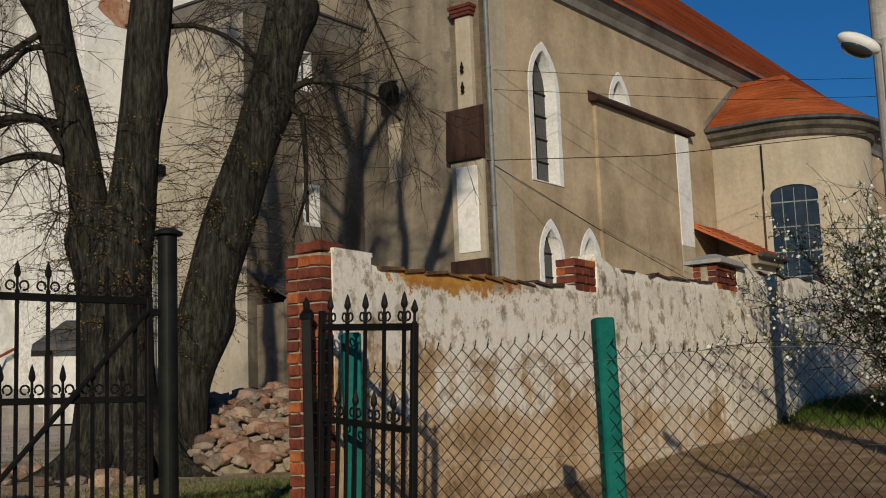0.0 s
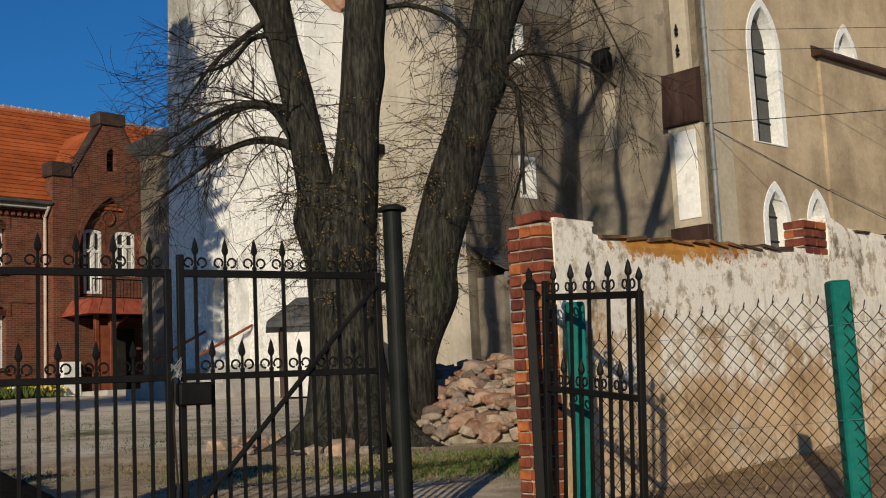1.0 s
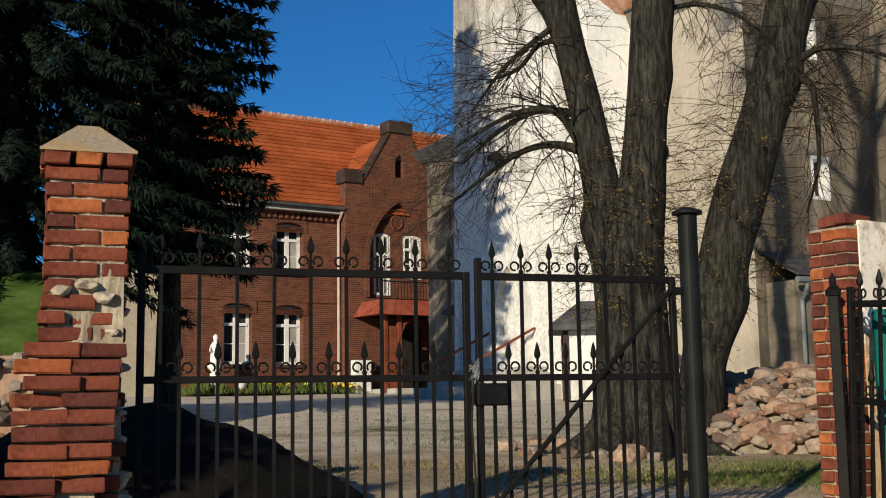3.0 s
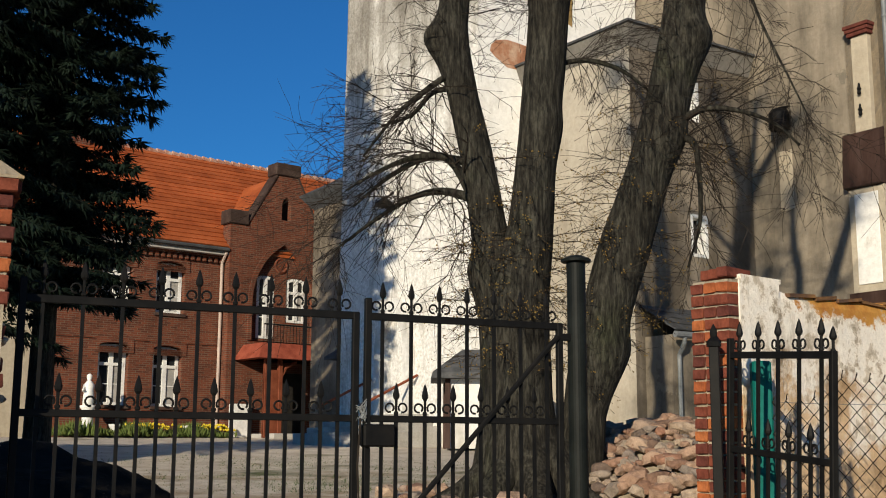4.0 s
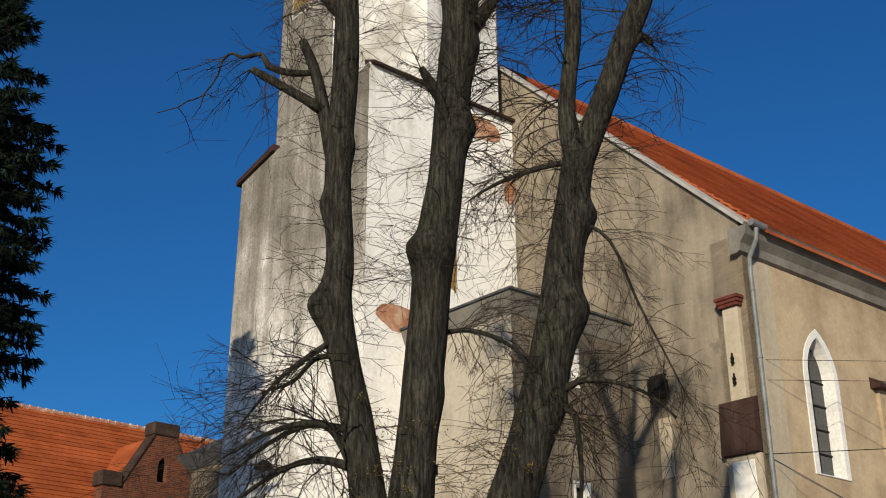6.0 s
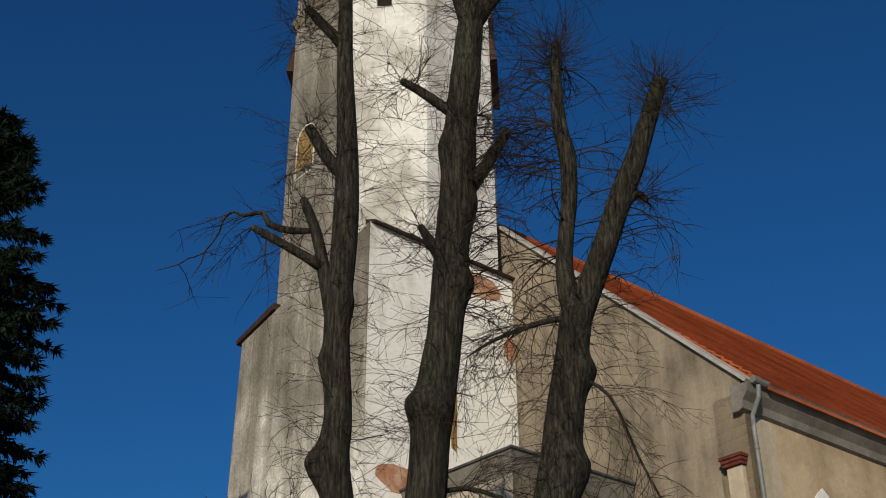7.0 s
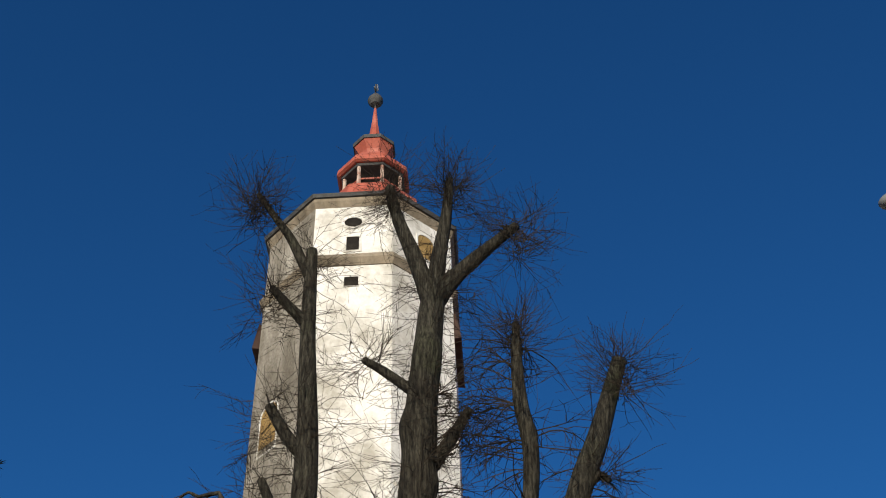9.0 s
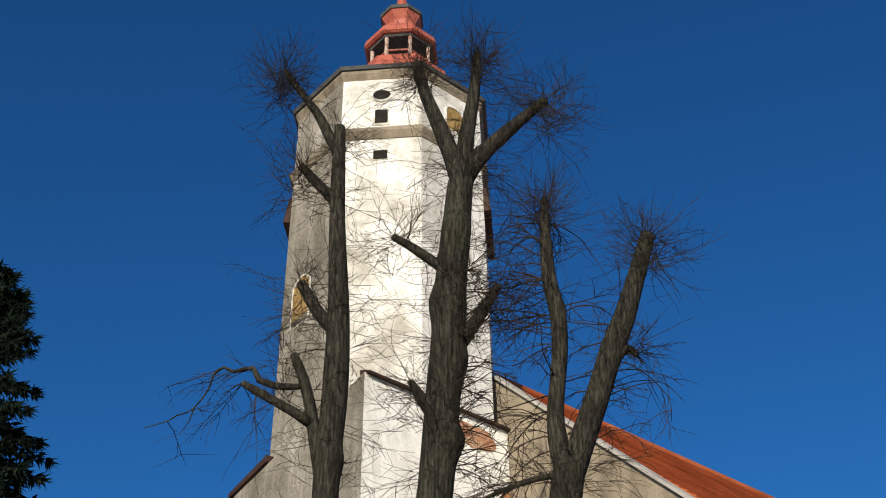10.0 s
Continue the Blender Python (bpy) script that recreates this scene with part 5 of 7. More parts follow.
def end_pillar():
    """The wall's brick end, seen from the gate; x across the end face, its outer corner at the plaster face."""
    p = thing("wall_pillar", WALL, "red brick end pier of the boundary wall, part plastered", "pillar")
    part("mortar_core", box(bmesh.new(), -0.11, 0.14, 0.012, 0.285, 0.3, 2.56), MORTAR, p)
    z, k = 0.42, 0
    while z < 2.58:
        if k % 2:
            for j in range(3):
                o = lay(gb.choice(SHORT), p, -0.07, 0.045 + j * 0.1, z, 0)
                o.scale.y = 0.74
        else:
            o = lay(gb.choice(LONG), p, -0.07, 0.095, z, 90)
            o.scale.x = 0.74
            o = lay(gb.choice(SHORT), p, -0.07, 0.245, z, 90)
            o.scale.x = 0.76
        z += 0.0775
        k += 1
    for j in range(3):
        lay(gb.choice(LONG), p, 0.02 + j * 0.02, 0.06 + j * 0.08, 2.61, 0).scale.y = 0.66
    bm = bmesh.new()
    box(bm, -0.02, 0.4, -0.012, 0.0, 0.5, 2.57)
    box(bm, 0.0, 0.42, -0.012, 0.28, 2.57, 2.60)
    part("plaster", bm, YARDWALL, p, "pale plaster over the pier's side")


end_pillar()


def wall_pier(x, top, courses, w, deep, label):
    p = thing("wall_pier", WALL, label, "pier", "piers of the yard wall")
    part("mortar_core", box(bmesh.new(), x - w + 0.012, x - 0.02, 0.025, deep - 0.012, top - courses * 0.077 - 0.05, top - 0.012), MORTAR, p)
    for k in range(courses):
        z = top - 0.04 - k * 0.077
        n = max(2, round(w / 0.125)) if k % 2 else max(1, round(w / 0.25))
        for j in range(n):
            o = lay(gb.choice(SHORT if k % 2 else LONG), p, x - w + (j + 0.5) * w / n, 0.062, z, 0)
            o.scale.x = w / n / (0.128 if k % 2 else 0.258)
        o = lay(gb.choice(SHORT), p, x - w + 0.06, deep - 0.045, z, 0)
        o.scale.y = 0.75
    return p


wall_pier(3.95, 2.86, 4, 0.42, 0.2, "small red brick pier on top of the yard wall")
wp = wall_pier(7.9, 3.13, 4, 0.66, 0.3, "dark brick pier with stone cap on the yard wall")
bm = bmesh.new()
hull(bm, [(7.16, -0.08, 3.13), (8.1, -0.08, 3.13), (8.1, 0.38, 3.13), (7.16, 0.38, 3.13)], [(7.16, -0.08, 3.175), (8.1, -0.08, 3.175), (8.1, 0.38, 3.175), (7.16, 0.38, 3.175)])
hull(bm, [(7.16, -0.08, 3.175), (8.1, -0.08, 3.175), (8.1, 0.38, 3.175), (7.16, 0.38, 3.175)], [(7.5, 0.1, 3.27), (7.75, 0.1, 3.27), (7.75, 0.2, 3.27), (7.5, 0.2, 3.27)])
part("cap", bm, CONCRETE, wp, "weathered grey stone cap")


def wall_coping():
    g = random.Random(6)
    c = thing("wall_coping", WALL, "broken brown coping tiles with orange lichen along the wall's top", "coping")
    xs = 0.5
    while xs < 13:
        ln = g.uniform(0.2, 0.34)
        z = wall_top(xs + ln / 2)
        gone = 3.2 < xs < 4.35 or 6.95 < xs < 8.6 or g.random() < (0.08 if xs < 3.4 else 0.25)
        if not gone:
            tilt = g.gauss(0, 0.012)
            y0, h = -0.008 + g.uniform(-0.012, 0.006), g.uniform(0.016, 0.028)
            bm = hull(bmesh.new(), [(xs, y0, z - 0.02 + tilt), (xs + ln - 0.008, y0 + g.gauss(0, 0.008), z - 0.02 - tilt), (xs + ln - 0.008, 0.33, z - 0.005), (xs, 0.33, z - 0.005)],
                      [(xs, y0, z - 0.02 + h + tilt), (xs + ln - 0.008, y0 + 0.006, z - 0.02 + h - tilt), (xs + ln - 0.008, 0.33, z + 0.02), (xs, 0.33, z + 0.02)])
            part("coping_tile", bm, COPE if xs < 2.4 else OLDCOPE, c)
        xs += ln


OLDCOPE = surface("weathered_brown_tile", (0.05, 0.030, 0.022), (0.085, 0.050, 0.036), (0.13, 0.085, 0.06), scale=5, fine=30, relief=0.6)
COPE = stained("lichen_coping", (0.10, 0.060, 0.042), (0.26, 0.13, 0.045), None, scale=5, amount=(0.45, 0.6), fine=30)
wall_coping()


def teal_post(x, y, top, lean):
    p = thing("fence_post", pose(x, y, 0, 0, lean, 12), "square concrete fence post painted teal", "post", "fence posts")
    part("shaft", box(bmesh.new(), -0.058, 0.058, -0.058, 0.058, 0.3, top, 0.012), TEAL, p)
    return p


teal_post(-0.585, 7.46, 2.03, 0)
teal_post(0.965, 7.02, 2.03, -0.8)
teal_post(3.80, 6.15, 2.13, 0)


def mesh_fence():
    f = thing("chain_link_fence", pose(-0.5, 7.40, 0, 0, 0, -17.0), "sagging rusty chain-link fence between teal posts", "fence")
    tw = Twigs(2)
    cell, rise, width = 0.041, 0.047, 4.6
    n = int(width / cell)
    for k in range(n):
        pts = []
        x = k * cell
        top = 1.87 + 0.05 * math.sin(x * 2.1) + 0.03 * math.sin(x * 5.3 + 1) - (0.12 if x < 0.25 else 0)
        rows = int((top - 0.62) / rise)
        for j in range(rows + 1):
            zz = top - j * rise
            pts.append(Vector((x + (cell / 2 if (j + k) % 2 else -cell / 2) + 0.02 * noise.noise((x * 2, zz * 2, 0)), 0.03 * noise.noise((x * 1.3, zz * 1.5, 4)), zz + 0.012 * noise.noise((x * 3, zz, 9)))))
        pts.insert(0, pts[0] + Vector((cell * 0.3, 0, 0.03 + 0.02 * math.sin(k * 2.3))))
        tw.strand(pts, 0.0037, 0.0037)
    raw_mesh("mesh", tw.v, tw.f, RUST, f, "rusty diamond wire mesh")["kind"] = "stuff"
    for z in (1.78, 1.25, 0.75):
        t2 = Twigs(1)
        t2.strand([Vector((x * 0.3, -0.01, z - 0.03 * math.sin(math.pi * x / 5))) for x in range(16)], 0.002, 0.002)
        raw_mesh("tension_wire", t2.v, t2.f, ZINC, f)


RUST = surface("rusty_wire", (0.010, 0.008, 0.006), (0.016, 0.012, 0.009), (0.028, 0.021, 0.015), scale=4, fine=30, rough=0.9)
mesh_fence()


# ---- church: smaller parts ----
def church_details():
    # annex windows
    for ring in ANNEX_WINS:
        (x0, z0), (x1, _), (_, z1), _ = ring
        out = [(x0 - 0.07, z0 - 0.07), (x1 + 0.07, z0 - 0.07), (x1 + 0.07, z1 + 0.07), (x0 - 0.07, z1 + 0.07)]
        fr = part("window_frame", slab(bmesh.new(), out, 3.81, 3.84, [ring]), WHITE, church, "white plaster surround of a small slit window")
        part("reveal", slab(bmesh.new(), [(x0 - 0.004, z0 - 0.004), (x1 + 0.004, z0 - 0.004), (x1 + 0.004, z1 + 0.004), (x0 - 0.004, z1 + 0.004)], 3.82, 4.2, [[(x0 + 0.01, z0 + 0.01), (x1 - 0.01, z0 + 0.01), (x1 - 0.01, z1 - 0.01), (x0 + 0.01, z1 - 0.01)]]), WHITE, fr)
        part("pane", box(bmesh.new(), x0, x1, 4.1, 4.14, z0, z1), GLASS, fr)
    # rainwater pipe at the nave's corner
    bm = tube(bmesh.new(), [(0.1, -0.44, 13.05), (0.1, -0.40, 12.75), (0.12, -0.14, 12.35), (0.13, -0.12, 12.0), (0.13, -0.12, 1.6)], 0.06, 10)
    for z in (11.5, 9.8, 8.1, 6.4):
        lathe(bm, [(0.065, z), (0.075, z + 0.01), (0.075, z + 0.05), (0.065, z + 0.06)], 10, 0.13, -0.12)
    part("rainwater_pipe", bm, ZINC, church, "grey zinc rainwater pipe")
    part("pilaster", box(bmesh.new(), 0.28, 1.1, -0.03, 0.0, 0.5, 12.4), PALETAN, church, "pale rendered corner strip")
    # flue strip with brick head, brown hood and white painted panel on the gable
    strip = part("flue", box(bmesh.new(), -0.16, 0.0, 0.18, 0.62, 8.3, 11.15, 0.01), PALETAN, church, "pale rendered flue strip with two insulators")
    bm = bmesh.new()
    for k in range(3):
        box(bm, -0.24 - 0.03 * k, 0.0, 0.12 - 0.03 * k, 0.68 + 0.03 * k, 11.15 + 0.09 * k, 11.235 + 0.09 * k, 0.008)
    part("flue_head", bm, BRICK, strip, "crumbling brick head")
    for z in (9.85, 9.35):
        part("insulator", lathe(bmesh.new(), [(0.02, z - 0.14), (0.05, z - 0.1), (0.03, z - 0.03), (0.055, z), (0.03, z + 0.06), (0.02, z + 0.14)], 8, -0.22, 0.42), IRON, strip)
    board = bmesh.new()
    prof = [(0.0, 7.55), (-0.24, 7.58), (-0.25, 7.66), (-0.17, 8.85), (0.0, 8.9)]
    hull(board, [(x, -0.02, z) for x, z in prof], [(x, 0.98, z) for x, z in prof])
    hood = part("hood", board, TIMBER, church, "brown sheet hood over the painted panel")
    bm = slab(bmesh.new(), [(0, 5.15), (0.94, 5.15), (0.94, 7.55), (0, 7.55)], 0.0, 0.1)
    bmesh.ops.rotate(bm, verts=bm.verts, cent=(0, 0, 0), matrix=Matrix.Rotation(radians(90), 3, 'Z'))
    frame_part = part("panel_frame", bm, PALETAN, church)
    part("panel", box(bmesh.new(), -0.13, -0.1, 0.16, 0.78, 5.32, 7.42, 0.01), STAINWHITE, frame_part, "white panel with flaking faded picture")
    part("panel_base", box(bmesh.new(), -0.2, 0.0, -0.06, 1.0, 4.75, 5.13, 0.01), TIMBER, church, "brown base box of the panel")
    # bracket lamp and niche on the gable
    lamp = part("bracket_lamp", lathe(bmesh.new(), [(0.24, 9.35), (0.26, 9.4), (0.26, 9.75), (0.2, 9.85), (0.04, 9.9)], 14, -0.35, 2.62), IRON, church, "dark bell-shaped wall lamp")
    part("bracket", tube(bmesh.new(), [(0.0, 2.62, 10.0), (-0.35, 2.62, 9.9)], 0.03, 6), IRON, lamp)
    part("niche", box(bmesh.new(), -0.03, 0.0, 2.55, 2.95, 7.4, 8.9, 0.01), PALETAN, church, "patched plaster niche")
    # lean-to with gutter and pipe
    bm = box(bmesh.new(), -3.9, 0.0, 3.0, 3.83, 0.5, 4.15)
    lt = part("lean_to", bm, DULLWASH, church, "low rendered lean-to with dark roof")
    bm = bmesh.new()
    tiled_slope(bm, -4.05, 0.0, (2.75, 4.2), (3.83, 4.85), course=0.27, thick=0.03)
    part("lean_to_roof", bm, SLATE, lt, "dark weathered roof tiles")
    bm = tube(bmesh.new(), [(-4.1, 2.70, 4.12), (0.0, 2.70, 4.16)], 0.075, 8)
    part("gutter", bm, ZINC, lt)
    bm = tube(bmesh.new(), [(-3.8, 2.70, 4.1), (-3.78, 2.74, 3.95), (-3.74, 2.94, 3.7), (-3.74, 2.94, 1.75)], 0.05, 9)
    part("rainwater_pipe", bm, ZINC, lt)
    # shallow projecting bay with brown coping and white corner strip
    bay = part("bay", box(bmesh.new(), 5.45, 10.4, -0.10, 0.0, 0.5, 9.98), TANWASH, church, "shallow projecting rendered bay")
    bm = bmesh.new()
    hull(bm, [(5.2, -0.3, 9.98), (11.5, -0.3, 9.98), (11.5, 0.0, 9.98), (5.2, 0.0, 9.98)], [(5.2, -0.3, 10.08), (11.5, -0.3, 10.08), (11.5, 0.0, 10.3), (5.2, 0.0, 10.3)])
    part("coping", bm, TIMBER, bay, "brown weathered coping")
    part("corner_strip", box(bmesh.new(), 10.4, 11.3, -0.13, 0.0, 6.4, 9.9), WHITE, bay, "white painted corner strip")
    part("corner_strip", box(bmesh.new(), 10.4, 11.3, -0.12, 0.0, 0.5, 6.4), PALETAN, bay)
    # side chapel: straight walls, then a round end
    cx, cy, rr = 16.0, -1.7, 2.6

    def outline(r, z, steps=28):
        ring = [(cx + r, 0.0, z)] + [(cx + r * math.cos(a), cy + r * math.sin(a), z) for a in [-math.pi * k / steps for k in range(steps + 1)]]
        return ring + [(cx - r, 0.0, z)]

    def belt(rows):
        bm = bmesh.new()
        for (r0, z0), (r1, z1) in zip(rows, rows[1:]):
            hull(bm, outline(r0, z0), outline(r1, z1))
        return bm

    apse = part("apse_wall", hull(bmesh.new(), outline(rr, 0.5), outline(rr, 10.2)), PALETAN, church, "rendered side chapel with a round end")
    part("apse_cornice", belt([(rr + 0.02, 9.90), (rr + 0.12, 9.96), (rr + 0.16, 10.1), (rr + 0.34, 10.2), (rr + 0.42, 10.42)]), DARKBAND, apse, "grey moulded cornice")
    n = 13
    roof = part("apse_roof", hull(bmesh.new(), outline(rr + 0.4, 10.43), outline(0.05, 12.45)), TILE, apse, "roof of bright clay tiles with a round hip")
    for k in range(n):
        a, b = k / n, min((k + 1.2) / n, 0.995)
        r0, r1 = (rr + 0.5) * (1 - a), (rr + 0.5) * (1 - b)
        part("tile_course", hull(bmesh.new(), outline(r0, 10.45 + 2.05 * a + 0.03), outline(max(r1, 0.03), 10.45 + 2.05 * b + 0.02)), TILE, roof)
    part("ridge", tube(bmesh.new(), [(cx, 0.0, 12.56), (cx, cy, 12.56), (cx, cy - 0.15, 12.4)], 0.11, 8), TILE, roof)
    part("flashing", hull(bmesh.new(), [(cx - rr - 0.55, -0.05, 10.5), (cx - rr - 0.55, 0.0, 10.5), (cx - rr - 0.5, 0.0, 10.75), (cx - rr - 0.5, -0.05, 10.75)], [(cx, -0.05, 12.62), (cx, 0.0, 12.62), (cx, 0.0, 12.8), (cx, -0.05, 12.8)]), CORNICE, roof, "grey mortar flashing")
    part("apse_gutter", tube(bmesh.new(), [(x, y, z - 0.02) for x, y, z in outline(rr + 0.5, 10.45)], 0.07, 6), SLATE, apse)
    a = radians(-160)
    m = Matrix.Translation((cx + rr * math.cos(a), cy + rr * math.sin(a), 0)) @ Matrix.Rotation(a + radians(90), 4, 'Z')
    ring = segment_arch(0, 4.6, 1.45, 3.75, 0.3)
    fr = part("window_frame", slab(bmesh.new(), segment_arch(0, 4.45, 1.85, 4.1, 0.38), -0.1, 0.22, [ring]), PALETAN, apse, "pale plaster surround", m)
    pane = part("pane", slab(bmesh.new(), ring, -0.02, 0.02), GLASS, fr, "dark leaded glass")
    for z in (5.4, 6.2, 7.0, 7.8):
        part("glazing_bar", box(bmesh.new(), -0.72, 0.72, -0.05, -0.02, z - 0.02, z + 0.02), ZINC, fr)
    for x in (-0.36, 0.0, 0.36):
        part("glazing_bar", box(bmesh.new(), x - 0.012, x + 0.012, -0.045, -0.02, 4.6, 8.25), ZINC, fr)
    part("lightning_rod", tube(bmesh.new(), [(cx - rr - 0.04, cy, z) for z in (2, 6, 9.75)], 0.03, 6), IRON, apse)
    # low tiled porch between bay and apse
    low = part("low_porch", box(bmesh.new(), 11.3, 13.3, -1.9, 0.0, 0.5, 6.0), PALETAN, church, "low porch with tiled roof")
    roof_slope(low, OLDTILE, "tiled lean-to slope", 11.3, 13.38, (-2.2, 6.0), (0.05, 7.2), 0.28, 0.035)
    part("gutter", tube(bmesh.new(), [(11.2, -2.28, 5.95), (13.5, -2.28, 5.95)], 0.08, 8), SLATE, low)
    part("fascia", box(bmesh.new(), 11.3, 13.4, -2.15, -1.9, 5.7, 5.94), DULLWASH, low)


def face_matrix(k, z):
    """Middle of the octagon's side k, x along it, y into the wall."""
    a = k * math.pi / 4
    r = 3.5 - 0.05 * (z - 18) / 15
    return Matrix.Translation((OCT_C[0] + r * math.cos(a), OCT_C[1] + r * math.sin(a), z)) @ Matrix.Rotation(a + math.pi / 2, 4, 'Z')


def opening(parent, m, ring, outer, label, back=None, proud=0.03):
    fr = part("window_frame", slab(bmesh.new(), outer, -proud, 0.02, [ring]), WHITEWASH, parent, label, m)
    part("dark_opening", slab(bmesh.new(), ring, -0.008, 0.02), back or VOID, fr)
    return fr


def tower_details():
    oval = [(0.33 * math.cos(a / 16 * 2 * math.pi), 0.24 * math.sin(a / 16 * 2 * math.pi)) for a in range(16)]
    opening(church, face_matrix(5, 32.05), oval, grow(oval, (1.35, 1.45), 0, 0), "oval tower window")
    sq = [(-0.23, -0.33), (0.23, -0.33), (0.23, 0.33), (-0.23, 0.33)]
    opening(church, face_matrix(5, 30.98), sq, grow(sq, (1.4, 1.3), 0, 0), "small square tower window")
    rc = [(-0.25, -0.21), (0.25, -0.21), (0.25, 0.21), (-0.25, 0.21)]
    opening(church, face_matrix(5, 29.15), rc, grow(rc, (1.12, 1.15), 0, 0), "small rectangular tower window")
    arch = segment_arch(0, -0.9, 0.95, 1.9, 0.45)
    for k, z, dx in ((4, 24.0, -0.35), (6, 26.4, 0.2), (6, 31.6, 0.15)):
        fr = opening(church, face_matrix(k, z) @ Matrix.Translation((dx, 0, 0)), arch if z < 30 else grow(arch, (0.8, 0.6), 0, 0), grow(arch, (1.12, 1.06), 0, 0) if z < 30 else grow(arch, (0.95, 0.72), 0, 0), "arched bell opening with ochre louvre", OCHRE)
    # dark weathering skirt left on the far corners
    for k, s in ((3, 1), (7, -1)):
        bm = bmesh.new()
        hull(bm, [(-1.5, -0.26, -0.6), (1.5, -0.26, -0.6), (1.45, 0.0, -0.6), (-1.45, 0.0, -0.6)], [(-1.5, -0.08, 0.5), (1.5, -0.08, 0.5), (1.45, 0.0, 0.5), (-1.45, 0.0, 0.5)])
        part("weathering_skirt", bm, TIMBER, church, "brown shingled weathering skirt", face_matrix(k, 28.6))
    # brick showing through
    g = random.Random(14)

    def patch(cx, cz, w, h, seed):
        pts = []
        for a in range(14):
            t = 2 * math.pi * a / 14
            k = 1 + 0.35 * noise.noise((math.cos(t) * 1.3 + seed, math.sin(t) * 1.3, 0.5))
            pts.append((cx + w / 2 * math.cos(t) * k, cz + h / 2 * math.sin(t) * k))
        part("bare_brick", slab(bmesh.new(), pts, 7.82, 7.86), PATCHBRICK, church, "bare brick where render fell off")

    patch(-4.55, 11.85, 1.5, 0.75, 1)
    patch(-2.55, 12.3, 0.9, 0.5, 2)
    patch(-1.3, 18.7, 1.7, 0.8, 3)
    patch(-0.2, 16.9, 0.5, 0.9, 5)
    part("bare_render", slab(bmesh.new(), [(-2.62, 13.2), (-2.42, 13.1), (-2.38, 15.6), (-2.55, 15.9), (-2.68, 15.2)], 7.825, 7.86), OCHRE, church)
    # west portal
    m = pose(-5.69, 11.45, 0, 0, 0, -90)
    ring = lancet(0, 2.55, 1.15, 2.75)
    fr = part("portal", slab(bmesh.new(), lancet(0, 2.4, 1.75, 3.3), -0.22, 0.08, [ring]), WHITEWASH, church, "pointed white portal", m)
    part("door", slab(bmesh.new(), ring, 0.0, 0.06), CREAMWASH, fr, "pale painted plank door")
    for k in range(4):
        part("step", box(bmesh.new(), -6.6 - 0.33 * (3 - k), -5.7, 9.9 - 0.2 * (3 - k), 13.2 + 0.2 * (3 - k), 1.5, 2.0 + 0.155 * (k + 1) - 0.1, 0.01), CONCRETE, church)
    for y in (10.4, 12.7):
        part("handrail", tube(bmesh.new(), [(-7.4, y, 2.75), (-5.75, y, 3.55)], 0.04, 6), REDWOOD, church)
    lamp = part("bracket_lamp", lathe(bmesh.new(), [(0.03, 8.55), (0.24, 8.4), (0.26, 8.3), (0.05, 8.25)], 14, -6.0, 11.75), IRON, church, "dark metal lamp on a stained bracket patch")
    part("bracket", tube(bmesh.new(), [(-5.65, 11.75, 8.75), (-6.0, 11.75, 8.5)], 0.03, 6), IRON, lamp)
    # north wing, coloured dark for the tree shade lying on it
    wing = part("wing", box(bmesh.new(), -4.0, 4.0, 14.6, 19.4, 0.5, 9.9), SHADEDWASH, church, "grey north wing, tree shade put into its colour")
    bm = bmesh.new()
    hull(bm, [(-4.0, 14.6, 9.7), (4, 14.6, 9.7), (4, 19.4, 9.7), (-4.0, 19.4, 9.7)], [(-4.4, 14.6, 10.2), (4.4, 14.6, 10.2), (4.4, 19.8, 10.2), (-4.4, 19.8, 10.2)])
    hull(bm, [(-4.4, 14.6, 10.2), (4.4, 14.6, 10.2), (4.4, 19.8, 10.2), (-4.4, 19.8, 10.2)], [(-1, 14.6, 12.2), (1, 14.6, 12.2), (1, 16, 12.2), (-1, 16, 12.2)])
    part("wing_roof", bm, SLATE, wing)
    part("door_hood", hull(bmesh.new(), [(-4.9, 15.2, 4.4), (-4.0, 15.2, 4.4), (-4.0, 16.9, 4.4), (-4.9, 16.9, 4.4)], [(-4.9, 15.2, 4.5), (-4.0, 15.2, 5.0), (-4.0, 16.9, 5.0), (-4.9, 16.9, 4.5)]), SLATE, wing)
    part("door", box(bmesh.new(), -4.06, -4.0, 15.5, 16.5, 2.1, 4.2), TIMBER, wing)


DARKBAND = surface("dark_grey_cornice", (0.07, 0.062, 0.05), (0.11, 0.098, 0.08), (0.16, 0.145, 0.12), scale=1.5, fine=12)
VOID = surface("dark_opening", (0.012, 0.011, 0.010), (0.02, 0.018, 0.016), (0.03, 0.027, 0.022), scale=2, fine=8)
OCHRE = surface("ochre_board", (0.20, 0.13, 0.05), (0.30, 0.20, 0.08), (0.40, 0.28, 0.12), scale=2, fine=10)
PATCHBRICK = surface("worn_pale_brick", (0.30, 0.13, 0.07), (0.44, 0.22, 0.13), (0.58, 0.40, 0.28), scale=2.5, fine=16)
PALETAN = stained("pale_tan_render", (0.46, 0.40, 0.305), (0.32, 0.275, 0.205), None, amount=(0.46, 0.66), scale=0.4)
STAINWHITE = stained("flaking_white_paint", (0.78, 0.77, 0.73), (0.56, 0.53, 0.47), None, amount=(0.52, 0.62), scale=2.5)
church_details()
tower_details()


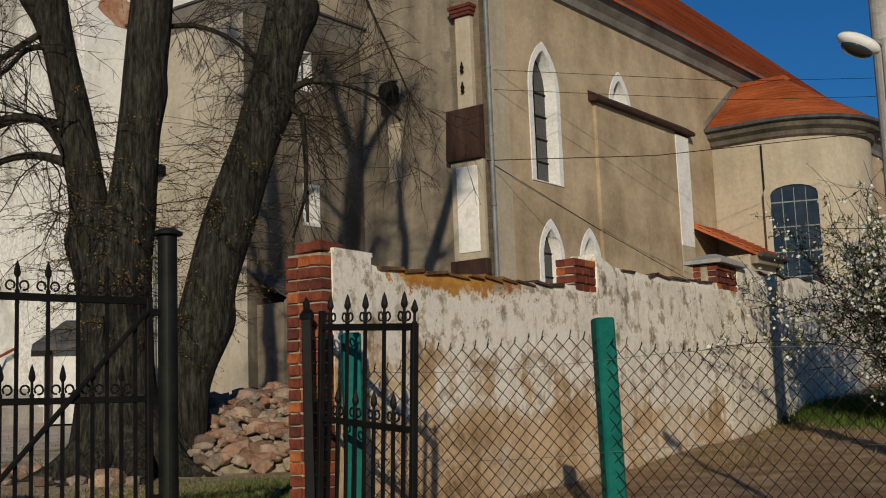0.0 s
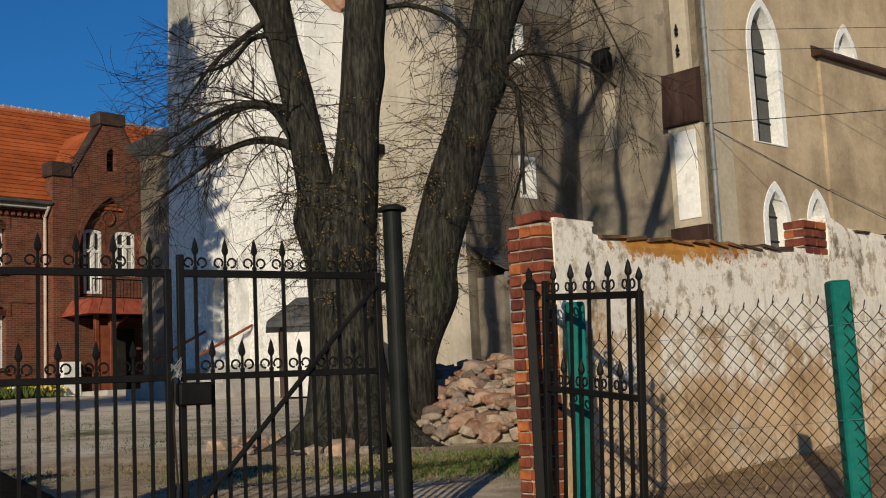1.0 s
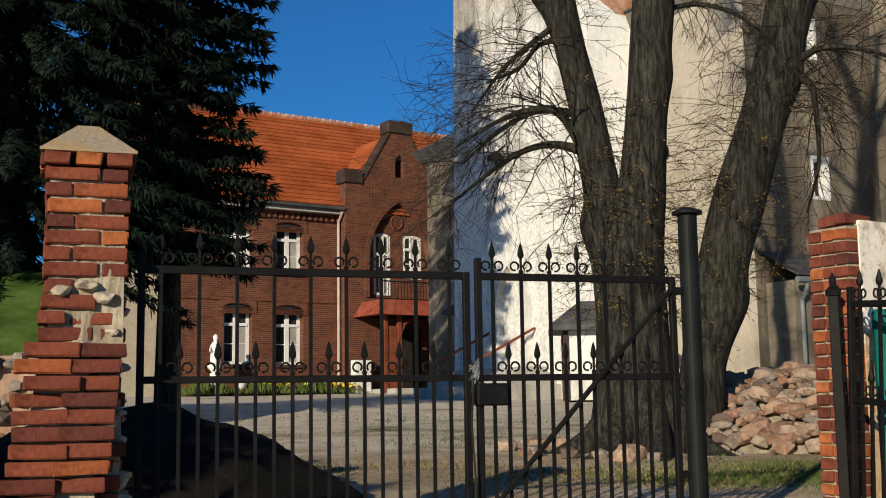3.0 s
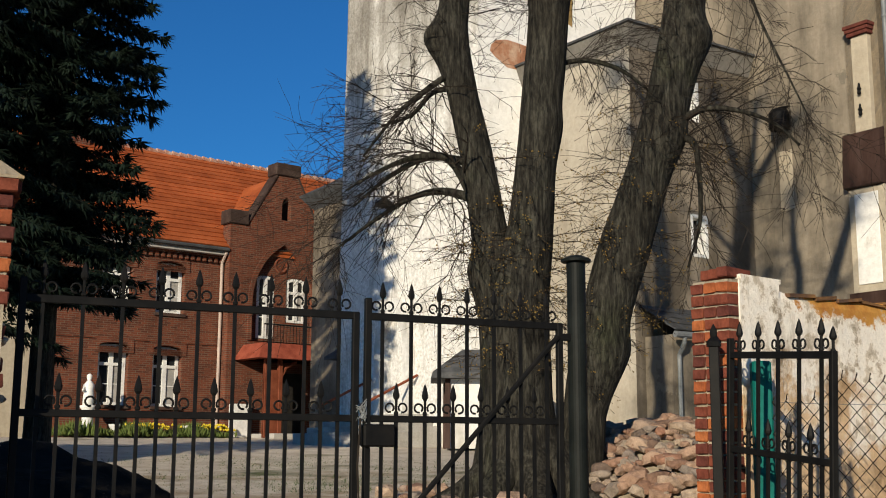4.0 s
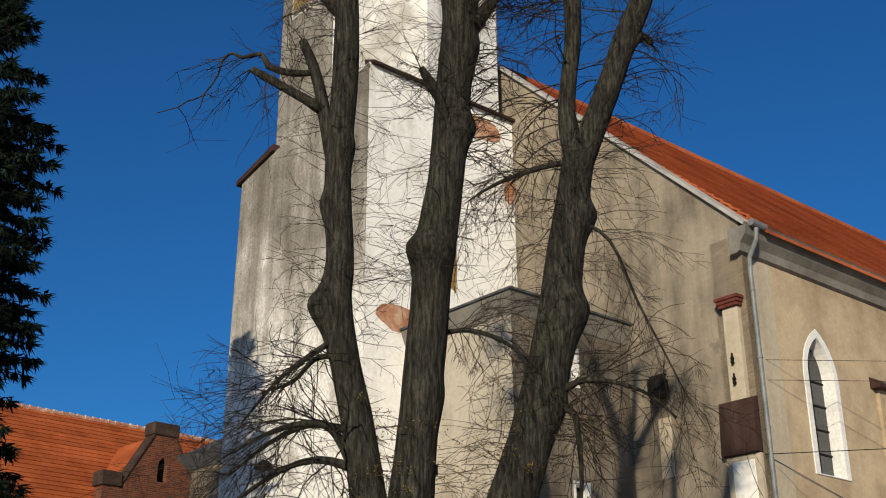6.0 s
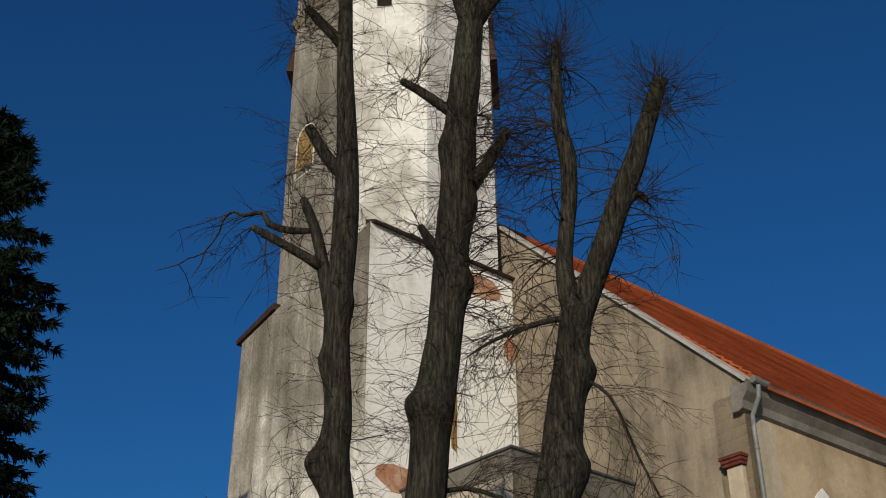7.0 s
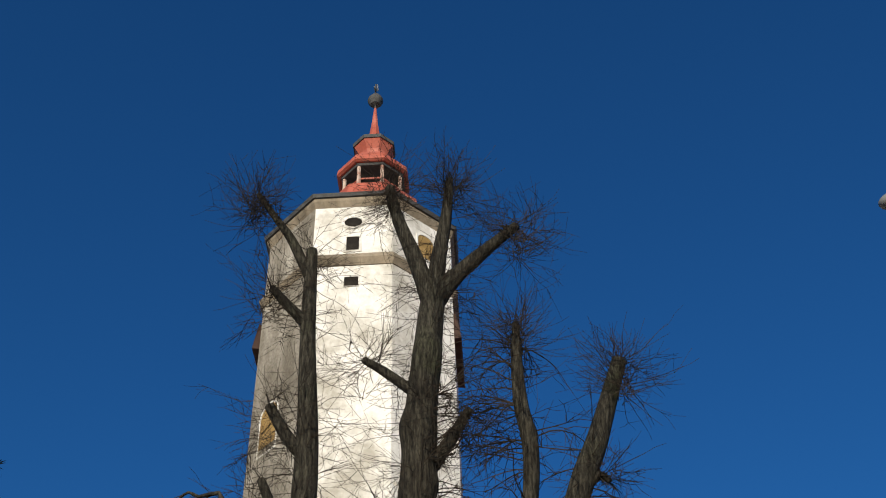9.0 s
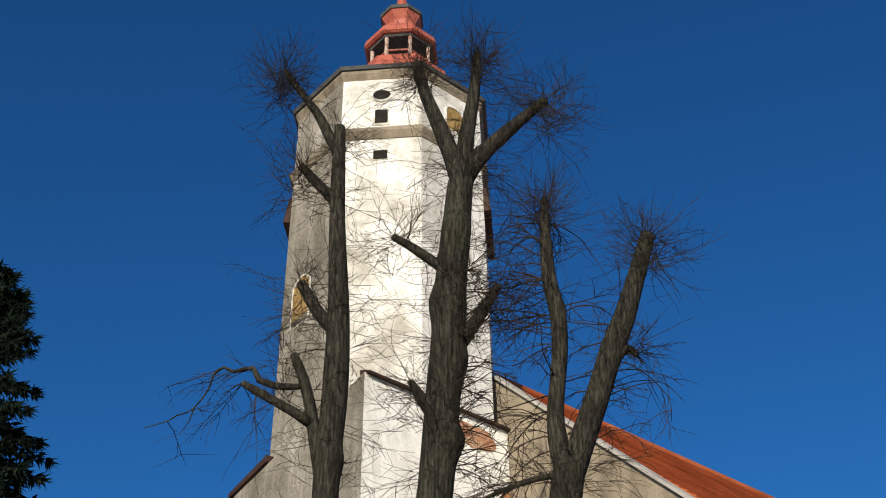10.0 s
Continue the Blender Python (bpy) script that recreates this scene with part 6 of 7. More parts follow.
# ---- rectory parts ----
def casement(parent, cx, z0, w, h, rise, deep=0.22):
    """A white cross window in its brick opening."""
    ring = segment_arch(cx, z0 + 0.03, w - 0.04, h - 0.05, rise)
    inner = segment_arch(cx, z0 + 0.13, w - 0.28, h - 0.26, rise * 0.8)
    win = part("window", slab(bmesh.new(), ring, deep, deep + 0.08, [inner]), WHITE, parent, "white painted cross window with curtains")
    part("mullion", box(bmesh.new(), cx - 0.08, cx + 0.08, deep - 0.02, deep + 0.07, z0 + 0.1, z0 + h - 0.12), WHITE, win)
    part("transom", box(bmesh.new(), cx - w / 2 + 0.1, cx + w / 2 - 0.1, deep - 0.025, deep + 0.07, z0 + h * 0.64, z0 + h * 0.64 + 0.11), WHITE, win)
    for s in (-1, 1):
        part("glazing_bar", box(bmesh.new(), cx + s * (w / 4 - 0.02) - w / 5, cx + s * (w / 4 - 0.02) + w / 5, deep + 0.01, deep + 0.06, z0 + h * 0.34, z0 + h * 0.34 + 0.035), WHITE, win)
    part("pane", slab(bmesh.new(), inner, deep + 0.05, deep + 0.06), GLASS, win)
    part("curtain", box(bmesh.new(), cx + 0.08, cx + w / 2 - 0.12, deep + 0.03, deep + 0.044, z0 + 0.14, z0 + h * 0.63), CONCRETE, win)
    part("sill", box(bmesh.new(), cx - w / 2 - 0.06, cx + w / 2 + 0.06, -0.08, deep, z0 - 0.1, z0 + 0.02, 0.01), CONCRETE if z0 < 0 else SILL, win)
    return win


def rectory():
    base, eave, ridge = 2.0, 9.15, 13.9
    wins = [(-4.24, 3.18, 2.24), (-2.16, 3.18, 2.24), (-4.24, 6.62, 1.95), (-2.16, 6.62, 1.95)]
    holes = [segment_arch(x, z, 1.14, h, 0.14) for x, z, h in wins]
    bm = slab(bmesh.new(), [(-6.8, base - 0.6), (0, base - 0.6), (0, eave), (-6.8, eave)], 0, 0.45, holes)
    part("front_wall", bm, FARBRICK, house, "dark red brick front wall")
    for x, z, h in wins:
        casement(house, x, z, 1.14, h, 0.14)
        out = segment_arch(x, z + h - 0.35, 1.5, 0.7, 0.28)
        bm = slab(bmesh.new(), out, -0.03, 0.0, [segment_arch(x, z + h - 0.36, 1.15, 0.38, 0.15)])
        part("brick_arch", bm, FARBRICK, house)
    part("string_course", box(bmesh.new(), -6.8, 0, -0.04, 0, 5.55, 5.67), FARBRICK, house)
    bm = bmesh.new()
    for k in range(28):
        box(bm, -6.75 + k * 0.243, -6.63 + k * 0.243, -0.12, 0.0, 8.72, 8.92)
    box(bm, -6.8, 0, -0.14, 0.0, 8.92, 9.1)
    part("corbel_table", bm, FARBRICK, house, "brick dentil frieze under the eaves")
    part("side_wall", box(bmesh.new(), -6.8, -6.35, 0.45, 9, base - 0.6, eave), FARBRICK, house)
    part("rear_wall", box(bmesh.new(), -6.35, 9, 8.55, 9, base - 0.6, eave), FARBRICK, house)
    part("front_wall", box(bmesh.new(), 4.2, 9, 0.0, 0.45, base - 0.6, eave), FARBRICK, house)
    roof_slope(house, TILE, "bright orange-red pantile roof", -7.2, 9, (-0.4, eave + 0.12), (4.6, ridge), 0.3, 0.045)
    roof_slope(house, TILE, "bright orange-red pantile roof", -7.2, 9, (9.5, eave + 0.12), (4.6, ridge), 1.2)
    ridgebm = bmesh.new()
    for k in range(46):
        tube(ridgebm, [(-7.2 + k * 0.352, 4.6, ridge + 0.08), (-6.87 + k * 0.352, 4.6, ridge + 0.05)], [0.13, 0.1], 8)
    part("ridge", ridgebm, PALERIDGE, house, "clay ridge tiles with pale mortar")
    part("gutter", tube(bmesh.new(), [(-7.2, -0.5, 9.2), (-0.05, -0.5, 9.2)], 0.08, 8), SLATE, house)
    part("fascia", box(bmesh.new(), -7.0, 0, -0.4, -0.14, 9.0, 9.14), CONCRETE, house)
    part("rainwater_pipe", tube(bmesh.new(), [(-0.12, -0.45, 9.1), (-0.12, -0.12, 8.7), (-0.12, -0.1, 2.1)], 0.06, 8), PALEPIPE, house, "pale pink rainwater pipe")
    ch = bmesh.new()
    box(ch, -4.6, -3.9, 4.2, 5.0, 12.9, 14.9)
    box(ch, -4.66, -3.84, 4.14, 5.06, 14.9, 15.05)
    part("chimney", ch, FARBRICK, house)
    # rendered neighbour wing
    part("rendered_wing", box(bmesh.new(), -8.6, -6.82, 0.3, 9, base - 0.6, 8.6), PALETAN, house, "grey-beige rendered side wing")
    # projecting gable
    gab = [(0, base - 0.6), (4.25, base - 0.6), (4.25, 10.2), (4.0, 10.3), (2.95, 12.45), (2.0, 12.45), (0.7, 10.25), (0, 10.25)]
    rec = lancet(2.38, 5.8, 2.75, 3.85)
    gable = part("gable", slab(bmesh.new(), gab, -0.5, 0.1, [rec, lancet(2.45, 10.65, 0.42, 0.95)]), FARBRICK, house, "brick entrance gable with pointed recess")
    doors = [segment_arch(1.72, 5.9, 0.8, 2.5, 0.1), segment_arch(3.1, 6.6, 0.9, 1.8, 0.1)]
    part("recess_wall", slab(bmesh.new(), rec, -0.3, -0.1, doors), FARBRICK, gable)
    casement(gable, 1.72, 5.9, 0.8, 2.5, 0.1, -0.27)
    casement(gable, 3.1, 6.6, 0.9, 1.8, 0.1, -0.27)
    part("niche_back", slab(bmesh.new(), lancet(2.45, 10.65, 0.42, 0.95), -0.2, -0.15), VOID, gable)
    part("arch_moulding", slab(bmesh.new(), lancet(2.38, 5.8, 3.1, 4.15), -0.56, -0.5, [rec]), FARBRICK, gable)
    bm = lathe(bmesh.new(), [(0.02, -0.02), (0.3, -0.02), (0.33, 0.03), (0.26, 0.07), (0.2, 0.03), (0.02, 0.05)], 18)
    part("roundel", bm, FARBRICK, gable, "round terracotta boss", Matrix.Translation((2.38, -0.3, 8.85)) @ Matrix.Rotation(radians(90), 4, 'X'))
    part("gable_cap", box(bmesh.new(), 1.9, 3.05, -0.58, 0.15, 12.45, 12.95, 0.03), DARKCOPE, gable, "dark stone cap")
    part("gable_cap", box(bmesh.new(), -0.1, 0.75, -0.58, 0.15, 10.25, 10.8, 0.03), DARKCOPE, gable)
    bm = bmesh.new()
    hull(bm, [(0.7, -0.54, 10.25), (0.7, 0.12, 10.25), (0.7, 0.12, 10.36), (0.7, -0.54, 10.36)], [(2.0, -0.54, 12.4), (2.0, 0.12, 12.4), (2.0, 0.12, 12.51), (2.0, -0.54, 12.51)])
    part("gable_coping", bm, DARKCOPE, gable)
    bm = bmesh.new()
    hull(bm, [(4.1, -0.56, 10.2), (4.1, 0.12, 10.2), (4.1, 0.12, 10.31), (4.1, -0.56, 10.31)], [(2.95, -0.56, 12.4), (2.95, 0.12, 12.4), (2.95, 0.12, 12.51), (2.95, -0.56, 12.51)])
    part("gable_coping", bm, DARKCOPE, gable)
    bm = bmesh.new()
    hull(bm, [(0.2, 0.1, 10.2), (2.5, 0.1, 12.6), (2.5, 0.1, 12.4), (0.4, 0.1, 10.0)], [(0.2, 1.0, 10.2), (2.5, 3.4, 12.6), (2.5, 3.4, 12.4), (0.4, 1.0, 10.0)])
    part("gable_roof", bm, TILE, gable)
    # porch with balcony
    porch = part("porch", box(bmesh.new(), 0.75, 4.0, -2.0, -0.5, 5.0, 5.25), REDWOOD, house, "red-brown timber porch with balcony")
    bm = bmesh.new()
    hull(bm, [(0.3, -2.4, 5.0), (4.4, -2.4, 5.0), (4.4, -0.5, 5.0), (0.3, -0.5, 5.0)], [(0.7, -2.0, 5.6), (4.0, -2.0, 5.6), (4.0, -0.5, 5.6), (0.7, -0.5, 5.6)])
    part("porch_roof", bm, REDTIN, porch, "red sheet porch roof")
    for x in (0.9, 1.5, 3.5, 3.95):
        part("porch_post", box(bmesh.new(), x - 0.08, x + 0.08, -2.0, -1.84, 2.1, 5.0, 0.01), REDWOOD, porch)
    for x0, x1 in ((0.82, 1.5), (3.5, 4.0)):
        part("porch_panel", box(bmesh.new(), x0, x1, -1.96, -1.88, 2.1, 4.6), REDWOOD, porch)
    part("porch_bracket", tube(bmesh.new(), [(1.5, -1.92, 4.2), (1.75, -1.92, 4.7), (2.2, -1.92, 4.95)], 0.06, 6), REDWOOD, porch)
    part("porch_bracket", tube(bmesh.new(), [(3.5, -1.92, 4.2), (3.25, -1.92, 4.7), (2.8, -1.92, 4.95)], 0.06, 6), REDWOOD, porch)
    part("front_door", box(bmesh.new(), 1.7, 3.3, -0.56, -0.5, 2.3, 4.6), VOID, porch)
    part("porch_step", box(bmesh.new(), 0.9, 3.9, -2.6, -0.5, 1.8, 2.25, 0.02), CONCRETE, porch)
    bal = part("balcony_rail", tube(bmesh.new(), [(0.75, -1.95, 6.3), (4.0, -1.95, 6.3)], 0.03, 6), IRON, porch)
    for k in range(24):
        part("baluster", tube(bmesh.new(), [(0.75 + k * 0.1413, -1.95, 5.55), (0.75 + k * 0.1413, -1.95, 6.3)], 0.012, 4), IRON, bal)


DARKCOPE = surface("dark_brick_coping", (0.035, 0.022, 0.018), (0.055, 0.036, 0.03), (0.085, 0.06, 0.05), scale=2, fine=14)
SILL = surface("dark_brick_sill", (0.05, 0.03, 0.025), (0.08, 0.05, 0.04), (0.12, 0.08, 0.06), scale=3, fine=20)
PALERIDGE = surface("ridge_tile", (0.40, 0.16, 0.09), (0.52, 0.28, 0.20), (0.66, 0.52, 0.44), scale=3.0, fine=12)
PALEPIPE = surface("pale_pipe_paint", (0.42, 0.33, 0.28), (0.52, 0.42, 0.36), (0.58, 0.48, 0.42), scale=3, fine=20, rough=0.5)
REDTIN = surface("red_roof_sheet", (0.22, 0.05, 0.03), (0.30, 0.075, 0.045), (0.36, 0.10, 0.06), scale=3, fine=20, rough=0.55)
rectory()


def house_side_things():
    m = HOUSE
    p = thing("pedestal_statue", m @ pose(-5.45, -0.9, 2.1), "white statue of a robed figure on a pale round pedestal", "statue")
    bm = lathe(bmesh.new(), [(0.26, 0.0), (0.26, 0.1), (0.2, 0.16), (0.19, 0.85), (0.28, 0.95), (0.28, 1.02)], 16)
    lathe(bm, [(0.2, 1.02), (0.19, 1.3), (0.16, 1.55), (0.19, 1.72), (0.1, 1.84), (0.06, 1.88), (0.095, 1.96), (0.09, 2.06), (0.03, 2.11)], 12)
    tube(bm, [(-0.15, 0, 1.72), (-0.24, -0.1, 1.5), (-0.3, -0.2, 1.55)], [0.05, 0.045, 0.03], 6)
    part("figure", bm, WHITE, p, smooth=True)
    c = thing("meter_cabinet", m @ pose(0.5, -0.75, 2.1), "white metal meter cabinet beside the porch", "cabinet")
    part("body", box(bmesh.new(), -0.38, 0.38, -0.15, 0.15, 0, 1.25, 0.02), WHITE, c)
    part("door", box(bmesh.new(), -0.34, 0.34, -0.17, -0.15, 0.06, 1.2, 0.01), WHITE, c)
    g = random.Random(2)
    for k, x in enumerate((-4.5, -1.7, -0.6)):
        t = thing("flower_pot", m @ pose(x, -1.0, 2.1), "white urn with a few flowers", "flower pot", "urns along the house")
        part("pot", lathe(bmesh.new(), [(0.1, 0), (0.14, 0.05), (0.08, 0.12), (0.2, 0.34), (0.22, 0.4), (0.16, 0.4)], 12), WHITE, t)
    v, f = [], []
    for k in range(2600):
        x, y = g.uniform(-6.6, -0.2), g.gauss(-0.9, 0.35)
        h = g.uniform(0.1, 0.45) * (1 + 0.4 * math.sin(x * 3))
        needle_cone(v, f, Vector((x, y, 2.08)), Vector((g.gauss(0, 0.12), g.gauss(0, 0.12), h)), 0.05)
    o = raw_mesh("flower_bed", v, f, LEAF)
    o.matrix_world = m
    tagged(o, "low green bed of spring plants under the windows", "plants", "", "stuff")
    v, f = [], []
    for k in range(260):
        x, y = g.choice((-3.2, -0.9, -0.5)) + g.gauss(0, 0.35), g.gauss(-1.0, 0.2)
        needle_cone(v, f, Vector((x, y, 2.3 + g.uniform(0, 0.2))), Vector((0, 0, 0.1)), 0.06)
    o = raw_mesh("yellow_flowers", v, f, YELLOW)
    o.matrix_world = m
    tagged(o, "yellow spring flowers in the bed", "flowers", "", "stuff")


YELLOW = surface("yellow_petal", (0.45, 0.33, 0.02), (0.6, 0.45, 0.03), (0.7, 0.55, 0.06), scale=6, fine=20)
house_side_things()


# ---- yard ----
def stone_mesh(seed):
    bm = bmesh.new()
    bmesh.ops.create_icosphere(bm, subdivisions=1 if seed % 2 else 2, radius=1.0)
    g = random.Random(seed)
    sx, sy, sz = g.uniform(0.8, 1.25), g.uniform(0.7, 1.0), g.uniform(0.5, 0.8)
    off = Vector((g.uniform(0, 50), 0, 0))
    for v in bm.verts:
        k = 1 + 0.6 * noise.noise(v.co * 1.3 + off) + 0.2 * noise.noise(v.co * 3 + off)
        q = v.co * k
        v.co = Vector((max(-0.85, min(0.85, q.x)) * sx, max(-0.8, min(0.8, q.y)) * sy, max(-0.75, min(0.8, q.z)) * sz))
    me = bpy.data.meshes.new("stone")
    bm.to_mesh(me)
    bm.free()
    me.materials.append(STONE)
    return me


STONES = [stone_mesh(s) for s in range(8)]


def rubble():
    p = thing("rubble_heap", Matrix.Identity(4), "heap of reddish and grey field stones beside the tree", "stones")
    g = random.Random(17)
    bm = bmesh.new()
    n = 26
    vs = {}
    for i in range(n + 1):
        for j in range(n + 1):
            u, v = i / n, j / n
            x, y = -4.8 + 5.8 * u, 12.2 + 5.8 * v
            vs[i, j] = bm.verts.new((x, y, ground_z(x, y) - 0.09 + heap(x, y)))
    for i in range(n):
        for j in range(n):
            bm.faces.new((vs[i, j], vs[i + 1, j], vs[i + 1, j + 1], vs[i, j + 1]))
    part("earth_core", bm, MORTAR, p, smooth=True)
    for k in range(900):
        x, y = g.uniform(-4.2, 0.1), 12.5 + 3.6 * g.random() ** 1.3
        h = heap(x, y)
        if h < 0.05 and g.random() < 0.7:
            continue
        s = min(0.21, 0.05 + abs(g.gauss(0, 0.055)))
        o = new("stone", g.choice(STONES))
        o.parent = p
        o.matrix_basis = pose(x, y, ground_z(x, y) + h + s * 0.2, g.uniform(-25, 25), g.uniform(-25, 25), g.uniform(0, 360)) @ Matrix.Scale(s, 4)
    for k in range(16):     # stones along the tree's foot
        a = -1.2 - k * 0.19
        x, y = -3.4 + 1.5 * math.cos(a) + g.gauss(0, 0.2), 12.95 + 1.1 * math.sin(a)
        o = new("stone", g.choice(STONES))
        o.parent = p
        s = g.uniform(0.06, 0.2)
        o.matrix_basis = pose(x, y, ground_z(x, y) + s * 0.3, 0, 0, g.uniform(0, 360)) @ Matrix.Scale(s, 4)


def heap(x, y):
    a = max(0.0, 1 - ((x + 2.0) / 2.3) ** 2 - ((y - 15.0) / 2.4) ** 2)
    return 0.78 * a ** 0.8 + 0.05 * noise.noise((x * 3, y * 3, 2))


rubble()


def grass(name, label, spots, n, seed, h=0.09, mat=None, lift=0.0):
    g = random.Random(seed)
    v, f = [], []
    for k in range(n):
        cx, cy, rx, ry = spots[k % len(spots)]
        x, y = g.gauss(cx, rx), g.gauss(cy, ry)
        z = ground_z(x, y) - 0.02 + lift
        d = Vector((g.gauss(0, 0.035), g.gauss(0, 0.035), h * g.uniform(0.4, 1.2)))
        u = Vector((g.gauss(0, 1), g.gauss(0, 1), 0)).normalized() * g.uniform(0.004, 0.009)
        b = len(v)
        p = Vector((x, y, z))
        v += [tuple(p - u), tuple(p + u), tuple(p + d * 0.6 + u * 0.6), tuple(p + d)]
        f += [(b, b + 1, b + 2), (b, b + 2, b + 3)]
    return tagged(raw_mesh(name, v, f, mat or GRASS), label, "grass", "", "stuff")


GRASS = surface("spring_grass", (0.035, 0.065, 0.012), (0.065, 0.11, 0.02), (0.10, 0.15, 0.035), scale=1.5, fine=8, rough=0.7)
DRY = surface("dry_grass", (0.16, 0.12, 0.06), (0.24, 0.18, 0.09), (0.32, 0.25, 0.14), scale=1.5, fine=8, rough=0.8)
grass("lawn_patch", "fresh green grass along the edge of the yard", [(-1.6, 10.4, 0.6, 0.4), (-0.9, 10.9, 0.5, 0.4), (-1.4, 11.5, 0.8, 0.3)], 9000, 1, 0.06)
grass("straw_patch", "yellowed straw among the grass by the tree", [(-1.6, 11.2, 0.9, 0.7), (-2.6, 10.2, 1.0, 0.6), (-4.6, 10.4, 1.2, 0.6)], 9000, 8, 0.05, DRY)
grass("bank_grass", "green grass on the bank below the bush", [(5.6, 15.6, 0.6, 0.9), (6.4, 15.0, 0.8, 0.9), (5.0, 16.0, 0.4, 0.7)], 14000, 2, 0.14, None, 0.06)
grass("dry_grass", "dry straw and weeds at the wall's foot", [(1.9, 11.3, 0.9, 1.0), (3.4, 13.2, 0.8, 0.9), (0.7, 9.3, 0.4, 0.6), (3.6, 11.6, 1.2, 1.2), (2.5, 12.2, 0.5, 0.6), (4.2, 14.9, 0.5, 0.6)], 5000, 3, 0.06, DRY, 0.05)
grass("sparse_grass", "sparse grass tufts in the gravel", [(-7.0, 14.0, 1.6, 1.2), (-5.4, 9.6, 0.9, 0.4), (-9.0, 19.0, 2.0, 1.2), (-3.2, 10.2, 1.0, 0.5)], 9000, 4, 0.05)


def garden_soil():
    """Bare brown soil outside the yard wall, a thin sheet lying on the ground."""
    bm = bmesh.new()
    n = 30
    vs = {}
    for i in range(n + 1):
        for j in range(n + 1):
            p = WALL @ Vector((0.1 + 19 * i / n, -0.02 - 7.0 * j / n, 0))
            vs[i, j] = bm.verts.new((p.x, p.y, ground_z(p.x, p.y) + 0.05 + 0.05 * noise.noise((p.x * 1.5, p.y * 1.5, 3))))
    for i in range(n):
        for j in range(n):
            bm.faces.new((vs[i, j], vs[i + 1, j], vs[i + 1, j + 1], vs[i, j + 1]))
    return setting("garden_soil", bm, SOIL, "brown bare garden soil with dry leaves", "soil", smooth=True)


SOIL = surface("garden_soil", (0.22, 0.135, 0.075), (0.36, 0.24, 0.14), (0.50, 0.37, 0.235), scale=2.6, fine=18, relief=0.9, dist=0.04)
garden_soil()


def old_stone_wall():
    """Low broken field-stone wall running on from the old pillar."""
    p = thing("stone_wall", GATE, "low broken field-stone wall beside the gate pillar", "wall")
    g = random.Random(31)
    part("mortar_core", box(bmesh.new(), -5.0, -0.55, -0.2, 0.2, 0.2, 1.25), MORTAR, p)
    for k in range(150):
        x = -0.5 - 4.4 * g.random()
        o = new("stone", g.choice(STONES))
        o.parent = p
        s = g.uniform(0.09, 0.17)
        o.matrix_basis = pose(x, g.uniform(-0.22, 0.22), g.uniform(0.5, 1.42), g.uniform(-20, 20), g.uniform(-20, 20), g.uniform(0, 360)) @ Matrix.Scale(s, 4)


old_stone_wall()


def bank():
    """Grass bank over a field-stone retaining wall, far side of the pillar."""
    m = pose(-13.4, 11.6, 0, 0, 0, 35)
    p = thing("retaining_wall", m, "grey field-stone retaining wall under a grass bank", "wall")
    part("core", box(bmesh.new(), -6, 2.0, 0, 0.5, 0.4, 2.3), STONE, p)
    g = random.Random(9)
    for k in range(190):
        o = new("stone", g.choice(STONES))
        o.parent = p
        s = g.uniform(0.12, 0.24)
        o.matrix_basis = pose(g.uniform(-5, 2), 0.0, g.uniform(0.9, 2.3), g.uniform(-20, 20), g.uniform(-20, 20), g.uniform(0, 360)) @ Matrix.Scale(s, 4)
    bm = bmesh.new()
    n = 16
    vs = {}
    for i in range(n + 1):
        for j in range(n + 1):
            x, y = -6 + 8 * i / n, 0.1 + 7 * j / n
            vs[i, j] = bm.verts.new((x, y, 2.3 + 1.6 * math.sin(min(1, j / n * 2) * 1.5) + 0.1 * noise.noise((x, y, 0))))
    for i in range(n):
        for j in range(n):
            bm.faces.new((vs[i, j], vs[i + 1, j], vs[i + 1, j + 1], vs[i, j + 1]))
    b = setting("grass_bank", bm, GRASS, "bright green grass bank", "bank", m, True)


bank()


def shade_mound():
    # mound added where only a deep shadow lies on the ground
    bm = bmesh.new()
    n = 40
    vs = {}
    for i in range(n + 1):
        for j in range(n + 1):
            u, v = i / n * 2 - 1, j / n * 2 - 1
            x, y = -5.95 + 1.95 * u, 7.2 + 1.7 * v
            k = max(0.0, 1 - u * u - v * v)
            z = 0.72 * k ** 0.9 * (1 + 0.25 * noise.noise((x * 1.7, y * 1.7, 5))) + 0.04 * noise.noise((x * 7, y * 7, 1)) * (k > 0)
            vs[i, j] = bm.verts.new((x, y, ground_z(x, y) - 0.04 + z))
    for i in range(n):
        for j in range(n):
            bm.faces.new((vs[i, j], vs[i + 1, j], vs[i + 1, j + 1], vs[i, j + 1]))
    h = thing("shade_mound", Matrix.Identity(4), "black mound inside the gate in place of a ground shadow", "soil heap")
    part("mound", bm, SHADEBLACK, h, smooth=True)


# near-black base colour, so that the mound reads as deep shade
SHADEBLACK = surface("shade_black", (0.006, 0.005, 0.004), (0.010, 0.009, 0.007), (0.018, 0.015, 0.012), scale=3, fine=25, rough=1.0, relief=0.9, dist=0.03)
shade_mound()


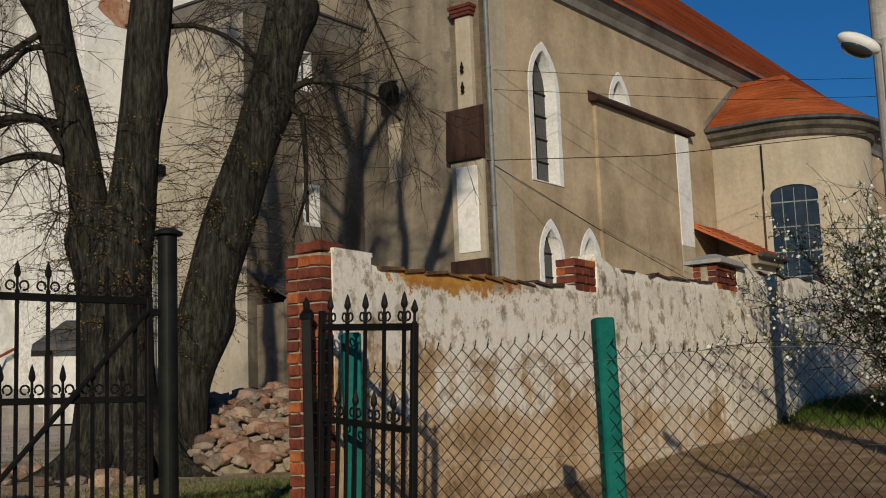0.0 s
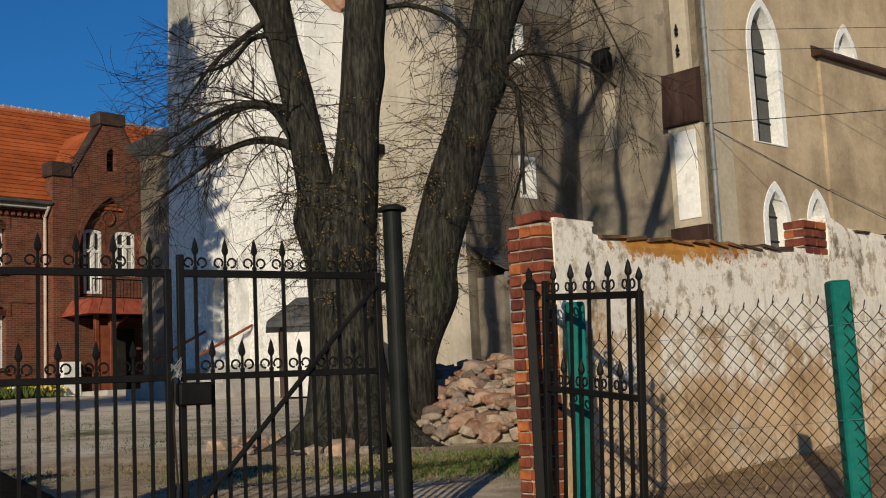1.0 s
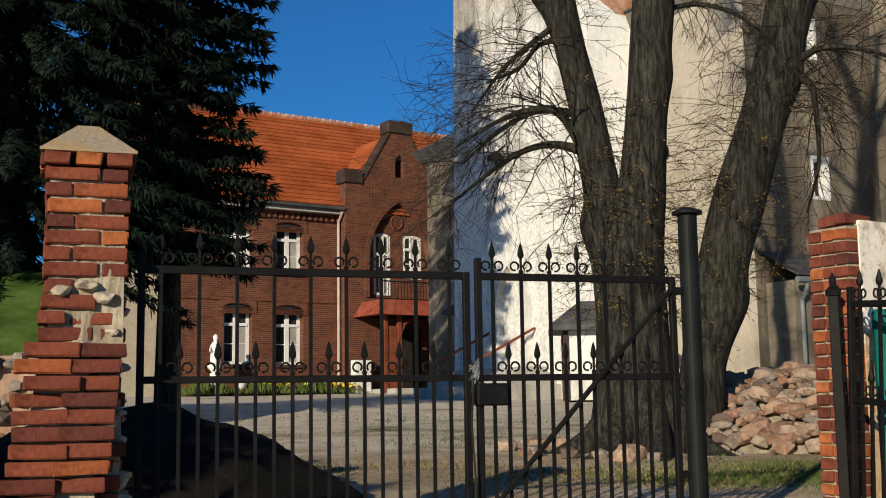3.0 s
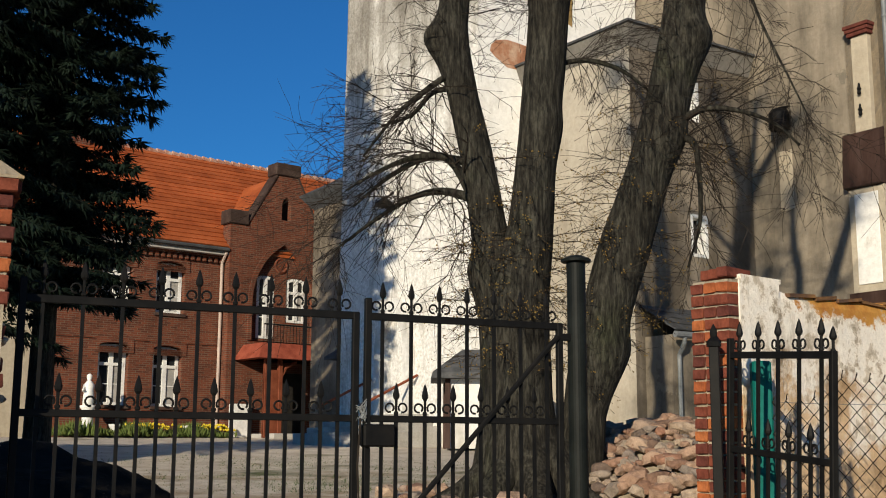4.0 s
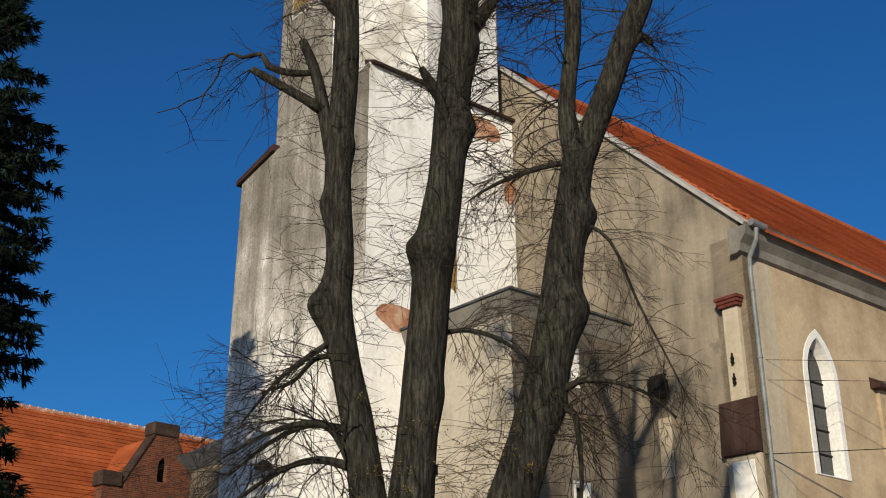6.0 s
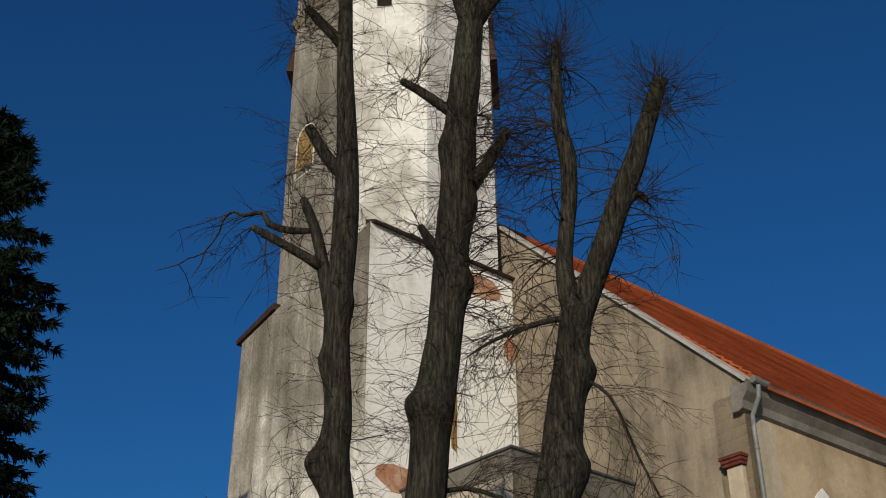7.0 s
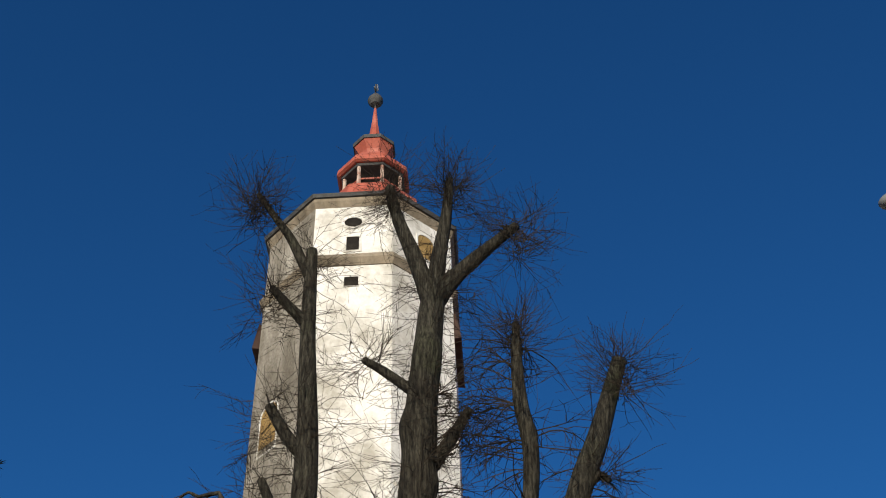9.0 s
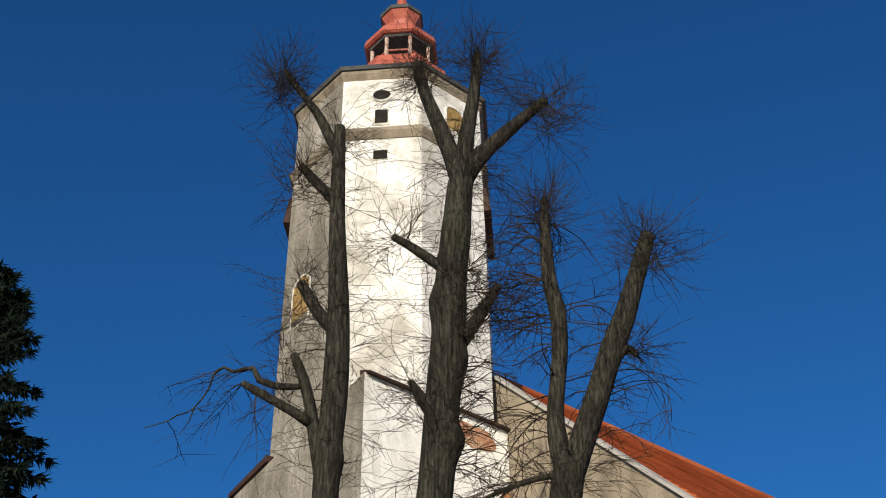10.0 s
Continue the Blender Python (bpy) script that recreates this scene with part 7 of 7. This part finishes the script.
def kiosk():
    k = thing("notice_shelter", pose(-7.95, 26.45, 1.62, 0, 0, 20), "small white shelter with dark hipped roof before the tower", "shelter")
    part("body", box(bmesh.new(), -0.85, 0.85, -0.75, 0.75, 0, 1.6), WHITEWASH, k)
    for x, y in ((-0.85, -0.75), (0.85, -0.75), (-0.85, 0.75)):
        part("corner_post", box(bmesh.new(), x - 0.06, x + 0.06, y - 0.06, y + 0.06, 0, 1.62), TIMBER, k)
    bm = bmesh.new()
    hull(bm, [(-1.2, -1.1, 1.55), (1.2, -1.1, 1.55), (1.2, 1.1, 1.55), (-1.2, 1.1, 1.55)], [(-1.2, -1.1, 1.68), (1.2, -1.1, 1.68), (1.2, 1.1, 1.68), (-1.2, 1.1, 1.68)])
    hull(bm, [(-1.2, -1.1, 1.68), (1.2, -1.1, 1.68), (1.2, 1.1, 1.68), (-1.2, 1.1, 1.68)], [(-0.5, -0.3, 2.25), (0.5, -0.3, 2.25), (0.5, 0.3, 2.25), (-0.5, 0.3, 2.25)])
    part("roof", bm, SLATE, k)


kiosk()


def street_lamp(x, y, pole, turn, label):
    l = thing("street_lamp", pose(x, y, ground_z(x, y) - 0.05, 0, 0, turn), label, "street lamp", "street lamps")
    part("pole", tube(bmesh.new(), [(0, 0, 0), (0, 0, pole)], [0.12, 0.105], 20), CONCRETE, l)
    part("arm", tube(bmesh.new(), [(0, 0, pole - 0.1), (-0.21, 0, pole), (-0.42, 0, pole + 0.02)], 0.04, 8), ZINC, l)
    bm = bmesh.new()
    bmesh.ops.create_icosphere(bm, subdivisions=3, radius=1.0, matrix=Matrix.Translation((-0.62, 0, pole + 0.03)) @ Matrix.Diagonal((0.24, 0.15, 0.1, 1)))
    part("head", bm, ZINC, l, "grey lamp head", smooth=True)
    return l


street_lamp(4.16, 10.62, 10.55, -8, "tall pale concrete street lamp")


def low_lamp(x, y, h):
    """A slim post whose lamp leans out on a short side arm."""
    l = thing("street_lamp", pose(x, y, ground_z(x, y) - 0.05), "slim lamp post with a white lamp head", "street lamp", "street lamps")
    part("pole", tube(bmesh.new(), [(0, 0, 0), (0, 0, h)], [0.036, 0.028], 14), CONCRETE, l)
    part("arm", tube(bmesh.new(), [(0, 0, h - 0.05), (-0.03, 0, h - 0.02), (-0.07, 0, h - 0.01)], 0.018, 8), ZINC, l)
    head = Matrix.Translation((-0.135, 0, h - 0.02)) @ Matrix.Rotation(radians(24), 4, "Y")
    bm = bmesh.new()
    bmesh.ops.create_icosphere(bm, subdivisions=3, radius=1.0, matrix=head @ Matrix.Diagonal((0.11, 0.07, 0.042, 1)))
    part("head", bm, WHITE, l, "white lamp head", smooth=True)
    bm = bmesh.new()
    bmesh.ops.create_icosphere(bm, subdivisions=3, radius=1.0, matrix=head @ Matrix.Translation((0, 0, -0.03)) @ Matrix.Diagonal((0.08, 0.055, 0.035, 1)))
    part("lens", bm, GLASS, l, "dark glass lens", smooth=True)


low_lamp(2.20, 5.58, 2.70)


def wires():
    for name, pts, r in (("overhead_wire", [CHURCH @ Vector((-0.1, 0.4, 9.85)), CHURCH @ Vector((6, -4, 9.9)), CHURCH @ Vector((26, -22, 11))], 0.007),
                         ("overhead_wire", [CHURCH @ Vector((-0.1, 0.4, 9.35)), CHURCH @ Vector((6, -4, 9.4)), CHURCH @ Vector((26, -22, 10.4))], 0.007),
                         ("overhead_wire", [CHURCH @ Vector((0.0, -0.05, 7.5)), CHURCH @ Vector((3, -3, 7.6)), CHURCH @ Vector((14, -13, 9.2))], 0.011),
                         ("stay_wire", [CHURCH @ Vector((0.0, -0.05, 7.5)), CHURCH @ Vector((2.5, -1.6, 5.9)), CHURCH @ Vector((5, -3.2, 4.4))], 0.008)):
        w = thing(name, Matrix.Identity(4), "thin dark cable strung from the church wall", "cable", "cables")
        part("cable", tube(bmesh.new(), pts, r, 5), IRON, w)


wires()

flood = thing("floodlight", CHURCH @ pose(-4.32, 6.9, 0), "black floodlight on a thin mast at the annex", "floodlight")
part("mast", tube(bmesh.new(), [(0, 0, 1.2), (0, 0, 11.2)], 0.035, 8), ZINC, flood)
part("head", box(bmesh.new(), -0.35, 0.1, -0.35, -0.05, 7.55, 7.8, 0.02), IRON, flood)
